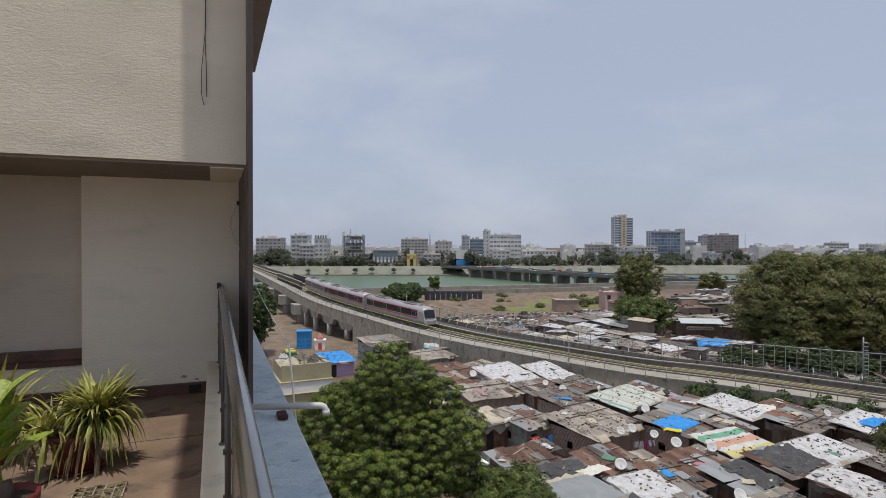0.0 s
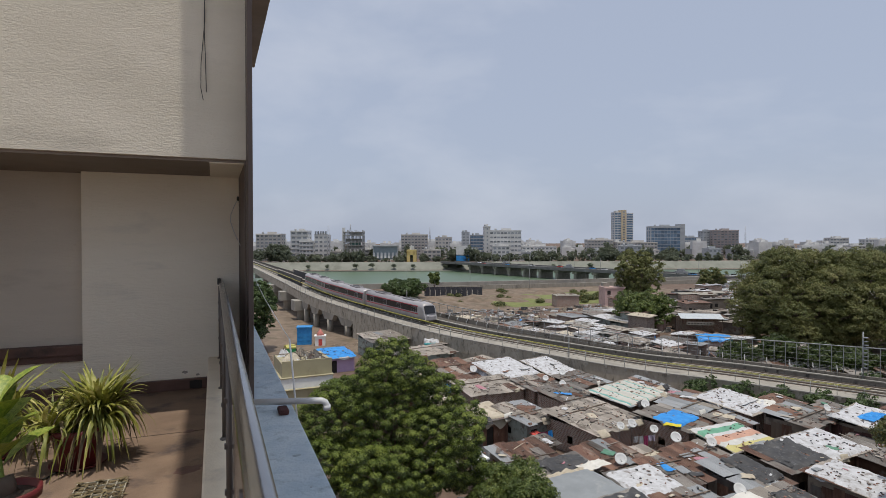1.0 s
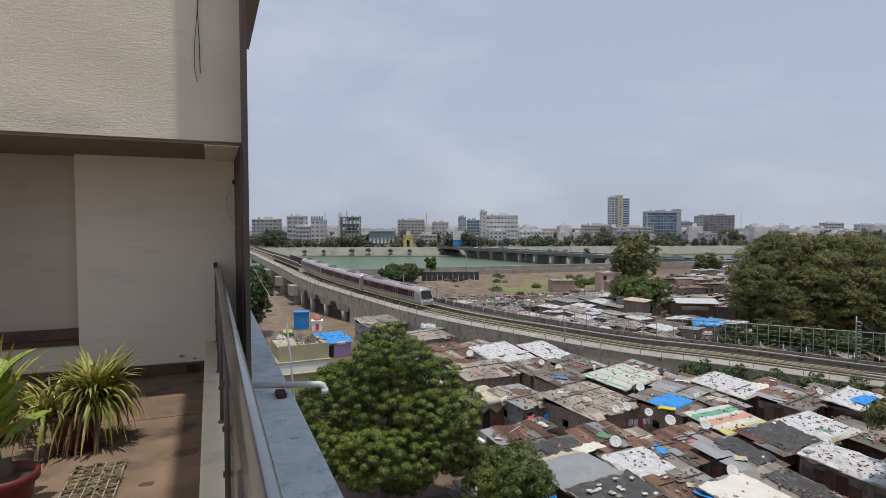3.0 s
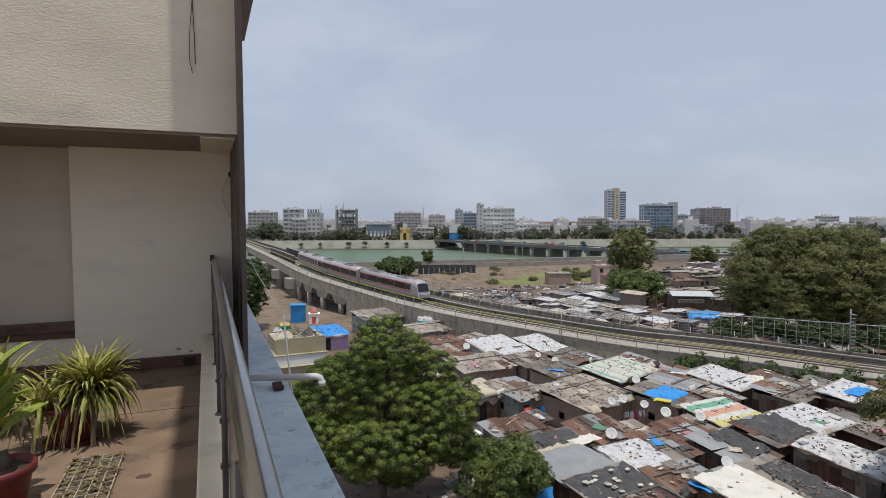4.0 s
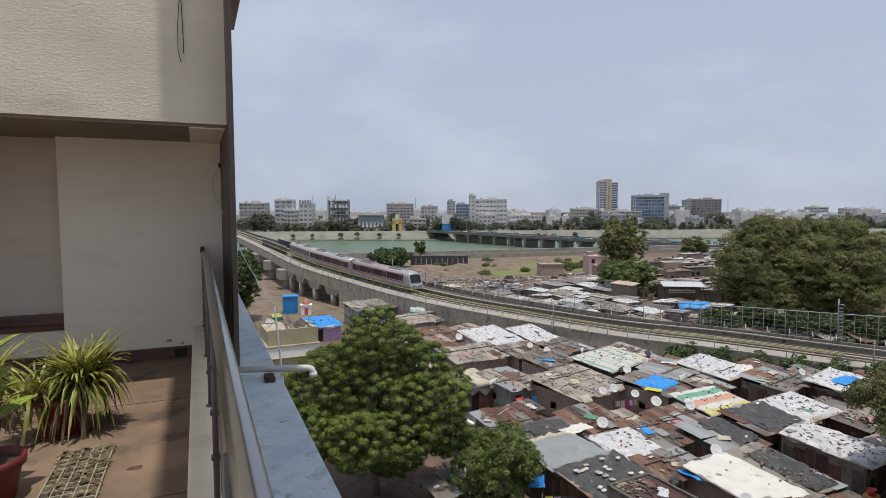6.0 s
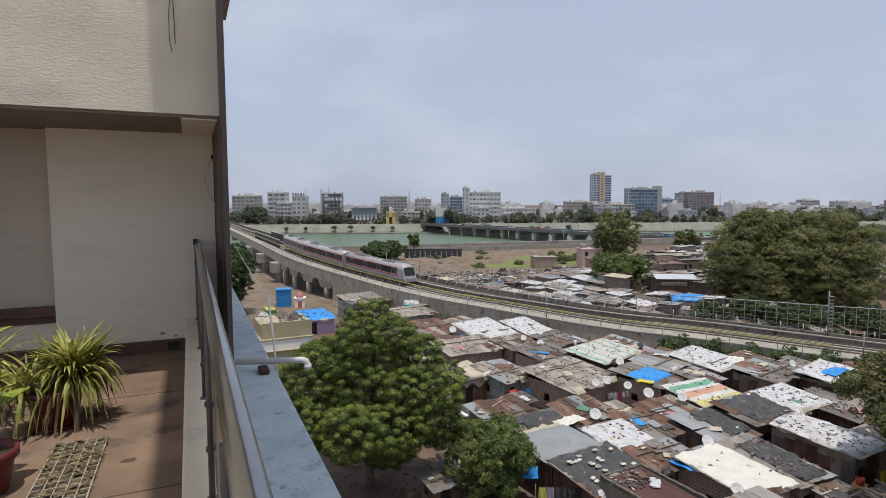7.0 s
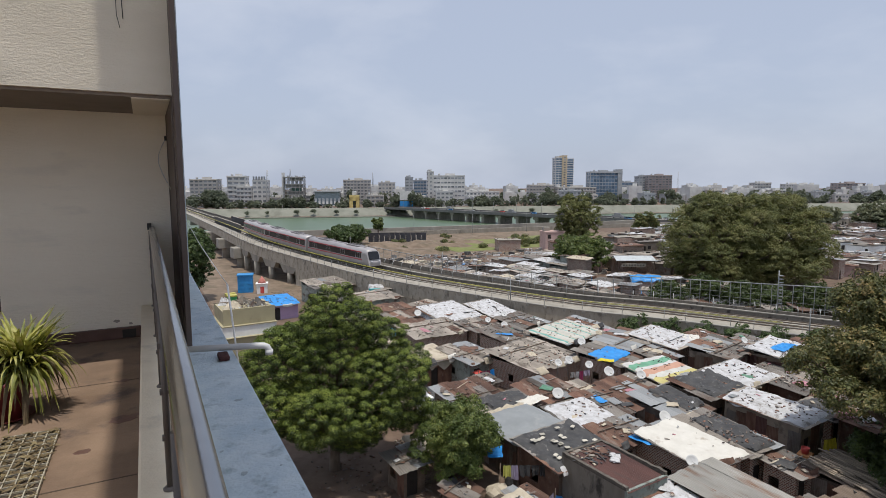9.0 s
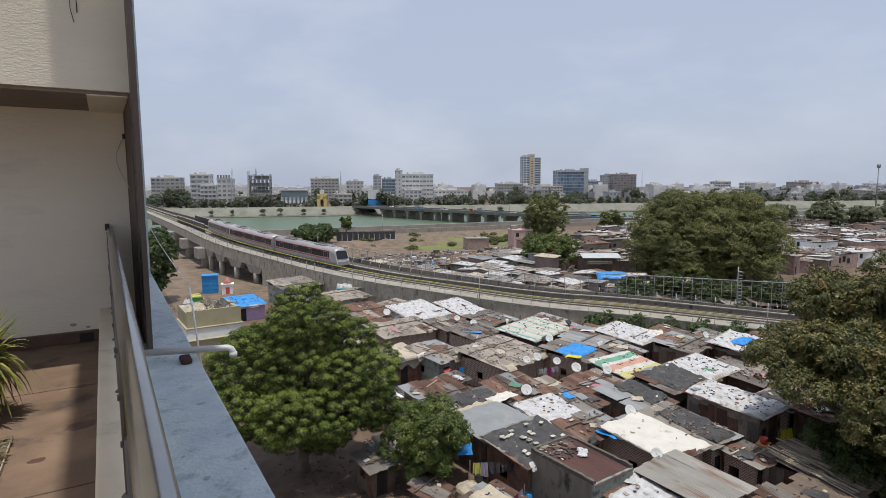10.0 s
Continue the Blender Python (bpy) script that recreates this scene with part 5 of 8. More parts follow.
tree("roadside_tree", 6.4, 108.0, 13.4, 5.2, M["deep"], "dark leafy tree beside the viaduct", 20, clumps=800, leaf=0.26, per=34, lobes=12, trunk=0.3, clear=0.06, spread=0.5)
tree("young_tree", 17.0, 63.0, 5.6, 2.6, M["green"], "low fresh green tree behind the neem", 21, clumps=260, leaf=0.22, per=32, lobes=7, trunk=0.12, clear=0.06, spread=0.3)
tree("roadside_tree", 165.0, 152.0, 11.5, 6.2, M["olive"], "rounded olive tree among far roofs", 22, clumps=300, leaf=0.45, per=28, lobes=9, trunk=0.3, clear=0.06, spread=0.6)
for i, (tx, ty, th, tr) in enumerate(((238, 131, 12, 9), (256, 120, 14, 9), (268, 112, 11, 7), (300, 112, 13, 9), (316, 104, 10, 7), (212, 150, 10, 6))):
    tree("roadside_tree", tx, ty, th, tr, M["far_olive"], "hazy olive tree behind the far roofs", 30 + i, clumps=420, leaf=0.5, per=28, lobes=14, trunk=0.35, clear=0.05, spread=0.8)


# darkest leaf material here paints the tree shade behind the fence
for i in range(7):
    p, way, side = along(44 + i * 5.2, 1, 0)
    o = 6.5 + 2.0 * (i % 2)
    tree("roadside_tree", p.x + side.x * o, p.y + side.y * o, 4.2 + 0.5 * (i % 3), 3.6, M["neem"], "low tree behind the metro fence with leaves darkened for shade", 140 + i, clumps=260, leaf=0.22, per=36, lobes=12, trunk=0.2, clear=0.03, spread=0.6)


def bush(x, y, z, rx, ry, rz, seed, label):
    b = thing("bush", label, "bush", pose(x, y, z))
    bm = bmesh.new()
    rng = random.Random(seed)
    for i in range(6):
        tube(bm, [(0, 0, 0), (rng.uniform(-0.6, 0.6) * rx, rng.uniform(-0.6, 0.6) * ry, rz * 1.2)], [0.06, 0.02], 5)
    part("stems", bm, M["bark"], b)
    share("leaves", leaf_cloud(seed, [(rx * 0.5, 0.3, rz * 0.8, rx * 0.6, ry, rz), (-rx * 0.5, -0.2, rz * 0.8, rx * 0.6, ry, rz * 0.9)], 150, 0.18, 20, 0.3, M["deep"]), Matrix(), b)


# dark growth added to stand for deep shade below the crown
for i, (tx, ty, tr) in enumerate(((40.4, 15.3, 2.4), (40.7, 17.1, 2.0), (43.4, 16.1, 2.4))):
    tree("almond_tree", tx, ty, 4.4, tr + 0.6, M["neem"], "dark-leaved sapling added to deepen the shade under the almond tree", 130 + i, clumps=420, leaf=0.11, per=50, lobes=10, trunk=0.09, clear=0.05, spread=0.4)
for i, (bx, by, br) in enumerate(((38.6, 11.6, 2.2), (42.2, 12.2, 2.6), (41.0, 15.4, 2.2), (44.6, 17.2, 2.6), (46.6, 20.0, 2.4), (47.5, 13.5, 3.0))):
    bush(bx, by, 0, br, br * 0.8, 1.5, 90 + i, "undergrowth added to darken the ground below the almond tree")
for i in range(4):
    p, way, side = along(42 + i * 9.0, 1, 0)
    bush(p.x + side.x * 1.8, p.y + side.y * 1.8, 0, 3.0, 1.3, 1.1, 70 + i, "dark scrub bush behind the metro fence")
for i in range(7):
    p, way, side = along(56 + i * 4.0, 0, 0)
    bush(p.x - side.x * 0.9, p.y - side.y * 0.9, max(0.2, p.z - 2.3), 2.9, 1.1, 1.35, 50 + i, "green creeper bush against the metro wall")


def woodland(name, places, seed, material, label, leaf=0.8, per=60):
    """Far trees: short trunks and leaf clumps, one body."""
    g = np.random.default_rng(seed)
    blobs = []
    for x, y, r, h in places:
        for k in range(3):
            blobs.append((x + g.uniform(-0.5, 0.5) * r, y + g.uniform(-0.3, 0.3) * r, 0.5 + h * g.uniform(0.35, 0.62), r * g.uniform(0.5, 0.8), r * 0.6, h * 0.4))
    me = leaf_cloud(seed, blobs, len(blobs) * 16, leaf, per // 3, 0.9, material)
    ob = new(name, me)
    return tagged(ob, label, "trees", kind="stuff")


rng = random.Random(77)
spots = []
for i in range(330):
    x = -60 + 3.1 * i + rng.uniform(-3, 3)
    tall = noise.noise((x * 0.03, 4.0, 1.0))
    if tall < -0.5:
        continue
    spots.append((x, far_bank(x) + 18 + rng.uniform(0, 30), rng.uniform(2.4, 5.5) + 6 * max(0, tall), rng.uniform(3.5, 9) + 19 * max(0, tall)))
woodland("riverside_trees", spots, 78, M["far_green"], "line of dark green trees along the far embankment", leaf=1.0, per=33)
spots = []
for i in range(330):
    x = -60 + 4.5 * i + rng.uniform(-20, 20)
    spots.append((x, far_bank(min(x, 900)) + rng.uniform(60, 330), rng.uniform(4, 10), rng.uniform(8, 17)))
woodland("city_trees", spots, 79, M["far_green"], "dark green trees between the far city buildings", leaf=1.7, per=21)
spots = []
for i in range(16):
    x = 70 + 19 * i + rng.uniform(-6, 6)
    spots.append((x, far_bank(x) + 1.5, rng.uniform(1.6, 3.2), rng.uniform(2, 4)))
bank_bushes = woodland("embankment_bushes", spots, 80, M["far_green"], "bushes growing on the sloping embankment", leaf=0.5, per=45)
bank_bushes.location.z = -3.5


spots = [(rng.uniform(60, 150), rng.uniform(150, 200), rng.uniform(0.5, 1.6), rng.uniform(0.5, 1.2)) for i in range(26)]
scrub = woodland("scrub", spots, 81, M["olive"], "low dry scrub on the river bank", leaf=0.25, per=30)
scrub.location.z = -0.5
spots = [(rng.uniform(110, 135), rng.uniform(158, 166), rng.uniform(1.0, 2.2), rng.uniform(1.4, 2.6)) for i in range(14)]
reeds = woodland("shrub_belt", spots, 82, M["olive"], "brownish shrubs beside the grass", leaf=0.3, per=45)
reeds.location.z = -0.6

# ---- far city ----
WINDOW = mesh_of("window", boxed(-0.5, 0.5, -0.12, 0.06, 0, 1, bevel=0.0), M["window"])
PANE = mesh_of("glazing", boxed(-0.5, 0.5, -0.1, 0.06, 0, 1), M["curtain_wall"])


def building(x, y, w, h, yaw, wall, label, floors, bays, depth=16.0, sill=0.45, wide=0.62, glazing=None, bands=False, crown=True, group="", sides=True):
    """A block with its front to the river: storeys, windows in reveals, parapet and roof huts."""
    b = thing("apartment_building", label, "building", pose(x, y, 0.4, 0, 0, yaw), group)
    h -= 0.4
    body = part("wall", boxed(-w / 2, w / 2, 0, depth, -0.6, h), M[wall], b)
    fh, bw = h / floors, w / bays
    pane = glazing or WINDOW
    for f in range(floors):
        if bands:
            part("sun_shade", boxed(-w / 2, w / 2, -0.9, 0, fh * (f + 1) - 0.5, fh * (f + 1) - 0.15), M[wall], b)
        for k in range(bays):
            share("window", pane, Matrix.Translation((-w / 2 + bw * (k + 0.5), 0, fh * f + fh * (1 - sill) * 0.55)) @ Matrix.Diagonal((bw * wide, 1, fh * sill, 1)), b)
    for s in (-1, 1) if sides else ():
        for f in range(floors):
            for k in range(2):
                share("window", pane, Matrix.Translation((s * w / 2, depth * (0.3 + 0.4 * k), fh * f + fh * (1 - sill) * 0.55)) @ pose(0, 0, 0, 0, 0, 90 * s) @ Matrix.Diagonal((depth * 0.2, 1, fh * sill, 1)), b)
    if crown:
        part("parapet", boxed(-w / 2 - 0.2, w / 2 + 0.2, -0.2, depth + 0.2, h, h + 0.9), M[wall], b)
        part("stair_hut", boxed(-w * 0.1, w * 0.2, depth * 0.3, depth * 0.7, h, h + 2.8), M[wall], b)
        part("water_tank", lathe(bmesh.new(), [(1.1, h + 0.9), (1.1, h + 2.6), (0.5, h + 3.0)], 10, (-w * 0.3, depth * 0.4, 0)), M["facade_grey"], b)
    return b


building(50, 584, 25, 27, -22, "facade_beige", "beige apartment block with rows of balconies", 8, 6, bands=True)
building(78, 572, 17, 30, -22, "facade_white", "white stepped block with a tall roof hut", 7, 3, bands=True)
building(84, 566, 14, 20, -22, "facade_white", "lower white wing of the stepped block", 5, 4, bands=True)
building(98, 564, 13, 26, -22, "facade_white", "slim white block with a dark roof sign", 6, 3)
building(210, 606, 30, 27, -22, "facade_beige", "wide beige apartment block", 8, 8, bands=True)
building(244, 602, 19, 24, -22, "facade_beige", "beige block topped by a small dome hut", 6, 5)
building(247, 547, 8, 29, -22, "facade_grey", "dark grey slim tower beside glazed block", 9, 2)
building(258, 543, 13, 26, -22, "facade_grey", "grey block with blue glazing", 8, 4, glazing=PANE, wide=0.9, sill=0.6)
building(267, 496, 31, 30, -22, "facade_white", "white office block with long window rows", 7, 9, sill=0.36, wide=0.8)
building(250.5, 503, 6, 34, -22, "facade_white", "plain white stair tower of the office block", 9, 1, wide=0.25)
building(309, 501, 35, 14, -22, "facade_white", "low white house with window rows", 4, 9)
building(411, 535, 29, 21, -22, "facade_beige", "beige apartment block behind riverside trees", 6, 8, bands=True)
building(443, 511, 45, 18, -22, "facade_beige", "long beige block with many balconies", 5, 12, bands=True)
building(564, 549, 20, 24, -22, "facade_grey", "grey glazed city block", 7, 5, glazing=PANE, wide=0.9, sill=0.6)
building(590, 549, 12, 32, -22, "facade_grey", "pale grey tower slice", 10, 3)
building(603, 533, 32, 33, -22, "facade_brown", "brown-pink apartment tower pair", 10, 7, bands=True)
building(752, 489, 22, 23, -31, "facade_white", "white block with roof huts", 6, 6, bands=True)
building(808, 479, 24, 21, -31, "facade_white", "white stepped apartment block", 6, 6)
building(852, 429, 36, 22, -31, "facade_brown", "wide pink-beige block with roof huts", 6, 9, bands=True)
building(963, 421, 25, 15, -31, "facade_beige", "low beige city hall block", 4, 6)
building(819, 331, 27, 17, -31, "facade_grey", "dark grey block with a roof hut", 5, 7)

# tall tower with an ochre middle
tower = building(476, 585, 8, 56, -22, "facade_white", "tall pale tower with an ochre middle bay", 18, 2, glazing=PANE, wide=0.8, sill=0.6)
part("middle_bay", boxed(4, 10.5, -1.2, 14, -0.6, 59), M["facade_yellow"], tower, "ochre painted middle bay")
part("right_bay", boxed(10.5, 19.5, 0, 15, -0.6, 55), M["facade_white"], tower)
for f in range(18):
    share("window", PANE, Matrix.Translation((15.0, 0, 1.2 + 3.0 * f)) @ Matrix.Diagonal((7.6, 1, 1.9, 1)), tower)
    share("window", WINDOW, Matrix.Translation((7.2, -1.2, 1.2 + 3.2 * f)) @ Matrix.Diagonal((2.4, 1, 1.5, 1)), tower)

# dark glazed office block
office = building(480, 507, 33, 36, -22, "facade_grey", "dark blue-grey glazed office block with pale end wall", 9, 9, glazing=PANE, wide=0.92, sill=0.82)
part("end_wall", boxed(16.5, 22, -0.6, 14, -0.6, 39), M["facade_grey"], office, "pale grey end wall")
part("top_frame", boxed(-17, 22, -0.8, 0.4, 34.6, 36.6), M["facade_grey"], office)

# unfinished concrete frame
frame_block = thing("unfinished_building", "raw concrete building frame with open storeys", "building", pose(123, 533, 0.4, 0, 0, -22))
for f in range(9):
    part("slab", boxed(-9.5, 9.5, 0, 14, 3.2 * f + 2.6, 3.2 * f + 3.15), M["raw"], frame_block)
    if f % 4 != 3:
        part("infill", boxed(-7.5 + 2.2 * (f % 3), 8.6 - 1.9 * (f % 2), 2.2, 2.5, 3.2 * f, 3.2 * f + 2.8), M["net"] if f % 2 else M["raw"], frame_block)
for i in range(6):
    for y in (0.3, 7, 13):
        part("column", boxed(-9.2 + 3.55 * i, -8.6 + 3.55 * i, y, y + 0.6, -0.5, 28.4 + (1.8 if i % 2 else 0.9)), M["raw"], frame_block)
part("lift_shaft", boxed(-11.5, -9.2, 6, 10, -0.5, 33), M["facade_white"], frame_block)

# angular steel and glass pavilion
pavilion = thing("glass_pavilion", "angular pavilion with slanted glass ribs on legs", "building", pose(147, 507, 0.4, 0, 0, -22))
part("hall", boxed(-11, 11, 2, 16, 3, 15), M["pavilion_glass"], pavilion)
for i in range(7):
    rib = part("rib", boxed(-0.95, 0.95, -0.3, 0.3, 0, 12), M["facade_white"], pavilion)
    rib.matrix_basis = pose(-10.5 + 3.5 * i, 1.2, 4, -12, 0, 0)
for i in range(6):
    leg = part("leg", boxed(-0.3, 0.3, -0.3, 0.3, 0, 6), M["facade_white"], pavilion)
    leg.matrix_basis = pose(-9 + 3.6 * i, 1.5, 0, 0, 25 if i % 2 else -25, 0)
part("roof", boxed(-12, 12, 0, 17, 15, 16), M["facade_grey"], pavilion)

# small ochre gateway building
gate = thing("gateway_building", "small ochre gateway with a tall dark arch", "building", pose(168, 493, 0.4, 0, 0, -22) @ Matrix.Diagonal((0.68, 1, 0.95, 1)))
part("wall", boxed(-6.5, -2, 0, 8, -0.5, 11), M["gate_paint"], gate)
part("wall", boxed(2, 6.5, 0, 8, -0.5, 11), M["gate_paint"], gate)
part("lintel", boxed(-6.5, 6.5, 0, 8, 7.5, 12.5), M["gate_paint"], gate)
part("arch", boxed(-2, 2, 3, 3.4, -0.5, 7.5), M["window"], gate)
part("tower", boxed(-2.6, 2.6, 1, 7, 12.5, 16.5, bevel=0.4), M["facade_white"], gate)

# hoardings, roof sign and masts of the far shore
far_sign = thing("riverside_hoarding", "white and blue advertising hoarding on the far shore", "billboard", pose(210, 472, 0.4, 0, 0, -22) @ Matrix.Diagonal((0.66, 1, 0.82, 1)))
part("upper_panel", boxed(-9, 9, 0, 0.5, 9, 19, bevel=0.1), M["facade_white"], far_sign, "pale upper panel")
part("lower_panel", boxed(-9, 9, -0.2, 0.4, 1.5, 8, bevel=0.1), M["blue_paint2"], far_sign, "bright blue lower panel")
for x0 in (-8, -2.7, 2.7, 8):
    part("leg", boxed(x0 - 0.2, x0 + 0.2, 0.5, 0.9, -0.6, 18), M["galv"], far_sign)
roof_sign = thing("roof_sign", "dark roof sign of illegible strokes on a white block", "sign", pose(98, 564, 26.9, 0, 0, -22))
for i in range(5):
    part("stroke", boxed(-6 + 2.5 * i, -4.4 + 2.5 * i, -0.2, 0.2, 0.2, 3.2), M["window"], roof_sign)
part("rail", boxed(-6.5, 6.5, 0.2, 0.4, -0.2, 0.3), M["galv"], roof_sign)


def lattice_mast(x, y, z, h, w, label):
    """A slim square steel mast of four legs and cross braces."""
    mast = thing("radio_mast", label, "mast", pose(x, y, z))
    for sx in (-1, 1):
        for sy in (-1, 1):
            part("leg", tube(bmesh.new(), [(sx * w, sy * w, 0), (sx * w * 0.25, sy * w * 0.25, h)], 0.11, 4), M["facade_grey"], mast)
    for i in range(7):
        k = 1 - 0.75 * i / 7
        part("brace", boxed(-w * k, w * k, -w * k, w * k, h * i / 7, h * i / 7 + 0.25), M["facade_grey"], mast)


lattice_mast(104, 556, 0, 36, 1.6, "grey lattice radio mast beside the unfinished building")
lattice_mast(122, 540, 29, 8, 0.6, "small steel hoist mast on the unfinished building")
lattice_mast(231, 612, 20, 16, 0.6, "slim antenna mast on a far roof")
lattice_mast(664, 556, 0, 40, 1.4, "thin chimney-like mast over the far city")

# small city blocks between the larger ones
rng = random.Random(5)
walls = ("facade_white", "facade_white", "facade_beige", "facade_grey", "facade_beige")
def low_blocks(count, label):
    """The many plain blocks farther back, one body."""
    g = random.Random(6)
    bm = bmesh.new()
    for i in range(count):
        x = -120 + 1100.0 * i / count + g.uniform(-8, 8)
        y = far_bank(min(x, 900)) + g.uniform(90, 330)
        hh, ww, a = g.uniform(9, 19) + 0.012 * (y - far_bank(min(x, 900))), g.uniform(9, 20), radians(-20 + g.uniform(-15, 15))
        for w0, h0, z0 in ((ww, hh, 0), (ww * 0.3, hh + 2.6, hh)):
            bmesh.ops.create_cube(bm, size=1, matrix=Matrix.Translation((x, y, (z0 + h0) / 2)) @ Matrix.Rotation(a, 4, "Z") @ Matrix.Diagonal((w0, 11 * w0 / ww, h0 - z0, 1)))
        for f in range(int(hh / 3.2)):
            for k in range(int(ww / 3.5)):
                bmesh.ops.create_cube(bm, size=1, matrix=Matrix.Translation((x, y, 0)) @ Matrix.Rotation(a, 4, "Z") @ Matrix.Translation((-ww / 2 + 3.5 * (k + 0.5), -5.6, 3.2 * f + 2.0)) @ Matrix.Diagonal((1.6, 0.5, 0.3, 1)))
    return tagged(part("city_blocks", bm, M["facade_white"]), label, "buildings", kind="stuff")


low_blocks(150, "many pale low city blocks far behind the river")
for i in range(40):
    x = -50 + 24.0 * i + rng.uniform(-9, 9)
    y = far_bank(min(x, 900)) + rng.uniform(44, 110)
    hh = rng.uniform(8, 15)
    ww = rng.uniform(10, 22)
    building(x, y, ww, hh, -20 + rng.uniform(-14, 14), rng.choice(walls), rng.choice(("small pale city house among trees", "low city block with plain windows")), max(2, int(hh / 3.2)), max(2, int(ww / 4)), depth=12, bands=rng.random() < 0.4, group="small houses of the far city", sides=False)


# ---- settlement ----
def corrugated(bend):
    """A one-metre square of corrugated sheet, closed and thin, with bent and curled edges."""
    verts, faces, n, rows = [], [], 16, (-0.5, -0.42, 0.0, 0.42, 0.5)
    for i in range(n + 1):
        z = 0.016 * (1 if i % 2 else -1)
        for y in rows:
            edge = max(0.0, abs(y) - 0.4) * 10
            lift = bend * (0.07 * edge * noise.noise((i * 0.22, y * 3, bend * 9)) + 0.05 * noise.noise((i * 0.11, y * 2.2, bend * 5)))
            slip = 0.03 * bend * noise.noise((i * 0.5, bend * 7, y)) if abs(y) == 0.5 else 0
            verts += [(i / n - 0.5, y + slip, z + lift + 0.006), (i / n - 0.5, y + slip, z + lift - 0.006)]
    k = 2 * len(rows)
    for i in range(n):
        for j in range(len(rows) - 1):
            a = k * i + 2 * j
            faces += [(a, a + k, a + k + 2, a + 2), (a + 1, a + 3, a + k + 3, a + k + 1)]
    return verts, faces


SHEETS = {}
for key in ("rust", "tin", "tin_clean", "asbestos", "planks", "zinc", "maroon"):
    v, f = corrugated(0.15 if key in ("zinc", "maroon", "planks") else 0.3)
    SHEETS[key] = quads("roof_sheet", v, f, M[key])
BENT = {key: [SHEETS[key]] + [quads("roof_sheet", *corrugated(q), M[key]) for q in (0.6, 0.95, 1.4)] for key in ("rust", "tin", "tin_clean", "asbestos")}


def drape(name, w, d, material, seed, sag=0.08, hang=0.35, n=18):
    """A tarpaulin that lies over a roof and hangs at its edges."""
    g = random.Random(seed)
    ox, oy = g.uniform(0, 50), g.uniform(0, 50)
    verts, faces = [], []
    for j in range(n + 1):
        for i in range(n + 1):
            u, v = i / n, j / n
            x, y = (u - 0.5) * w, (v - 0.5) * d
            z = 0.05 + sag * (noise.noise((x * 0.9 + ox, y * 0.9 + oy, 1)) + 0.5 * noise.noise((x * 2.7 + ox, y * 2.7, 5)) + 0.3 * noise.noise((x * 6.1, y * 6.1 + oy, 9)))
            e = max(abs(u - 0.5), abs(v - 0.5))
            if e > 0.47:
                z -= hang * (0.6 + 0.6 * noise.noise((x * 1.3, y * 1.3, ox)))
            x += 0.12 * noise.noise((y * 1.1, ox, 2))
            y += 0.12 * noise.noise((x * 1.1, oy, 3))
            verts.append((x, y, z))
    for j in range(n):
        for i in range(n):
            a = j * (n + 1) + i
            faces.append((a, a + 1, a + n + 2, a + n + 1))
    return quads(name, verts, faces, material, True)


def assorted(name, verts, faces, keys, seed, each=5):
    """One mesh of loose pieces, each of each faces, in a mix of materials."""
    g = random.Random(seed)
    me = quads(name, verts, faces, M[keys[0]])
    for k in keys[1:]:
        me.materials.append(M[k])
    tone = [g.randrange(len(keys)) for i in range(len(faces) // each + 1)]
    me.polygons.foreach_set("material_index", [tone[i // each] for i in range(len(faces))])
    return me


def weights(w, d, count, seed, material):
    """Bricks, stones and tyres' worth of loose weights strewn over a roof."""
    g = random.Random(seed)
    verts, faces = [], []
    for i in range(count):
        cx, cy, a = g.uniform(-0.46, 0.46) * w, g.uniform(-0.46, 0.46) * d, g.uniform(0, 3.1)
        big = g.choice((0.4, 0.6, 0.7, 0.8, 1.1))
        lx, ly, lz = g.uniform(0.09, 0.13) * big, g.uniform(0.05, 0.075) * big, g.uniform(0.03, 0.05)
        o = len(verts)
        for sz in (0, 1):
            for sx, sy in ((-1, -1), (1, -1), (1, 1), (-1, 1)):
                px, py = sx * lx * g.uniform(0.75, 1.1), sy * ly * g.uniform(0.75, 1.1)
                verts.append((cx + px * math.cos(a) - py * math.sin(a), cy + px * math.sin(a) + py * math.cos(a), 0.02 + sz * lz * 1.4))
        faces += [tuple(o + k for k in q) for q in ((4, 5, 6, 7), (0, 1, 5, 4), (1, 2, 6, 5), (2, 3, 7, 6), (3, 0, 4, 7))]
    return assorted("roof_ballast", verts, faces, material, seed)


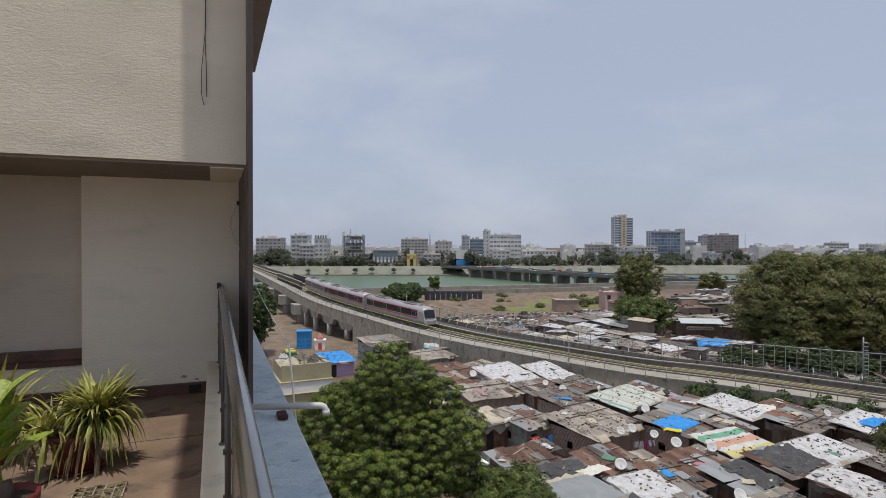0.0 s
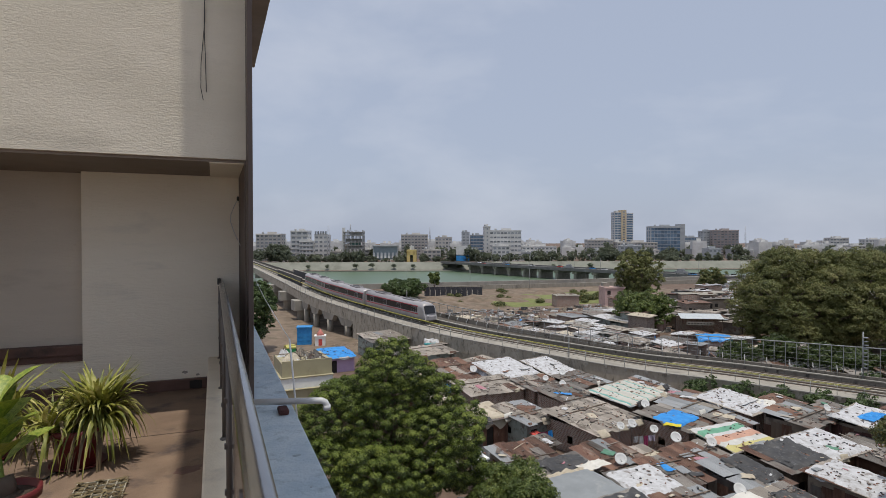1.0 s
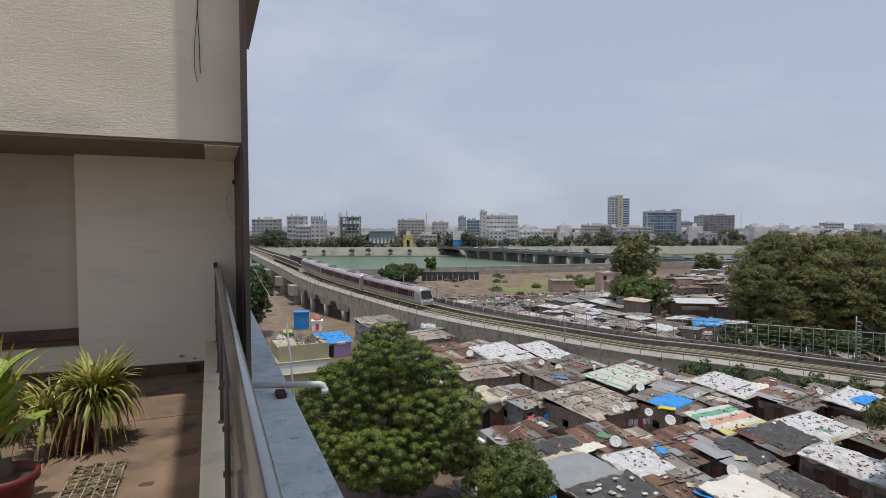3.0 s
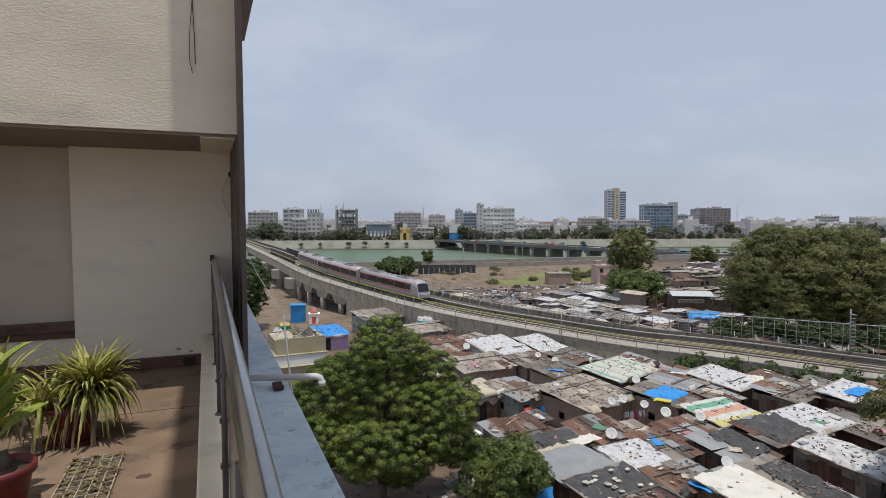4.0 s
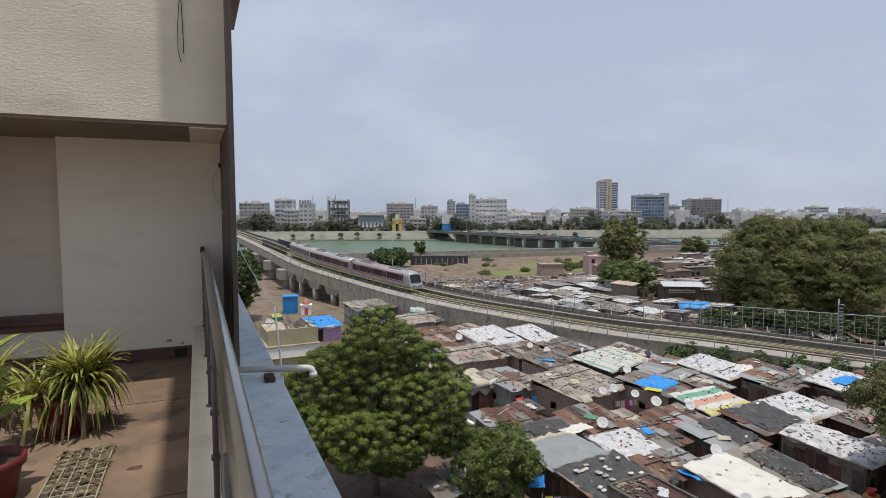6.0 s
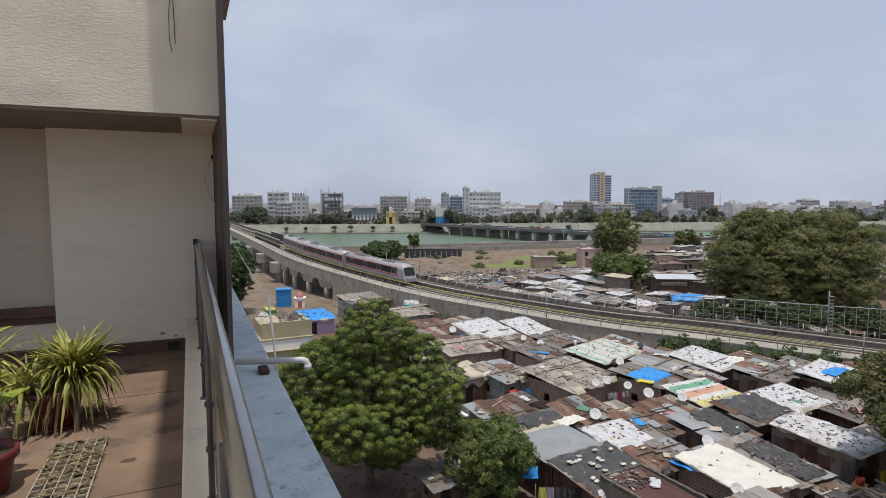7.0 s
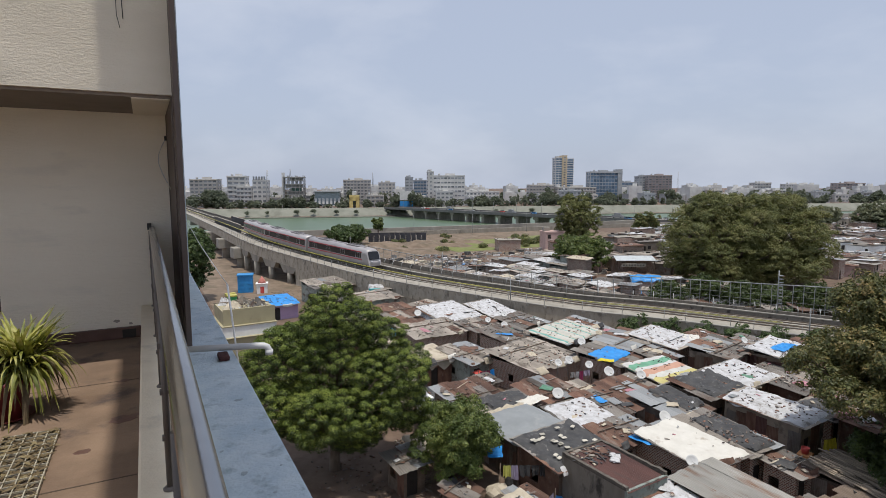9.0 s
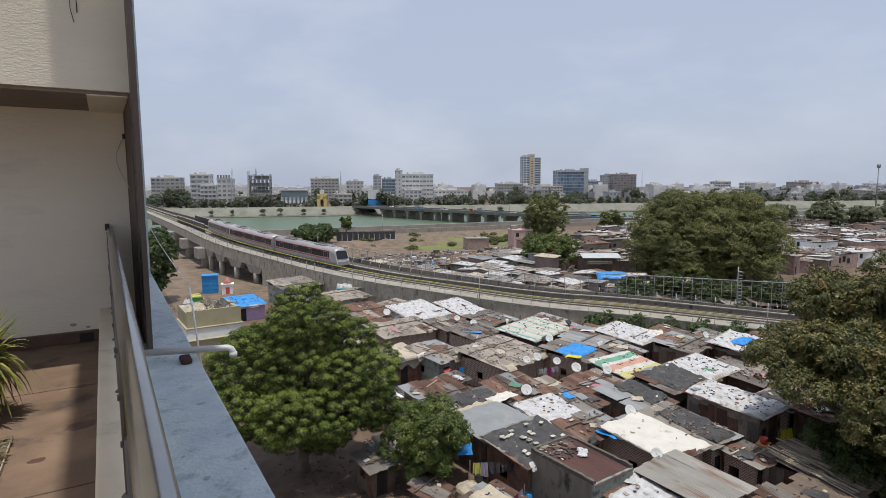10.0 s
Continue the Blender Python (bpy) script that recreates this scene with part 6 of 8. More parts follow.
def scraps(w, d, count, seed, material, big=1.0):
    """Flat odds and ends lying on a roof: boards, rags, bits of sheet."""
    g = random.Random(seed)
    verts, faces = [], []
    for i in range(count):
        cx, cy, a = g.uniform(-0.45, 0.45) * w, g.uniform(-0.45, 0.45) * d, g.uniform(-0.4, 0.4) + g.choice((0, 1.57))
        if g.random() < 0.14 * big:
            lx, ly = g.uniform(0.25, 0.6), g.uniform(0.12, 0.30)
        elif g.random() < 0.2 * big:
            lx, ly = g.uniform(0.4, 0.9), g.uniform(0.02, 0.05)
        else:
            lx, ly = g.uniform(0.05, 0.22), g.uniform(0.04, 0.13)
        a = g.uniform(0, 3.1) if g.random() < 0.3 else a
        o, tz = len(verts), g.uniform(-0.03, 0.05)
        for sz in (0, 0.03):
            for sx, sy in ((-1, -1), (1, -1), (1, 1), (-1, 1)):
                px, py = sx * lx * g.uniform(0.8, 1.1), sy * ly * g.uniform(0.7, 1.2)
                verts.append((cx + px * math.cos(a) - py * math.sin(a), cy + px * math.sin(a) + py * math.cos(a), 0.03 + sz + tz * sx * min(1, lx * 3) + 0.02 * g.random()))
        faces += [tuple(o + k for k in q) for q in ((4, 5, 6, 7), (0, 1, 5, 4), (1, 2, 6, 5), (2, 3, 7, 6), (3, 0, 4, 7))]
    return assorted("roof_scrap", verts, faces, material, seed)


def wall_panel(w, h, opening, thick=0.16):
    """A wall along x from 0 to w; opening: (x0, x1, z0, z1) cut through it, or None."""
    bm = bmesh.new()
    if not opening:
        return box(bm, 0, w, 0, thick, -0.3, h)
    a, b, c, d = opening
    box(bm, 0, a, 0, thick, -0.3, h)
    box(bm, b, w, 0, thick, -0.3, h)
    box(bm, a, b, 0, thick, d, h)
    if c > 0:
        box(bm, a, b, 0, thick, -0.3, c)
    return bm


LABELS = {"rust": "rusted corrugated roof", "tin": "weathered tin roof", "tin_clean": "grey galvanised roof", "asbestos": "pale cement sheet roof", "planks": "planked roof", "zinc": "pale zinc sheet roof", "tarp_cream": "cream canvas roof", "felt": "smooth grey roofing felt roof",
          "tarp_white": "white tarpaulin roof", "tarp_blue": "blue tarpaulin roof", "tarp_black": "black tarpaulin roof", "tarp_sack": "sackcloth covered roof", "tarp_teal": "teal tarpaulin roof", "tarp_print": "printed banner sheet roof", "tarp_stripe": "cream and teal striped sheet roof"}
WALLS = {"brick": "bare brick walls", "mud": "mud plastered walls", "sage": "faded green walls", "rust": "rusted sheet walls", "tin": "tin sheet walls", "planks": "plank walls", "brick_pale": "pale brick walls", "pink": "pink walls", "lilac": "lilac walls", "buff": "buff walls"}
BUILT = []
SCRAPS = (("tarp_sack", "board", "tin", "tarp_black", "stone"), ("asbestos", "board", "tarp_white", "stone", "tin"), ("tarp_sack", "tarp_black", "tarp_white", "stone", "asbestos"), ("tin_clean", "stone", "asbestos", "pink_plastic", "board"), ("tarp_white", "asbestos", "green_plastic", "rust", "tarp_black", "tin"))


def shack(x, y, w, d, rz, h=2.9, roof="tin", wall="brick", fall=0.10, cross=0.0, stones=30, cover=None, seed=0, over=0.25, mixed=0.35, simple=False, lie=(1, 1, 0, 0), hang=0.35):
    """A one-room dwelling: four walls, door and window, a lean-to roof of overlapping sheets, and what holds it down."""
    g = random.Random(seed or int(x * 91 + y * 37))
    BUILT.append((x, y, max(w, d) / 2, h))
    label = f"shack with {WALLS[wall]} under a {LABELS[cover or roof]}"
    s = thing("shack", label, "shack", pose(x, y, 0, 0, 0, rz), "shacks of the settlement")
    wl, dl = w - 0.3, d - 0.3
    lintel = min(1.85, h - fall * dl / 2 - 0.25)
    front = part("wall", wall_panel(wl, h - fall * dl / 2 - 0.05, (wl * 0.15, wl * 0.15 + 0.85, 0, lintel)), M[wall], s)
    front.matrix_basis = pose(-wl / 2, -dl / 2, 0)
    # black panel in place of the unlit room
    part("doorway", boxed(wl * 0.15, wl * 0.15 + 0.85, 0.12, 0.15, -0.05, lintel), M["dark"], front)
    side = part("wall", wall_panel(dl - 0.2, h - 0.05 - fall * dl * 0.5, (dl * 0.45, dl * 0.45 + 0.7, 0.9, 1.6) if not simple and h > 2.1 else None), M[wall], s)
    side.matrix_basis = pose(-wl / 2 + 0.16, -dl / 2 + 0.165, 0, 0, 0, 90)
    other = part("wall", wall_panel(dl - 0.2, h - 0.05 - fall * dl * 0.5, None), M[wall], s)
    other.matrix_basis = pose(wl / 2, -dl / 2 + 0.165, 0, 0, 0, 90)
    back = part("wall", wall_panel(wl, h + fall * dl / 2 - 0.05, None), M[wall], s)
    back.matrix_basis = pose(-wl / 2, dl / 2 - 0.03, 0)
    if not simple and wall in ("rust", "tin", "planks", "mud"):
        top = h - fall * dl / 2 - 0.1
        for run, place in ((wl, lambda q: pose(-wl / 2 + q, -dl / 2 - 0.03, 0, 90, 0, 0)), (dl, lambda q: pose(-wl / 2 - 0.03, -dl / 2 + q, 0, 90, 0, -90))):
            q = 0.0
            while q < run - 0.5:
                pw = g.uniform(0.6, 1.0)
                if g.random() < 0.72 and not (run == wl and q < wl * 0.15 + 0.85 and q + pw > wl * 0.15):
                    ph = top * g.uniform(0.7, 1.0)
                    share("wall_sheet", SHEETS[g.choice(("rust", "rust", "maroon", "planks", "tin", "rust"))], place(q + pw / 2) @ pose(0, ph / 2, 0.0, 0, 0, g.uniform(-1.5, 1.5)) @ Matrix.Diagonal((pw, ph, 1, 1)), s)
                q += pw
    roof_base = Matrix.Translation((0, 0, h + 0.02)) @ pose(0, 0, 0, math.degrees(math.atan(fall)), math.degrees(-math.atan(cross)), 0)
    cols = max(2, round((w + 2 * over) / (1.05 if not simple else 2.0)))
    rows = 1 if mixed == 0 else max(1, round((d + 2 * over) / (3.0 if not simple else 5.0)))
    pool = ["rust", "tin", "asbestos", "tin_clean"]
    sw, sd = (w + 2 * over) / cols, (d + 2 * over) / rows
    for i in range(cols):
        for j in range(rows):
            key = roof if g.random() > mixed else g.choice(pool)
            loose = 0.15 if cover and lie[0] == 1 else 1.0
            m = roof_base @ pose(-(w / 2 + over) + sw * (i + 0.5) + loose * g.uniform(-0.12, 0.12), -(d / 2 + over) + sd * (j + 0.5) + loose * g.uniform(-0.25, 0.25), 0.015 * ((i + j) % 2) + 0.035 * j * loose, loose * g.uniform(-1.0, 1.0), loose * g.uniform(-1.0, 1.0), loose * g.uniform(-2.4, 2.4))
            share("roof_sheet", g.choice(BENT[key]) if key in BENT and mixed > 0.05 and not cover else SHEETS[key], m @ Matrix.Diagonal((sw * 1.12, sd * 1.1, 1, 1)), s)
    if not simple and mixed > 0.05 and not (cover and lie[0] == 1):
        for i in range(g.randint(0, 2)):
            m = roof_base @ pose(g.uniform(-0.3, 0.3) * w, g.uniform(-0.3, 0.3) * d, 0.09 + 0.01 * i, g.uniform(-1, 1), g.uniform(-1, 1), g.uniform(-7, 7))
            share("roof_patch", SHEETS[g.choice(pool)], m @ Matrix.Diagonal((g.uniform(0.5, 1.3), g.uniform(0.6, 2.8), 1, 1)), s)
    if cover:
        tagged(share("tarpaulin", drape("tarpaulin", (w + 0.5) * lie[0], (d + 0.5) * lie[1], M[cover], g.random(), 0.24 if cover == "tarp_black" else 0.10, hang), roof_base @ Matrix.Translation((lie[2], lie[3], 0.12 if lie[0] == 1 else 0.17)), s), LABELS[cover].replace(" roof", ""))
    if stones:
        tagged(share("roof_ballast", weights(w, d, int(stones * (0.6 if cover else 0.9)), g.random(), ("stone", "stone", "brick_bit", "tarp_black")), roof_base @ Matrix.Translation((0, 0, 0.17 if cover else 0.06)), s), kind="stuff")
    if stones > 5 and not (simple and x > 75):
        tagged(share("roof_scrap", scraps(w, d, 5 + stones // 9 if not cover else 3, g.random(), g.choice(SCRAPS), 1.0 if not cover else 0.3), roof_base @ Matrix.Translation((0, 0, 0.16 if cover else 0.07)), s), kind="stuff")
    if not simple and mixed > 0.05:
        at = -w / 2
        while at < w / 2 - 0.5:
            run = g.uniform(0.5, 1.5)
            if g.random() < 0.4:
                eave = drape("eave_cloth", run, g.uniform(0.35, 0.8), M[g.choice(("tarp_sack", "tarp_white", "tarp_black", "tarp_sack", "tarp_cream", "rust"))], g.random(), 0.10, 0.10, 6)
                share("eave_cloth", eave, roof_base @ pose(at + run / 2, -d / 2 - over - 0.02, 0.02, g.uniform(35, 75), 0, g.uniform(-6, 6)), s)
            at += run
    if not simple and not cover and mixed > 0:
        part("batten", boxed(-w / 2 - 0.2, w / 2 + 0.2, -0.04, 0.04, 0.05, 0.12), M["planks"], s).matrix_basis = roof_base @ Matrix.Translation((0, g.uniform(-0.35, 0.35) * d, 0.04))
    return s


# rows beside the metro wall
shack(35.3, 65.6, 6.6, 6.5, 12, 3.3, "tin", "mud", cover="tarp_white", stones=30, fall=0.16, hang=1.9)
shack(41.6, 65.0, 4.6, 5.4, 16, 3.2, "asbestos", "planks", cover="tarp_white", stones=50, fall=0.2)
shack(29.7, 68.2, 4.8, 9.6, 6, 3.0, "rust", "brick", stones=40)
shack(29.9, 59.8, 7.2, 4.8, 6, 3.0, "asbestos", "brick", stones=70)
shack(36.2, 72.6, 4.6, 5.4, 25, 2.6, "asbestos", "tin", stones=60)
shack(25.3, 51.2, 3.3, 3.7, 8, 2.8, "tin", "rust", cover="tarp_sack", stones=4, hang=1.3)
shack(28.9, 49.7, 4.0, 5.0, 12, 2.8, "asbestos", "sage", stones=36)
shack(34.3, 45.5, 7.2, 6.2, 15, 3.0, "asbestos", "brick", stones=120, mixed=0.12)
shack(36.5, 53.0, 4.8, 5.4, 10, 3.0, "tin", "brick", stones=60)
shack(42.5, 50.4, 7.6, 5.0, 18, 3.2, "asbestos", "planks", cover="tarp_stripe", stones=80)
shack(46.4, 45.0, 7.2, 4.4, 18, 3.2, "tin_clean", "rust", stones=8, mixed=0.1, fall=0.05)
shack(40.7, 41.7, 4.4, 5.0, 18, 3.1, "tin", "brick", cover="tarp_blue", stones=20, lie=(0.85, 0.5, -0.2, -0.2))
shack(45.4, 39.6, 3.2, 3.0, 8, 3.0, "tin", "brick", stones=14)
shack(41.8, 36.0, 5.3, 4.2, 3, 3.0, "asbestos", "planks", cover="tarp_print", stones=40, seed=501)
shack(50.5, 43.4, 5.4, 5.6, 14, 3.2, "asbestos", "brick", cover="tarp_white", stones=120)
shack(52.6, 37.6, 6.0, 4.4, 12, 3.2, "tin", "mud", stones=60)
shack(57.5, 34.4, 6.4, 4.2, 14, 3.2, "asbestos", "mud", cover="tarp_white", stones=50)
shack(47.2, 31.8, 4.8, 4.0, 6, 3.0, "asbestos", "mud", cover="tarp_white", stones=70)
shack(42.1, 31.2, 5.2, 4.2, 2, 3.0, "tin", "planks", stones=30, cover="tarp_black", lie=(0.8, 0.85, 0.2, 0.1))
shack(36.3, 34.6, 4.4, 3.4, 4, 2.7, "rust", "tin", stones=10)
shack(36.4, 30.4, 3.9, 4.4, 4, 2.8, "tin_clean", "tin", stones=24, cover="tarp_black", lie=(0.5, 0.8, 0.9, 0.2))
shack(41.9, 25.4, 3.8, 5.8, 6, 3.1, "asbestos", "mud", cover="tarp_white", stones=90, fall=0.05)
# middle rows
shack(29.6, 37.6, 4.2, 3.6, 4, 2.7, "rust", "mud", stones=12, mixed=0.2)
shack(23.3, 40.2, 4.6, 3.4, 5, 2.7, "rust", "mud", stones=18)
shack(24.6, 36.4, 4.6, 2.7, 3, 2.8, "tin", "mud", cover="tarp_black", stones=16, lie=(0.75, 0.8, 0.3, -0.1))
shack(23.4, 32.4, 4.8, 4.2, 6, 2.9, "tin_clean", "planks", stones=0, mixed=0.0, fall=0.04, cover="felt")
shack(28.4, 31.6, 3.8, 4.0, 2, 2.8, "tin", "brick", cover="tarp_white", stones=26)
shack(31.9, 33.0, 3.2, 4.0, 2, 2.7, "rust", "brick", stones=22)
shack(33.4, 37.6, 3.0, 2.6, 6, 1.9, "asbestos", "mud", stones=30)
shack(23.8, 28.2, 5.0, 4.0, 6, 2.9, "tin", "rust", cover="tarp_black", stones=0)
shack(29.3, 28.3, 3.9, 2.6, 4, 2.7, "rust", "brick", stones=34)
shack(31.1, 24.4, 3.9, 5.4, 4, 3.0, "tin", "brick", cover="tarp_cream", stones=6, fall=0.06)
shack(34.9, 24.2, 3.1, 5.2, 2, 3.0, "asbestos", "brick", stones=190, fall=0.08, cover="tarp_black", lie=(0.7, 0.85, 0.2, -0.1))
shack(28.2, 19.3, 3.7, 4.2, 2, 3.1, "zinc", "mud", stones=0, mixed=0.0, fall=0.04)
shack(24.8, 19.6, 2.9, 2.6, 4, 2.6, "rust", "sage", cover="tarp_white", stones=10)
shack(18.7, 25.3, 2.6, 2.2, 14, 1.7, "planks", "planks", stones=10, cover="tarp_sack", lie=(0.6, 0.7, -0.3, 0.2))
shack(35.4, 20.2, 2.4, 2.2, 2, 2.4, "tin", "brick", stones=20)
board_shack = shack(38.0, 17.0, 3.8, 4.8, 2, 2.2, "planks", "planks", stones=30, mixed=0.0)
board_g = random.Random(33)
board = mesh_of("plank", boxed(-1.2, 1.2, -0.09, 0.09, 0, 0.035), M["board"])
for i in range(60):
    bx, by = -1.9 + 3.8 * (i % 20) / 19 + board_g.uniform(-0.08, 0.08), (-1.5, 0.1, 1.6)[i // 20] + board_g.uniform(-0.4, 0.4)
    share("plank", board, pose(bx, by, 2.34 + 0.03 * (i % 3) + 0.1 * by, board_g.uniform(-4, 4), -5.7 + board_g.uniform(-2, 2), 90 + board_g.gauss(0, 5)) @ Matrix.Diagonal((board_g.uniform(0.6, 1.15), board_g.uniform(0.6, 1.2), 1, 1)), board_shack)
shack(34.0, 15.0, 3.0, 3.2, 2, 2.2, "planks", "brick", stones=20, mixed=0.0)
shack(14.4, 32.8, 1.9, 2.2, 8, 2.2, "tin", "planks", stones=12)
shack(16.6, 43.6, 2.4, 2.6, 8, 2.4, "tin", "mud", stones=16)
shack(19.4, 34.6, 2.2, 2.0, 6, 2.3, "tin", "mud", stones=16)
shack(30.6, 15.0, 3.4, 3.6, 2, 2.4, "rust", "brick", stones=40)
shack(26.0, 14.4, 3.6, 3.6, 2, 2.5, "tin", "brick", stones=40)
shack(27.2, 43.8, 2.4, 1.8, 8, 1.9, "asbestos", "mud", stones=20)
shack(36.0, 58.8, 4.6, 4.0, 10, 3.0, "tin", "brick", stones=50)
shack(41.8, 58.4, 4.8, 4.4, 16, 3.0, "tin", "mud", stones=60)
shack(47.6, 53.6, 4.0, 3.6, 18, 2.9, "rust", "brick", stones=30)
shack(22.4, 70.0, 3.4, 4.0, 5, 3.0, "asbestos", "brick", stones=40)
shack(23.0, 63.0, 3.4, 4.0, 5, 2.9, "tin", "mud", stones=40)
shack(22.4, 57.6, 2.8, 3.4, 5, 2.7, "tin", "mud", cover="tarp_sack", stones=20)
shack(30.0, 80.5, 7.4, 4.6, 12, 3.4, "asbestos", "sage", stones=20, mixed=0.1)

# low lean-tos in the lane beside the neem
for lx, ly, lw, ld, lr, lh, key, cov in ((18.4, 44.4, 2.6, 2.2, 20, 1.7, "rust", None), (20.3, 47.8, 2.4, 2.8, 8, 1.9, "tin", "tarp_sack"), (18.2, 48.6, 2.2, 2.0, -12, 1.5, "asbestos", None), (21.4, 43.2, 2.2, 1.9, 14, 1.6, "rust", "tarp_black"), (19.6, 52.6, 2.6, 2.4, 4, 1.8, "tin", None), (16.4, 28.9, 2.0, 1.8, 24, 1.3, "rust", None), (16.9, 36.2, 1.5, 1.7, -8, 1.2, "tin", "tarp_sack")):
    shack(lx, ly, lw, ld, lr, lh, key, "planks", stones=14, cover=cov, fall=0.18, over=0.15)

# pale slabs that weigh down the black tarpaulin
slab_g = random.Random(5)
for i in range(24):
    sx, sy = (-1.9 + 0.5 * i, -1.45) if i < 7 else (slab_g.uniform(-1.9, 1.9), slab_g.uniform(-1.1, 1.4))
    slab = thing("roof_slab", "pale cement slab lying on a black tarpaulin", "slab", pose(23.8, 28.2, 3.02, 5.7, 0, 6) @ pose(sx, sy + slab_g.uniform(-0.12, 0.12), 0.21, 0, 0, slab_g.uniform(-20, 25)), "slabs on the black tarpaulin")
    part("body", boxed(-0.18, 0.18, -0.12, 0.12, 0, 0.05, bevel=0.012), M["slab"], slab)


def worn(w, d, h, seed):
    """A crumbling parapet along y with an uneven top."""
    verts, faces, n = [], [], 24
    for i in range(n + 1):
        y = -d / 2 + d * i / n
        top = h * (0.85 + 0.35 * noise.noise((y * 2.3, seed, 1)))
        e = w / 2 * (1 + 0.25 * noise.noise((y * 1.7, seed, 4)))
        verts += [(-w / 2, y, 3.5), (-e, y, 3.5 + top), (e, y, 3.5 + top * 0.95), (w / 2, y, 3.5)]
    bm = bmesh.new()
    vs = [bm.verts.new(v) for v in verts]
    for i in range(n):
        for k in range(4):
            bm.faces.new((vs[4 * i + k], vs[4 * i + (k + 1) % 4], vs[4 * i + 4 + (k + 1) % 4], vs[4 * i + 4 + k]))
    bm.faces.new(vs[:4])
    bm.faces.new(vs[-4:][::-1])
    return bm


# the plastered house with a rust-red roof
house = thing("plastered_house", "grey plastered two-room house with a sunken rusty roof", "house", pose(23.8, 23.8, 0, 0, 0, 4))
for nm, m, w in (("front", pose(-1.7, -2.5, 0), 3.4), ("back", pose(-1.7, 2.35, 0), 3.4)):
    part("wall", wall_panel(w, 3.5, (0.5, 1.2, 0.9, 1.9) if nm == "front" else None), M["sage" if nm == "front" else "grimy"], house).matrix_basis = m
for xx in (-1.54, 1.7):
    part("wall", wall_panel(4.68, 3.5, None), M["grimy"], house).matrix_basis = pose(xx, -2.335, 0, 0, 0, 90)
    part("parapet", worn(0.22, 4.9, 0.26, int(xx * 10)), M["soot"], house).matrix_basis = pose(xx - 0.08, 0, 0)
part("parapet", boxed(-1.5, 1.5, 2.3, 2.5, 3.5, 3.72, bevel=0.04), M["soot"], house)
for i in range(4):
    share("roof_sheet", SHEETS["maroon"], pose(-1.2 + 0.8 * i, -0.1, 3.52 + 0.01 * (i % 2), 2) @ Matrix.Diagonal((0.9, 5.0, 1, 1)), house)
part("window_shutter", boxed(0.5, 1.2, 0.02, 0.1, 0.9, 1.9), M["dark"], house).matrix_basis = pose(-1.7, -2.5, 0)
part("door", boxed(1.5, 2.3, -0.03, 0.03, 0, 1.9), M["rust"], house).matrix_basis = pose(-1.7, -2.5, 0)
tagged(share("roof_clutter", weights(2.6, 2.2, 70, 9, ("stone", "tarp_black", "planks", "tarp_sack")), pose(-0.1, 1.3, 3.56), house), kind="stuff")
tagged(share("roof_clutter", scraps(2.6, 2.0, 34, 19, ("tarp_black", "planks", "tarp_black", "asbestos", "rust")), pose(-0.1, 1.4, 3.6), house), kind="stuff")
for i, (rx, ry) in enumerate(((0.35, 0.2), (0.75, 0.55))):
    bm = bmesh.new()
    bmesh.ops.create_icosphere(bm, subdivisions=3, radius=0.3)
    for v in bm.verts:
        v.co *= 1 + 0.6 * noise.noise(v.co * 6 + Vector((i, 3, 0)))
        v.co.z = max(v.co.z * 0.45, -0.02)
    part("rag_bundle", bm, M["tarp_white"], house, "dirty white rag bundle").matrix_basis = pose(rx, ry, 3.6, 0, 0, 40 * i)


def dish(x, y, z, turn, size=0.8):
    d = thing("satellite_dish", "round pale grey satellite dish on a pipe mast", "satellite dish", pose(x, y, z, 0, 0, turn), "satellite dishes on the roofs")
    bm = bmesh.new()
    prof = [(0.02, 0.0), (size * 0.2, 0.012), (size * 0.36, 0.05), (size * 0.5, 0.11), (size * 0.505, 0.095), (size * 0.36, 0.03), (0.02, -0.02)]
    bowl = part("bowl", lathe(bm, prof, 20), M["dish"], d)
    bowl.matrix_basis = pose(0, -0.1, 0.75, 52, 0, 0)
    part("mast", tube(bmesh.new(), [(0, 0, -0.9), (0, 0, 0.75)], 0.025, 6), M["galv"], d)
    part("arm", tube(bmesh.new(), [(0, 0, 0), (0, -size * 0.32, 0.42)], 0.012, 5), M["galv"], bowl)
    part("receiver", boxed(-0.04, 0.04, -size * 0.32 - 0.05, -size * 0.32 + 0.03, 0.36, 0.46, bevel=0.01), M["galv"], bowl)
    return d


for i, (dx, dy, dz) in enumerate(((36.0, 39.4, 2.6), (38.3, 35.3, 2.5), (36.4, 37.3, 2.5), (33.6, 41.0, 2.7), (35.2, 41.4, 2.6), (29.4, 35.8, 2.2), (37.0, 58.7, 2.7), (37.6, 56.0, 2.6), (32.4, 27.6, 2.6), (28.6, 22.2, 2.6), (40.4, 60.2, 2.8), (31.0, 66.4, 2.7), (55.0, 37.0, 3.0), (40.0, 45.0, 2.9))):
    dish(dx, dy, dz, -35 + (i * 37) % 30, 0.72 + 0.1 * (i % 3))

# fill the rest of the settlement in rows, leaving the lane and what stands already
rng = random.Random(41)
kinds = [("tin", None), ("rust", None), ("asbestos", None), ("rust", None), ("tin", "tarp_black"), ("asbestos", None), ("tin", "tarp_sack"), ("rust", None), ("tin", None), ("asbestos", "tarp_white"), ("tin", None), ("rust", None)]


def clear_of(x, y, r, gap=0.7):
    return all((x - a) ** 2 + (y - b) ** 2 > ((r + c) * gap) ** 2 for a, b, c, _ in BUILT)


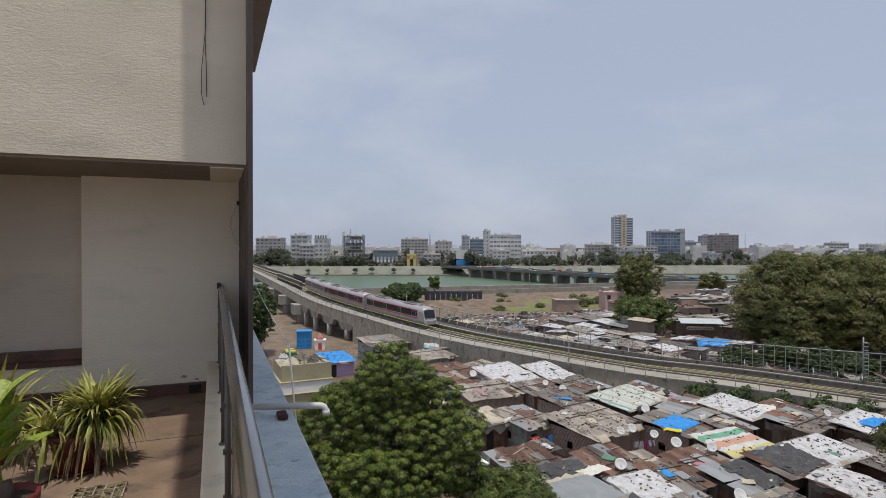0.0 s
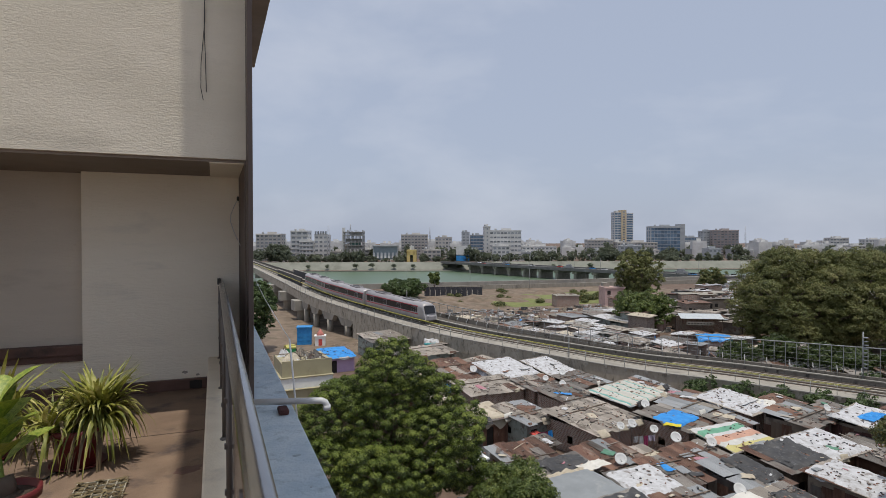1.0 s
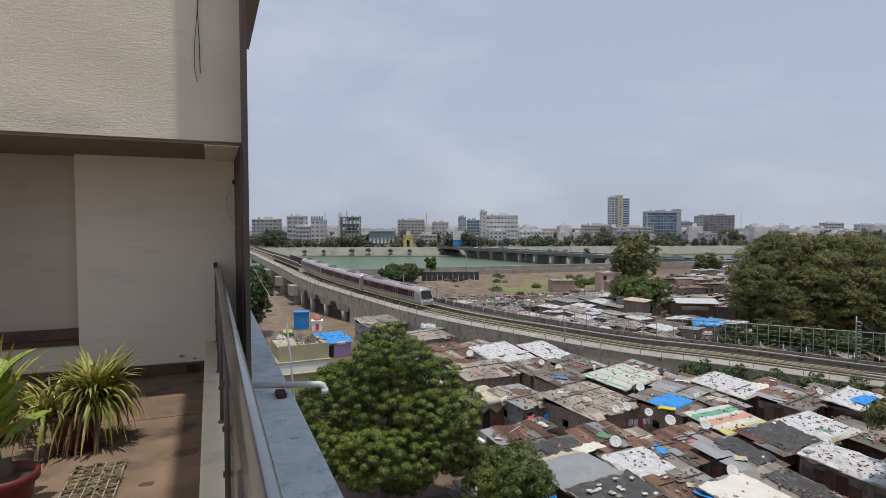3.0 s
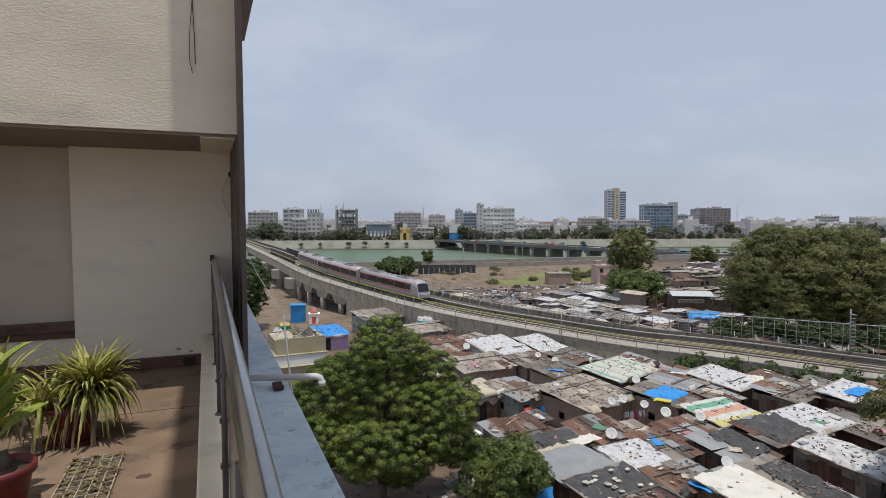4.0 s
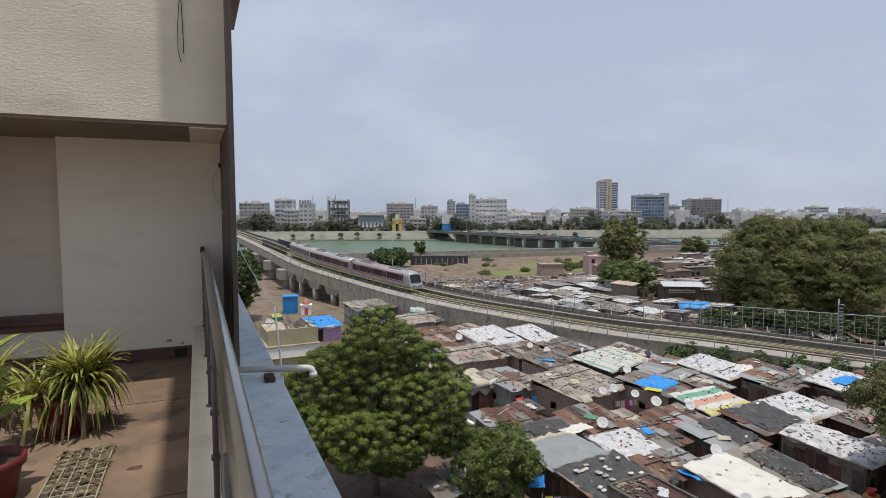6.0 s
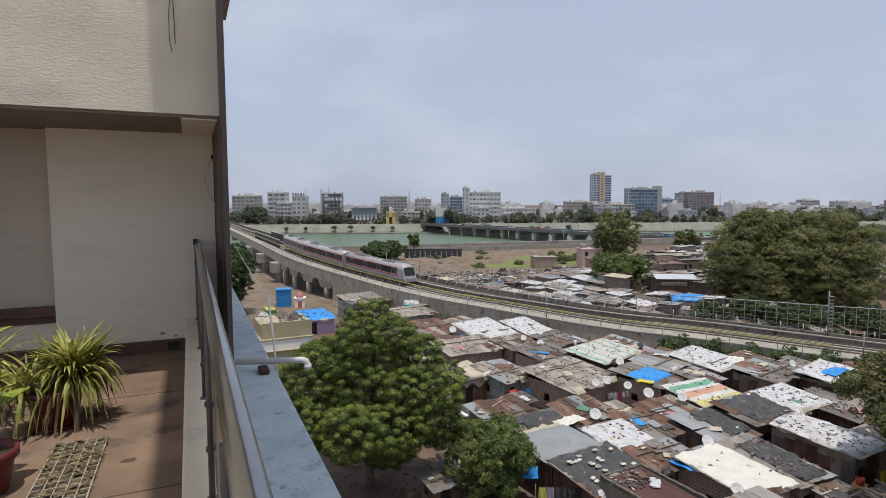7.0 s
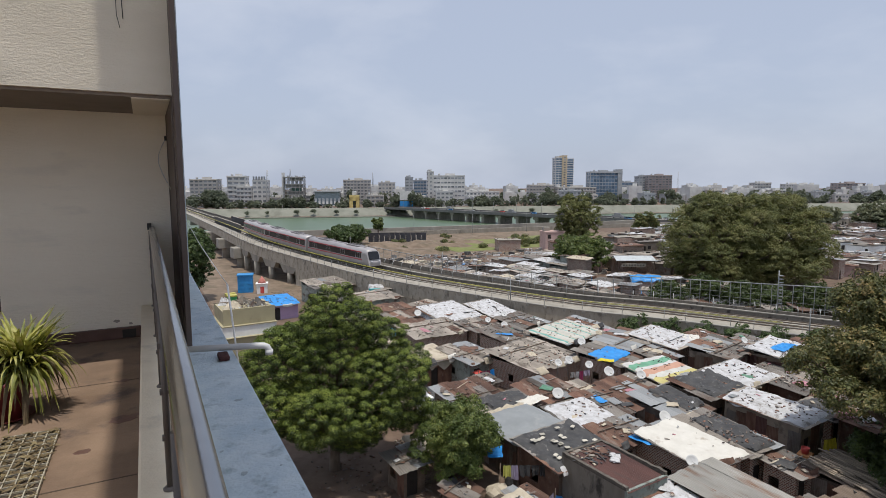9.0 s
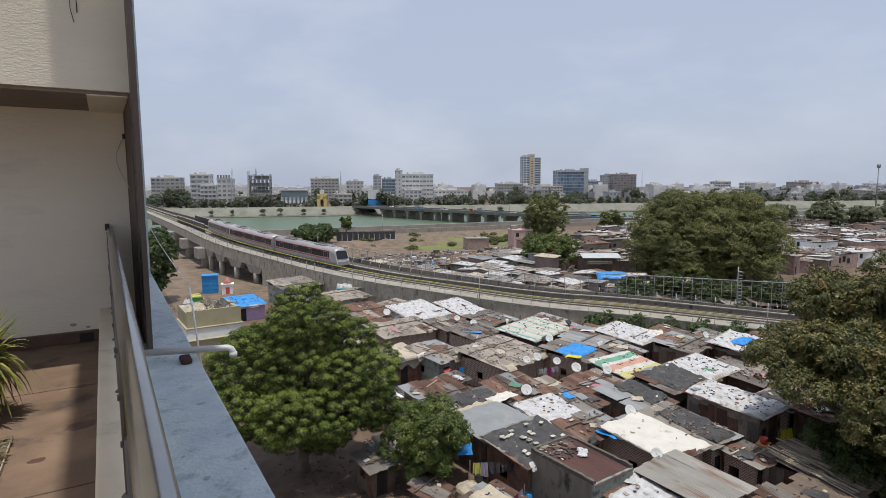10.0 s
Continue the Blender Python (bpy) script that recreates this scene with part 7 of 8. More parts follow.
for gy in np.arange(10, 92, 3.7):
    for gx in np.arange(16, 100, 3.8):
        x, y = gx + rng.uniform(-0.5, 0.5), gy + rng.uniform(-0.5, 0.5)
        left = 24.5 - 0.16 * max(0, 45 - y) - (5 if y < 34 else 0)
        ahead = all((Vector((x, y)) - p.xy).length > 4.6 for p in LINE[::2])
        near = min(LINE, key=lambda p: (p.x - x) ** 2 + (p.y - y) ** 2)
        if 16 < x < 46 and 20 < y < 76 and not clear_of(x, y, 1.5, 1.3):
            continue
        if x < left or not ahead or (x - near.x) + (y - near.y) > 0 or not clear_of(x, y, 1.5, 0.92):
            continue
        if x > 33 and y < 20.5:
            continue
        if (x - 44.2) ** 2 + (y - 14.8) ** 2 < 4:
            continue
        r, c = rng.choice(kinds)
        shack(x, y, rng.uniform(2.4, 3.4), rng.uniform(2.4, 3.4), 6 + rng.uniform(-5, 8), rng.uniform(1.9, 2.6), r, rng.choice(("brick", "mud", "rust", "planks")), stones=rng.randint(10, 40), cover=c, simple=True)

# low dark sheds and stores between the fence and the big trees
for i in range(10):
    p, way, side = along(40 + i * 4.1, 1, 0)
    for o, kind in ((5.2, ("tarp_black", "rust", "tin")[i % 3]), (9.4, ("rust", "tarp_black", "asbestos")[i % 3])):
        if i == 4 and o > 8:
            continue
        shack(p.x + side.x * (o + 0.7 * (i % 2)), p.y + side.y * (o + 0.7 * (i % 2)), rng.uniform(2.6, 3.4), rng.uniform(2.8, 3.8), -28 + rng.uniform(-8, 8), rng.uniform(1.5, 2.1), "rust" if kind == "tarp_black" else kind, rng.choice(("planks", "mud", "rust")), stones=14, cover="tarp_black" if kind == "tarp_black" else None, simple=True)

# beyond the metro line: brick houses and shacks, the nearer ones singly, the rest joined by material
far_parts = {k: bmesh.new() for k in ("brick_pale", "brick", "mud", "sage", "pink", "tin", "asbestos", "rust", "white_paint", "dark", "tarp_sack", "tarp_white", "concrete")}
beyond = 0
kinds_beyond = [("tin", None), ("tin_clean", None), ("asbestos", None), ("tin", "tarp_white"), ("asbestos", None), ("tin_clean", "tarp_white"), ("rust", None), ("tin", "tarp_sack"), ("zinc", None), ("asbestos", None), ("rust", None), ("tin", None), ("zinc", None), ("asbestos", None), ("tin_clean", None)]
for gx in np.arange(60, 360, 5.4):
    for gy in np.arange(26, 200, 5.2):
        x, y = gx + rng.uniform(-1.6, 1.6), gy + rng.uniform(-1.6, 1.6)
        near = min(LINE, key=lambda p: (p.x - x) ** 2 + (p.y - y) ** 2)
        d = (Vector((x, y)) - near.xy).length
        if (x - near.x) + (y - near.y) < 0 or d < 20.5 or y > 108 + 0.4 * (x - 60) or y > near_bank(x) - 40 or y < 26 + 0.1 * (x - 80):
            continue
        if x > 80 and y < 66:
            continue
        if any((x - a) ** 2 + (y - b) ** 2 < r * r for a, b, r in ((101, 76, 11), (115, 69, 11), (90, 103, 3), (119, 137, 3), (165, 152, 3), (93, 90, 8), (110, 141, 8), (97, 142, 7), (81, 75, 5))):
            continue
        h, turn, w, dd = rng.choice((2.2, 2.5, 2.7, 2.9, 2.6, 3.0, 4.4)), 20 + rng.uniform(-14, 14), rng.uniform(3.4, 5.6), rng.uniform(3.4, 5.4)
        r, c = rng.choice(kinds_beyond)
        if x < 165 and beyond < 230 and d < 75:
            beyond += 1
            if d < 45:
                h, w, dd = min(h, rng.uniform(2.2, 3.0)), w * 0.78, dd * 0.78
            shack(x, y, w, dd, turn, h, r, rng.choice(("brick_pale", "brick", "brick", "mud", "brick", "brick_pale", "tin", "sage", "pink")), stones=30, cover=c, simple=True, fall=rng.uniform(-0.08, 0.12), mixed=0.4)
        else:
            w, h = w * rng.uniform(1.0, 1.9), h + rng.uniform(0.0, 0.9)
            m = pose(x, y, 0, 0, 0, turn - 45)
            wall = far_parts[rng.choice(("brick", "brick", "brick", "mud", "brick", "brick", "brick_pale", "brick", "concrete", "white_paint"))]
            lid = far_parts[rng.choice(("tin", "asbestos", "rust", "tin", "tarp_white", "tarp_white", "concrete"))]
            for k in range(rng.randint(1, 3)):
                bmesh.ops.create_cube(far_parts["dark"], size=1, matrix=m @ pose(-w * 0.35 + k * 1.4, -dd / 2, h * rng.uniform(0.5, 0.75)) @ Matrix.Diagonal((0.8, 0.08, rng.uniform(0.8, 1.4), 1)))
            bmesh.ops.create_cube(wall, size=1, matrix=m @ pose(0, 0, h / 2 - 0.1) @ Matrix.Diagonal((w, dd, h, 1)))
            for k in range(2):
                bmesh.ops.create_cube(lid, size=1, matrix=m @ pose((k - 0.5) * w * 0.5, rng.uniform(-0.4, 0.4), h + 0.08 + 0.1 * k, rng.uniform(-4, 4), rng.uniform(-4, 4), rng.uniform(-3, 3)) @ Matrix.Diagonal((w * 0.56, dd + 0.6, 0.06, 1)))
            for k in range(rng.randint(3, 7)):
                bmesh.ops.create_cube(far_parts[rng.choice(("white_paint", "tin", "dark", "rust", "brick", "brick", "tarp_white", "dark", "tarp_sack", "tarp_white"))], size=1, matrix=m @ pose(rng.uniform(-0.4, 0.4) * w, rng.uniform(-0.4, 0.4) * dd, h + 0.2, 0, 0, rng.uniform(0, 90)) @ Matrix.Diagonal((rng.uniform(0.3, 1.6), rng.uniform(0.3, 1.2), rng.uniform(0.2, 0.7), 1)))
for key, bm in far_parts.items():
    tagged(part("far_housing", bm, M[key]), "crowded low brick houses far beyond the metro line", "houses", kind="stuff")


# ---- single buildings and things round the settlement ----
def clutter(w, d, count, seed, materials):
    """Loose junk of several kinds on a roof or yard: one body for each material."""
    return [weights(w, d, count, seed + i, (k,)) for i, k in enumerate(materials)]


yellow_house = thing("buff_house", "buff yellow stepped house with white band and cluttered roof", "house", pose(9.9, 69.8, 0, 0, 0, 3))
part("lower_wall", boxed(-3.2, 2.9, -3.6, 3, -0.3, 3.0), M["buff"], yellow_house)
part("white_band", boxed(-3.1, 2.85, -3.3, 3, 3.12, 4.3), M["white_paint"], yellow_house, "whitewashed band")
part("ledge", boxed(-3.35, 3.0, -3.75, 3, 3.0, 3.12, bevel=0.03), M["buff"], yellow_house)
part("upper_wall", boxed(-2.95, 2.8, -3.0, 3, 4.42, 6.0), M["buff"], yellow_house)
part("ledge", boxed(-3.2, 2.95, -3.4, 3, 4.3, 4.42, bevel=0.03), M["buff"], yellow_house)
part("parapet", boxed(-2.95, 2.8, -3.0, -2.8, 6.0, 6.25), M["buff"], yellow_house)
for me in clutter(5.0, 5.0, 46, 3, ("stone", "tarp_sack", "white_paint", "tin")):
    tagged(share("roof_junk", me, pose(0, 0, 6.0) @ Matrix.Diagonal((1, 1, 2.5, 1)), yellow_house), kind="stuff")
for i, (jx, jy, jw, jd, key) in enumerate(((8.4, 68.6, 2.2, 2.0, "tarp_sack"), (11.2, 69.4, 2.0, 1.6, "tin"), (10.0, 71.2, 2.6, 1.6, "grimy"), (7.9, 71.4, 1.6, 1.6, "tarp_white"))):
    heap = thing("roof_junk", ("sacking", "tin scrap", "rubble bags", "white sheeting")[i] + " heaped on the buff house roof", "junk", pose(jx, jy, 6.0, 0, 0, 25 * i))
    verts, faces, n = [], [], 12
    for j in range(n + 1):
        for k in range(n + 1):
            u, v = k / n - 0.5, j / n - 0.5
            e = max(0.0, 1 - 4 * (u * u + v * v))
            verts.append((u * jw, v * jd, 0.9 * e * (0.6 + 0.9 * abs(noise.noise((u * 5 + i, v * 5, 2.0)))) + 0.02))
    for j in range(n):
        for k in range(n):
            a = j * (n + 1) + k
            faces.append((a, a + 1, a + n + 2, a + n + 1))
    share("mound", quads("mound", verts, faces, M[key]), Matrix(), heap)
for i in range(5):
    beam = thing("timber_pole", "weathered timber pole lying across the buff house roof", "pole", pose(8.0 + 0.8 * i, 69.6 + 0.5 * (i % 2), 6.55, 0, 4 - 3 * i, 20 + 31 * i))
    part("shaft", tube(bmesh.new(), [(-1.7, 0, 0), (1.7, 0, 0.05)], 0.06, 7), M["board"], beam)
box_toy = thing("junk_pile", "yellow and green plastic sheets piled on the roof", "junk", pose(8.9, 73.0, 6.0) @ Matrix.Diagonal((0.6, 0.6, 0.7, 1)))
part("green_box", boxed(-0.9, 0.9, -0.8, 0.8, 0, 0.9, bevel=0.1), surface("green plastic", (0.03, 0.22, 0.08), (0.05, 0.28, 0.1), 2, 0.6, 0.1), box_toy)
part("yellow_lid", boxed(-1.0, 1.0, -0.9, 0.9, 0.9, 1.15, bevel=0.06), M["yellow"], box_toy)

cabin = thing("blue_cabin", "bright blue painted steel cabin on the sand", "cabin", pose(16.3, 112.5, 0, 0, 0, -12) @ Matrix.Diagonal((0.85, 0.85, 0.88, 1)))
part("body", boxed(-1.6, 1.6, -1.4, 1.4, 0, 3.7, bevel=0.04), M["blue_paint2"], cabin)
part("roof", boxed(-1.75, 1.75, -1.55, 1.55, 3.7, 3.95, bevel=0.05), M["blue_paint2"], cabin)
part("door", boxed(-0.3, 0.6, -1.46, -1.4, 0.1, 2.2, bevel=0.01), M["blue_paint2"], cabin)
for z in (1.0, 1.9, 2.8):
    part("rib", boxed(-1.62, 1.62, -1.45, -1.4, z, z + 0.06), M["blue_paint2"], cabin)

temple = thing("roadside_temple", "small white roadside temple with a red pointed roof", "temple", pose(18.9, 110.0, 0, 0, 0, -12) @ Matrix.Diagonal((0.75, 0.75, 0.78, 1)))
part("wall", boxed(-1.3, 1.3, -1.2, 1.2, 0, 2.3, bevel=0.03), M["white_paint"], temple)
part("doorway", boxed(-0.4, 0.5, -1.24, -1.2, 0.1, 1.7), M["red_paint"], temple)
part("cornice", boxed(-1.5, 1.5, -1.4, 1.4, 2.3, 2.5, bevel=0.03), M["white_paint"], temple)
part("spire", lathe(bmesh.new(), [(1.0, 2.5), (0.75, 3.1), (0.3, 3.7), (0.05, 4.1)], 8), surface("faded red paint", (0.48, 0.16, 0.13), (0.56, 0.22, 0.18), 2, 0.8, 0.1), temple, "faded red spire")

shack(17.6, 88.5, 4.6, 5.2, 8, 2.5, "tin", "lilac", cover="tarp_blue", stones=60, fall=0.12)
shack(27.5, 96.4, 7.0, 6.0, 12, 3.3, "asbestos", "sage", stones=24, mixed=0.15, fall=0.1)
shack(35.4, 86.6, 2.6, 2.4, 14, 3.4, "rust", "tin", stones=2, fall=0.02)
hut_sheet = thing("tarpaulin_bundle", "white and teal tarpaulin bundled over a hut end", "tarpaulin", pose(33.3, 87.4, 0.0, 0, 0, -14))
tagged(share("white_sheet", drape("white_sheet", 2.4, 2.6, M["tarp_white"], 4, 0.3, 1.6), pose(0, 0, 3.7), hut_sheet), "white sheet")
part("teal_sheet", boxed(-1.45, 0.5, -1.8, -1.5, 0.8, 3.5, bevel=0.1), M["tarp_teal"], hut_sheet, "teal hanging sheet")
part("frame", boxed(-1.0, 1.0, -1.1, 1.1, 0, 3.4), M["planks"], hut_sheet)

pink_house = thing("pink_house", "two-storey pink limewashed house with dark windows", "house", pose(112.4, 141.4, 0, 0, 0, -20))
part("wall", boxed(-2.9, 2.9, -3.5, 2.5, -0.3, 5.6), M["pink"], pink_house)
part("parapet", boxed(-3.0, 3.0, -3.6, 2.6, 5.6, 6.1, bevel=0.03), M["pink"], pink_house)
for x0, z0, w0, h0 in ((-2.2, 3.9, 1.0, 1.2), (1.2, 4.0, 0.7, 1.0), (0.2, 1.4, 0.9, 1.0)):
    part("window", boxed(x0, x0 + w0, -3.56, -3.45, z0, z0 + h0), M["dark"], pink_house)
part("roof_hut", boxed(-2.6, -0.8, -1, 1.5, 6.1, 7.2), M["concrete_pale"], pink_house)
brick_house = thing("brick_house", "dark brick house with a cluttered flat roof", "house", pose(99.8, 147, 0, 0, 0, -20))
part("wall", boxed(-3.4, 3.4, -3, 3, -0.3, 3.4), M["brick"], brick_house)
part("roof_slab", boxed(-3.6, 3.6, -3.2, 3.2, 3.4, 3.6), M["concrete"], brick_house)
tagged(share("roof_junk", weights(7, 5.5, 40, 8, ("stone", "brick_bit")), pose(0, 0, 3.6) @ Matrix.Diagonal((1, 1, 3, 1)), brick_house), kind="stuff")

white_shed = thing("white_roof_shed", "open shed under a broad white gabled sheet roof", "shed", pose(96.6, 92.4, 0, 0, 0, -30) @ Matrix.Diagonal((0.72, 0.8, 0.86, 1)))
for s0 in (-1, 1):
    slope = part("roof", boxed(-6.0, 6.0, -3.6, 0.05, -0.04, 0.04), M["shed_roof"], white_shed, "pale blue-white sheet roof")
    slope.matrix_basis = pose(0, 0, 5.0, 14, 0, 0) if s0 < 0 else pose(0, 0, 5.0, 14, 0, 180)
for x0 in (-5.6, 0, 5.6):
    for y0 in (-3.2, 3.2):
        part("post", boxed(x0 - 0.1, x0 + 0.1, y0 - 0.1, y0 + 0.1, -0.2, 4.15), M["planks"], white_shed)
part("back_wall", boxed(-5.6, 5.6, 2.9, 3.1, -0.2, 4.0), M["brick"], white_shed)
part("sign_board", boxed(-4.4, 3.0, -3.5, -3.4, 2.6, 3.4), M["concrete_pale"], white_shed)
for i in range(8):
    part("sign_stroke", boxed(-4.0 + 0.85 * i, -3.5 + 0.85 * i, -3.53, -3.5, 2.85, 3.15), M["dark"], white_shed)

tarp_stall = thing("tarpaulin_stall", "stall covered by a bright blue tarpaulin", "stall", pose(83.4, 76.2, 0, 0, 0, -38) @ Matrix.Diagonal((0.85, 0.8, 0.95, 1)))
part("frame", boxed(-3.0, 3.0, -1.6, 1.6, -0.2, 2.7), M["brick"], tarp_stall)
tagged(share("tarpaulin", drape("tarpaulin", 6.8, 4.2, M["tarp_blue"], 6, 0.25, 0.7), pose(0, 0, 2.85, 6, 0, 0), tarp_stall), "bright blue tarpaulin")
# small white shrine by the neem
shrine = thing("small_shrine", "small whitewashed brick shrine with a dark niche", "shrine", pose(18.7, 38.9, 0, 0, 0, 6) @ Matrix.Diagonal((0.85, 0.85, 0.95, 1)))
part("plinth", boxed(-0.75, 0.75, -0.75, 0.75, -0.2, 2.3, bevel=0.03), M["mud"], shrine)
part("body", boxed(-0.55, 0.55, -0.55, 0.55, 2.3, 3.6, bevel=0.03), M["white_paint"], shrine)
part("niche", boxed(-0.32, 0.32, -0.58, -0.55, 2.45, 3.2), M["dark"], shrine)
part("cornice", boxed(-0.65, 0.65, -0.65, 0.65, 3.6, 3.72, bevel=0.02), M["white_paint"], shrine)
part("dome", lathe(bmesh.new(), [(0.35, 3.72), (0.33, 3.9), (0.2, 4.1), (0.04, 4.25)], 12), M["white_paint"], shrine)

# black hoarding with raking props on the river bank
hoarding = thing("hoarding", "black sheet hoarding with raking props on the bank", "fence", pose(71.0, 194.0, 0, 0, 0, -24.5) @ Matrix.Diagonal((0.96, 1, 0.8, 1)))
for i in range(11):
    part("panel", boxed(2.0 * i, 2.0 * i + 1.96, -0.05, 0.05, -0.2, 4.2), surface("black hoarding sheet", (0.035, 0.035, 0.045), (0.06, 0.06, 0.07), 0.6, 0.7, 0.1) if i == 0 else bpy.data.materials["black hoarding sheet"], hoarding)
    prop = part("prop", boxed(-0.06, 0.06, -0.06, 0.06, 0, 3.6), M["concrete_pale"], hoarding)
    prop.matrix_basis = pose(2.0 * i + 0.3, -2.0, 0, -34, 0, 0)


# washing lines, barrels and sacks between the shacks
def washing(x, y, z, length, turn, seed, colours):
    g = random.Random(seed)
    w = thing("washing_line", "clothes hung on a line between the shacks", "washing", pose(x, y, 0, 0, 0, turn))
    part("cord", tube(bmesh.new(), [(0, 0, z), (length / 2, 0, z - 0.12), (length, 0, z)], 0.008, 4), M["black"], w)
    for e in (0, length):
        part("pole", tube(bmesh.new(), [(e, 0, -0.2), (e, 0, z + 0.1)], 0.03, 6), M["planks"], w)
    at = 0.2
    while at < length - 0.5:
        ww, hh = g.uniform(0.35, 0.8), g.uniform(0.5, 1.0)
        bm = bmesh.new()
        cols = 5
        top = [bm.verts.new((at + ww * k / cols, 0.03 * math.sin(k * 2), z - 0.08)) for k in range(cols + 1)]
        low = [bm.verts.new((at + ww * k / cols + g.uniform(-0.05, 0.05), 0.10 * math.sin(k * 2.1 + at), z - 0.1 - hh * g.uniform(0.9, 1.05))) for k in range(cols + 1)]
        for k in range(cols):
            bm.faces.new((top[k], top[k + 1], low[k + 1], low[k]))
        part("cloth", bm, M[g.choice(colours)], w)
        at += ww + g.uniform(0.02, 0.15)
    return w


washing(19.0, 28.6, 2.5, 4.8, -27, 3, ("cloth_b", "cloth_b", "cloth_a", "cloth_c", "tarp_black"))
washing(35.2, 41.3, 2.2, 2.6, -8, 4, ("cloth_a", "tarp_white", "cloth_a", "cloth_c"))
washing(18.6, 24.2, 2.1, 2.2, 25, 5, ("cloth_a", "cloth_c", "tarp_blue"))
washing(27.6, 45.4, 2.2, 2.2, 8, 6, ("cloth_a", "tarp_blue", "cloth_a"))
washing(36.6, 15.4, 2.2, 3.0, 60, 7, ("cloth_a", "cloth_b", "tarp_white"))


def barrel(x, y, z, key, label):
    b = thing("water_barrel", label, "barrel", pose(x, y, z))
    part("body", lathe(bmesh.new(), [(0.26, 0), (0.29, 0.1), (0.285, 0.3), (0.30, 0.33), (0.285, 0.36), (0.29, 0.62), (0.27, 0.85), (0.24, 0.88)], 16), M[key], b)
    part("lid", lathe(bmesh.new(), [(0.25, 0.88), (0.25, 0.92), (0.1, 0.94)], 16), M[key], b)


for i, (bx, by, bz, key) in enumerate(((24.3, 58.6, 3.0, "blue_paint2"), (26.9, 60.9, 0, "blue_paint2"), (20.5, 29.8, 0, "tarp_black"), (38.6, 21.6, 0, "tarp_black"), (25.4, 45.2, 0, "blue_paint2"), (33.6, 21.9, 0, "tarp_black"), (21.6, 26.0, 0, "blue_paint2"), (39.9, 28.4, 0, "blue_paint2"))):
    barrel(bx, by, bz, key, "blue plastic water barrel" if key == "blue_paint2" else "black plastic water barrel")
# a yellow garment and an orange cloth hung under the almond tree
washing(40.1, 20.9, 2.7, 1.5, -10, 12, ("cloth_yellow",))
crate = thing("wooden_crate", "orange-brown crate with a red bucket on top", "crate", pose(39.3, 21.5, 0, 0, 0, 15))
for z in (0.0, 0.42, 0.84, 1.26):
    part("board", boxed(-0.5, 0.5, -0.4, 0.4, z, z + 0.36, bevel=0.02), M["cloth_orange"], crate)
part("bucket", lathe(bmesh.new(), [(0.2, 1.62), (0.27, 2.05), (0.24, 2.05), (0.18, 1.68)], 14), M["red_paint"], crate, "red plastic bucket")
washing(42.6, 20.4, 2.6, 2.2, -75, 15, ("tarp_blue", "tarp_black"))
bundle = thing("tarp_bundle", "grey crumpled canvas bundle beside the washing", "bundle", pose(18.9, 28.6, 0))
bm = bmesh.new()
bmesh.ops.create_icosphere(bm, subdivisions=3, radius=0.8)
for v in bm.verts:
    v.co *= 1 + 0.3 * noise.noise(v.co * 2.2) + 0.12 * noise.noise(v.co * 6)
    v.co.z = max(v.co.z * 0.8 + 0.55, 0)
part("canvas", bm, M["tarp_sack"], bundle)

# parked trucks and carts on the sand by the bank
def cart(x, y, turn, key, label):
    c = thing("hand_cart", label, "cart", pose(x, y, 0, 0, 0, turn))
    part("bed", boxed(-1.1, 1.1, -0.6, 0.6, 0.7, 0.85), M["planks"], c)
    part("load", boxed(-0.9, 0.8, -0.5, 0.5, 0.85, 1.4, bevel=0.08), M[key], c)
    for wx in (-0.7, 0.7):
        for wy in (-0.68, 0.68):
            part("wheel", tube(bmesh.new(), [(wx, wy - 0.04, 0.35), (wx, wy + 0.04, 0.35)], 0.35, 12), M["black"], c)


cart(12.6, 104.8, 20, "yellow", "wooden hand cart with a yellow load")
cart(10.5, 44.5, 70, "tarp_sack", "wooden hand cart parked under the neem")
cart(14.8, 33.6, 30, "rust", "wooden hand cart with scrap metal")
heap_kinds = ("stone", "rust", "tin", "planks", "tarp_sack")
for i, (hx, hy, hw, hd, n) in enumerate(((14.0, 31.5, 4, 5, 180), (12.0, 36, 6, 8, 150), (17.5, 37.5, 3, 5, 120), (15.5, 78, 8, 8, 160), (12, 100, 9, 8, 90), (9, 88, 6, 10, 90), (14.5, 46, 6, 9, 120), (16, 34, 3, 7, 90), (21, 51, 3, 12, 120), (24, 106, 8, 8, 70), (15, 24, 4, 8, 120), (62, 100, 26, 22, 300))):
    for k, key in enumerate(("stone", "rust", "planks") if i in (0, 1, 7, 10) else heap_kinds):
        me = weights(hw, hd, n // 4, 100 + 7 * i + k, (key,))
        ob = new("rubble", me)
        ob.matrix_basis = pose(hx, hy, 0.02) @ Matrix.Diagonal((1, 1, 0.8 + 0.3 * k, 1))
        tagged(ob, "scattered rubble, scrap and rags on the ground", "rubble", kind="stuff")

# crowded low shacks just behind the metro fence
for i in range(26):
    u = i / 25
    p, way, side = along(84 + 62 * u, 1, 0)
    o = rng.uniform(3.0, 7.0) + (6.5 if i % 2 else 0)
    r, c = rng.choice(kinds_beyond)
    shack(p.x + side.x * o, p.y + side.y * o, rng.uniform(2.6, 3.8), rng.uniform(2.4, 3.6), 20 + rng.uniform(-16, 16), rng.uniform(2.1, 2.7), r, rng.choice(("brick", "mud", "tin")), stones=24, cover=(None, "tarp_white", None, None, "tarp_sack", None, "tarp_white")[i % 7], simple=True, mixed=0.4)

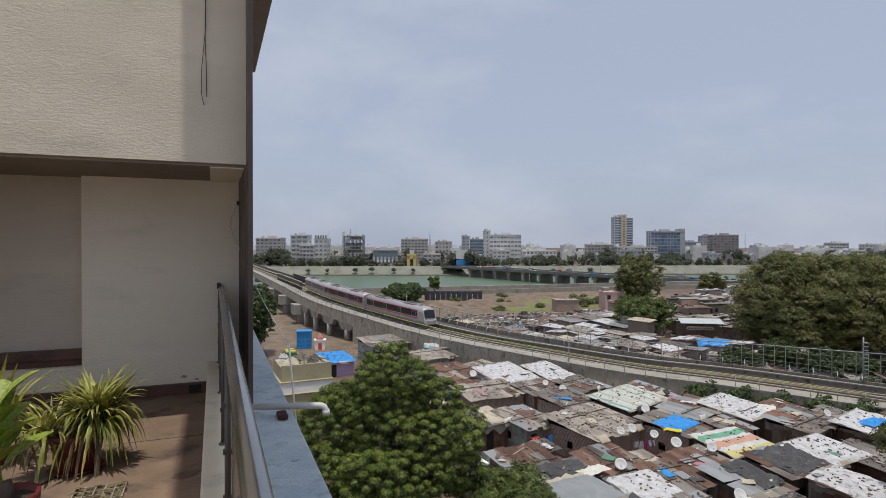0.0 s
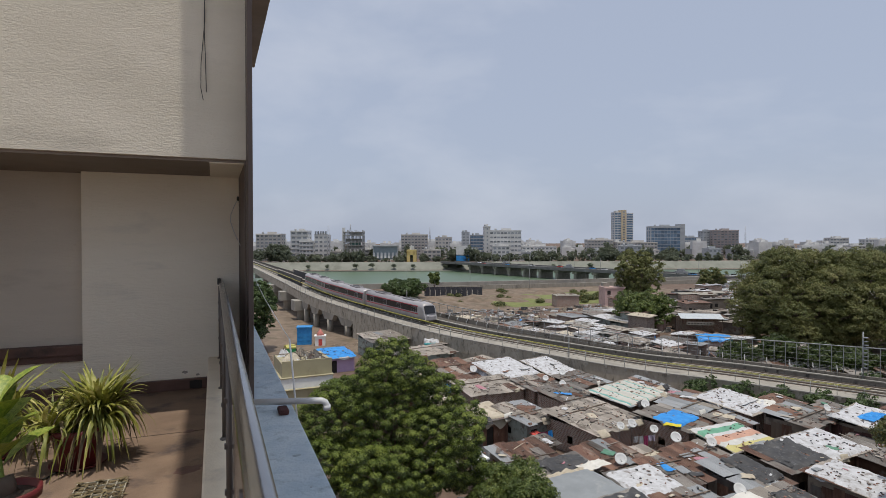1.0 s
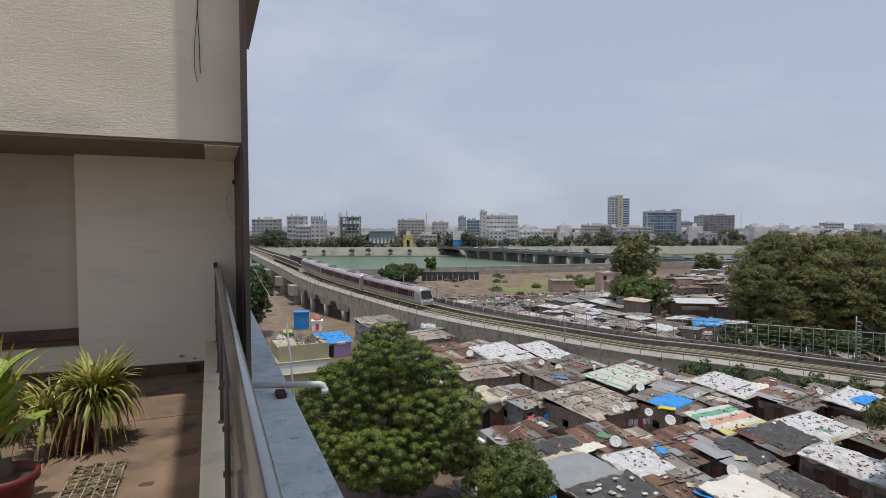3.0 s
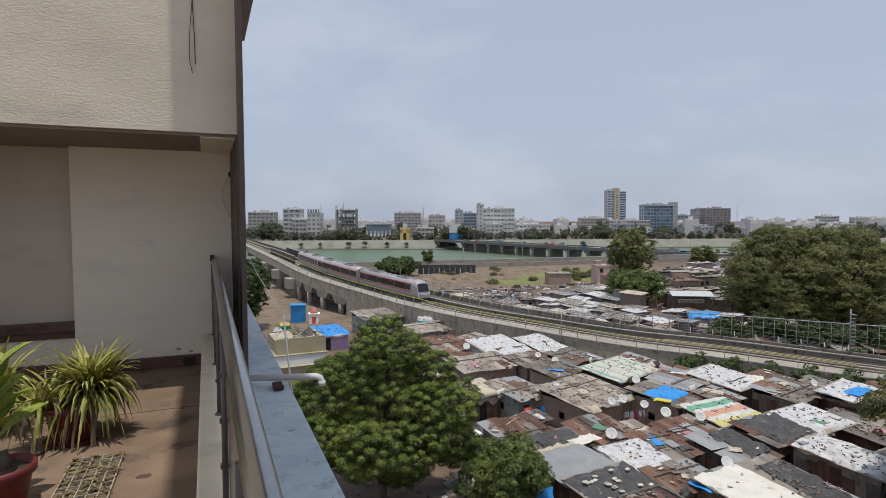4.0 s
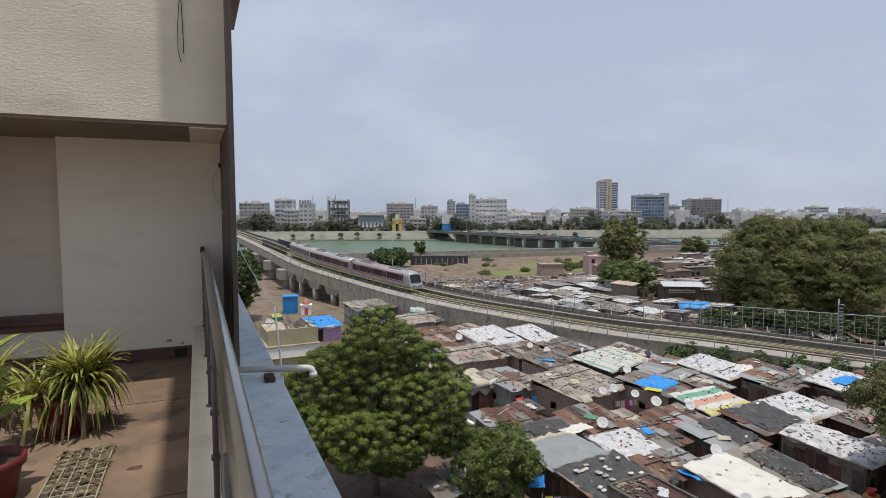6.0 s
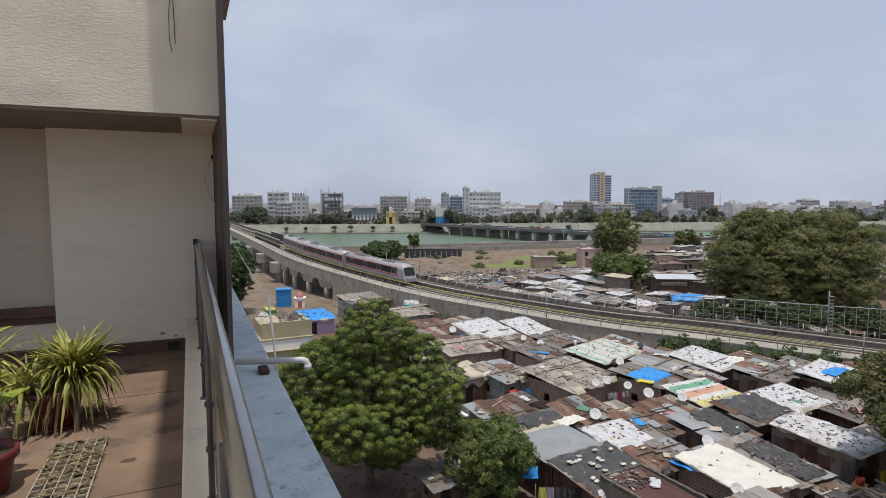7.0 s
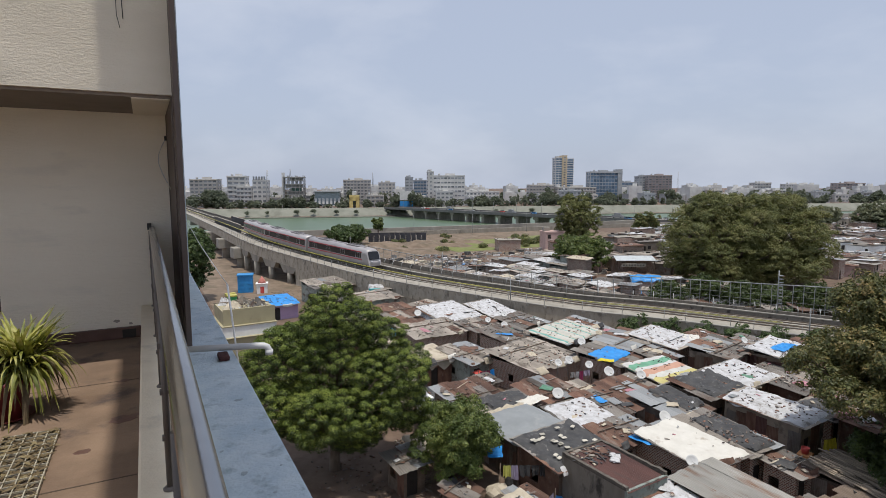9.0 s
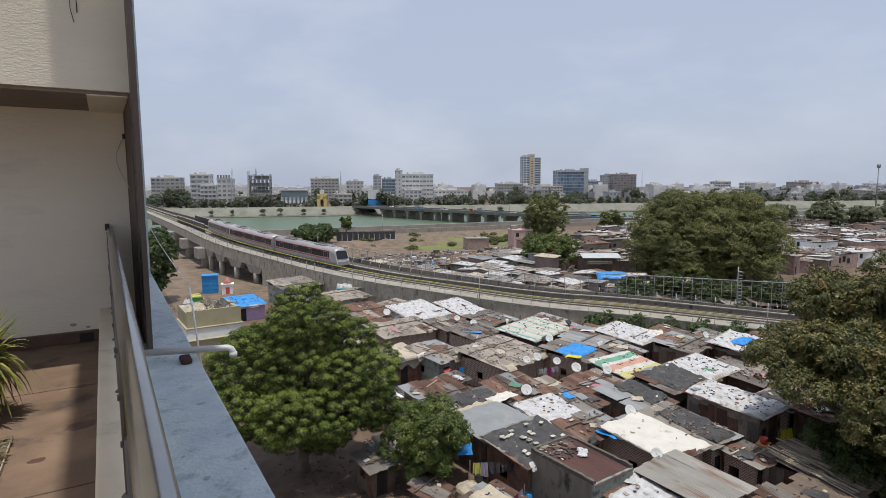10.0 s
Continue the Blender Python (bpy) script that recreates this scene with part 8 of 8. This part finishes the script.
# scrap, bundles and crates heaped between the shacks behind the fence
g_scrap = random.Random(61)
heap_v, heap_f = [], []
for i in range(1500):
    p, way, side = along(g_scrap.uniform(72, 148), 1, 0)
    o = g_scrap.uniform(1.5, 12) if i % 3 else g_scrap.uniform(8, 34)
    c = Vector((p.x + side.x * o, p.y + side.y * o, 0))
    sx, sy, sz = g_scrap.uniform(0.2, 1.0), g_scrap.uniform(0.15, 0.7), g_scrap.uniform(0.4, 1.5) if g_scrap.random() < 0.35 else g_scrap.uniform(0.1, 0.5)
    a, k = g_scrap.uniform(0, 3.14), len(heap_v)
    for u, zz in ((1.0, -0.1), (g_scrap.uniform(0.5, 1.1), sz)):
        for ex, ey in ((-1, -1), (1, -1), (1, 1), (-1, 1)):
            px, py = ex * sx * u * g_scrap.uniform(0.5, 1.2), ey * sy * u * g_scrap.uniform(0.5, 1.2)
            heap_v.append((c.x + px * math.cos(a) - py * math.sin(a), c.y + px * math.sin(a) + py * math.cos(a), zz * g_scrap.uniform(0.9, 1.1)))
    heap_f += [tuple(k + j for j in q) for q in ((4, 5, 6, 7), (0, 1, 5, 4), (1, 2, 6, 5), (2, 3, 7, 6), (3, 0, 4, 7))]
tagged(new("scrap_heap", assorted("scrap_heap", heap_v, heap_f, ("tin", "tarp_white", "planks", "brick_pale", "tarp_sack", "rust", "tin_clean", "asbestos", "tarp_black", "concrete", "tarp_blue", "rust", "planks", "brick_pale"), 8)), "crates, bundles and scrap heaped behind the metro fence", "scrap", kind="stuff")

g_scrap = random.Random(62)
yard_v, yard_f = [], []
for i in range(1700):
    x, y = g_scrap.uniform(56, 112), g_scrap.uniform(96, 146)
    if (x - 56) * 0.7 + (y - 96) * 0.55 < 8 or noise.noise((x * 0.12, y * 0.12, 3)) < -0.15:
        continue
    sx, sy, sz = g_scrap.uniform(0.2, 1.3), g_scrap.uniform(0.15, 0.8), g_scrap.uniform(0.3, 1.0) if g_scrap.random() < 0.3 else g_scrap.uniform(0.08, 0.35)
    a, k = g_scrap.uniform(0, 3.14), len(yard_v)
    for u, zz in ((1.0, -0.1), (g_scrap.uniform(0.6, 1.1), sz)):
        for ex, ey in ((-1, -1), (1, -1), (1, 1), (-1, 1)):
            px, py = ex * sx * u * g_scrap.uniform(0.8, 1.1), ey * sy * u * g_scrap.uniform(0.8, 1.1)
            yard_v.append((x + px * math.cos(a) - py * math.sin(a), y + px * math.sin(a) + py * math.cos(a), zz * g_scrap.uniform(0.9, 1.1)))
    yard_f += [tuple(k + j for j in q) for q in ((4, 5, 6, 7), (0, 1, 5, 4), (1, 2, 6, 5), (2, 3, 7, 6), (3, 0, 4, 7))]
tagged(new("scrap_heap", assorted("scrap_heap", yard_v, yard_f, ("tin", "tarp_white", "tarp_black", "brick_pale", "tarp_sack", "rust", "tin_clean", "tarp_white", "tarp_black", "concrete", "brick_pale", "asbestos"), 9)), "white and black sheets, crates and scrap heaped on the yard", "scrap", kind="stuff")

# floodlight mast and billboard frame in the distance
mast = thing("floodlight_mast", "tall grey floodlight mast over the far shore", "lamp", pose(560, 225, 0.5))
part("pole", tube(bmesh.new(), [(0, 0, 0), (0, 0, 34)], [0.6, 0.35], 8), M["galv"], mast)
part("lamp_ring", lathe(bmesh.new(), [(0.5, 32.4), (1.5, 33), (1.5, 35.4), (0.5, 36)], 10), M["galv"], mast)
board = thing("billboard", "dark billboard on a steel lattice behind the trees", "billboard", pose(152, 92, 0, 0, 0, -30))
part("panel", boxed(-1.7, 1.7, -0.1, 0.1, 15.6, 17.6), M["barrier"], board)
for bx in (-1.6, 1.6):
    part("leg", boxed(bx - 0.08, bx + 0.08, 0.2, 0.36, 0, 17.8), M["galv"], board)
for bz in (6, 9, 12, 14.6):
    part("brace", boxed(-1.7, 1.7, 0.25, 0.35, bz, bz + 0.12), M["galv"], board)


def utility_pole(x, y, z, h):
    u = thing("utility_pole", "slim grey steel pole beside the metro wall", "pole", pose(x, y, z), "poles beside the metro")
    part("shaft", tube(bmesh.new(), [(0, 0, -0.5), (0, 0, h)], [0.09, 0.05], 7), M["galv"], u)
    part("bracket", boxed(-0.3, 0.3, -0.03, 0.03, h - 0.5, h - 0.42), M["galv"], u)


for ux, us in ((0.02, 97.0), (0.02, 60.0), (1.02, 120.0), (1.02, 150.0)):
    p, way, side = along(us, ux, 0)
    utility_pole(p.x, p.y, p.z - 0.1, 3.4)
for i in range(5):
    x = 70 + 26 * i
    utility_pole(x, near_bank(x) - 20, 0, 8.5)


# odds and ends on roofs and in the lanes
def rag(x, y, z, w, d, key, seed, label):
    r = thing("loose_sheet", label, "sheet", pose(x, y, z, 0, 0, seed * 37 % 180))
    share("sheet", drape("sheet", w, d, M[key], seed, 0.12, 0.12, 10), Matrix(), r)


rng = random.Random(90)
SPOTS = [b for b in BUILT if 17 < b[0] < 60 and 12 < b[1] < 80]
for i in range(46):
    bx, by, br, bh = SPOTS[(i * 7) % len(SPOTS)]
    if (round(bx, 1), round(by, 1)) in ((31.1, 24.4), (28.2, 19.3), (23.4, 32.4), (41.9, 25.4), (23.8, 28.2)):
        continue
    px, py = bx + rng.uniform(-0.45, 0.45) * br, by + rng.uniform(-0.45, 0.45) * br
    key, lab = rng.choice((("tarp_black", "black plastic sheet"), ("tarp_white", "white plastic sheet"), ("tarp_sack", "beige sackcloth"), ("tarp_blue", "blue plastic sheet"), ("tarp_sack", "beige sackcloth"), ("green_plastic", "green plastic sheet"), ("pink_plastic", "pink cloth"), ("tarp_sack", "beige sackcloth"), ("tarp_black", "black plastic sheet"), ("rust", "rust-brown cloth")))
    rag(px, py, bh + 0.13 + 0.1 * (py - by), rng.uniform(0.6, 2.0), rng.uniform(0.5, 1.4), key, i + 1, f"crumpled {lab} lying on a roof")
def crumple(x, y, z, w, d, turn, key, seed, label, rough=0.35):
    """A heavy sheet pushed into folds."""
    ob = thing("crumpled_sheet", label, "sheet", pose(x, y, z, 0, 0, turn))
    n, verts, faces = 22, [], []
    for j in range(n + 1):
        for i in range(n + 1):
            u, v = (i / n - 0.5) * w, (j / n - 0.5) * d
            e = min(1.0, 6 * min(i / n, 1 - i / n, j / n, 1 - j / n))
            fold = abs(noise.noise((u * 1.6 + seed, v * 1.6, 2.0))) + 0.5 * abs(noise.noise((u * 3.7, v * 3.7 + seed, 7.0)))
            verts.append((u + 0.15 * noise.noise((v * 1.5, seed, 1)), v + 0.15 * noise.noise((u * 1.5, seed, 4)), rough * e * fold + 0.02))
    for j in range(n):
        for i in range(n):
            a = j * (n + 1) + i
            faces.append((a, a + 1, a + n + 2, a + n + 1))
    share("sheet", quads("sheet", verts, faces, M[key], True), Matrix(), ob)


for i, (cx, cy, cz, cw, cd, ct, key, lab) in enumerate((
        (23.6, 34.75, 2.98, 4.6, 0.9, 6, "tarp_sack", "beige sackcloth rolled along the edge of the grey roof"),
        (26.6, 35.4, 3.0, 2.6, 1.2, 12, "tarp_cream", "crumpled cream canvas between two roofs"),
        (24.4, 37.2, 3.0, 3.6, 1.2, 3, "tarp_black", "crumpled black tarpaulin on a tin roof"),
        (21.6, 36.2, 2.85, 1.6, 1.6, 30, "tarp_sack", "crumpled beige sackcloth on a tin roof"),
        (50.4, 43.6, 3.36, 3.8, 3.4, 14, "tarp_white", "heaped white sheets and sacks on a roof"),
        (53.0, 42.2, 3.1, 2.4, 2.4, 40, "tarp_cream", "heaped cream sacks on a roof"),
        (57.4, 34.2, 3.42, 3.6, 1.5, 10, "tarp_blue", "bright blue sheet lying on a white roof"),
        (37.6, 66.0, 3.3, 2.2, 3.2, 18, "tarp_white", "folded end of a white tarpaulin"),
        (25.6, 21.6, 2.9, 1.6, 1.1, 30, "tarp_white", "crumpled white sheet over a narrow lane"))):
    crumple(cx, cy, cz, cw, cd, ct, key, 3.7 * i + 1, lab)


for i, (rx, ry, rz, rw, rd, key, lab) in enumerate(((23.6, 25.9, 2.75, 1.5, 1.0, "tarp_blue", "bright blue sheet hung beside the black tarpaulin"), (19.9, 30.6, 2.3, 1.6, 1.0, "tarp_blue", "bright blue sheet below the grey roof"), (28.9, 26.3, 2.9, 1.8, 0.7, "tarp_blue", "bright blue sheet between the roofs"), (38.6, 39.9, 3.25, 1.5, 0.8, "cloth_yellow", "yellow sheet beside the blue tarpaulin"), (26.4, 22.0, 2.2, 0.9, 0.7, "red_paint", "red cloth bundle in the lane"), (28.3, 46.6, 1.7, 1.0, 0.7, "red_paint", "red cloth hung before a doorway"))):
    rag(rx, ry, rz, rw, rd, key, 200 + i, lab)
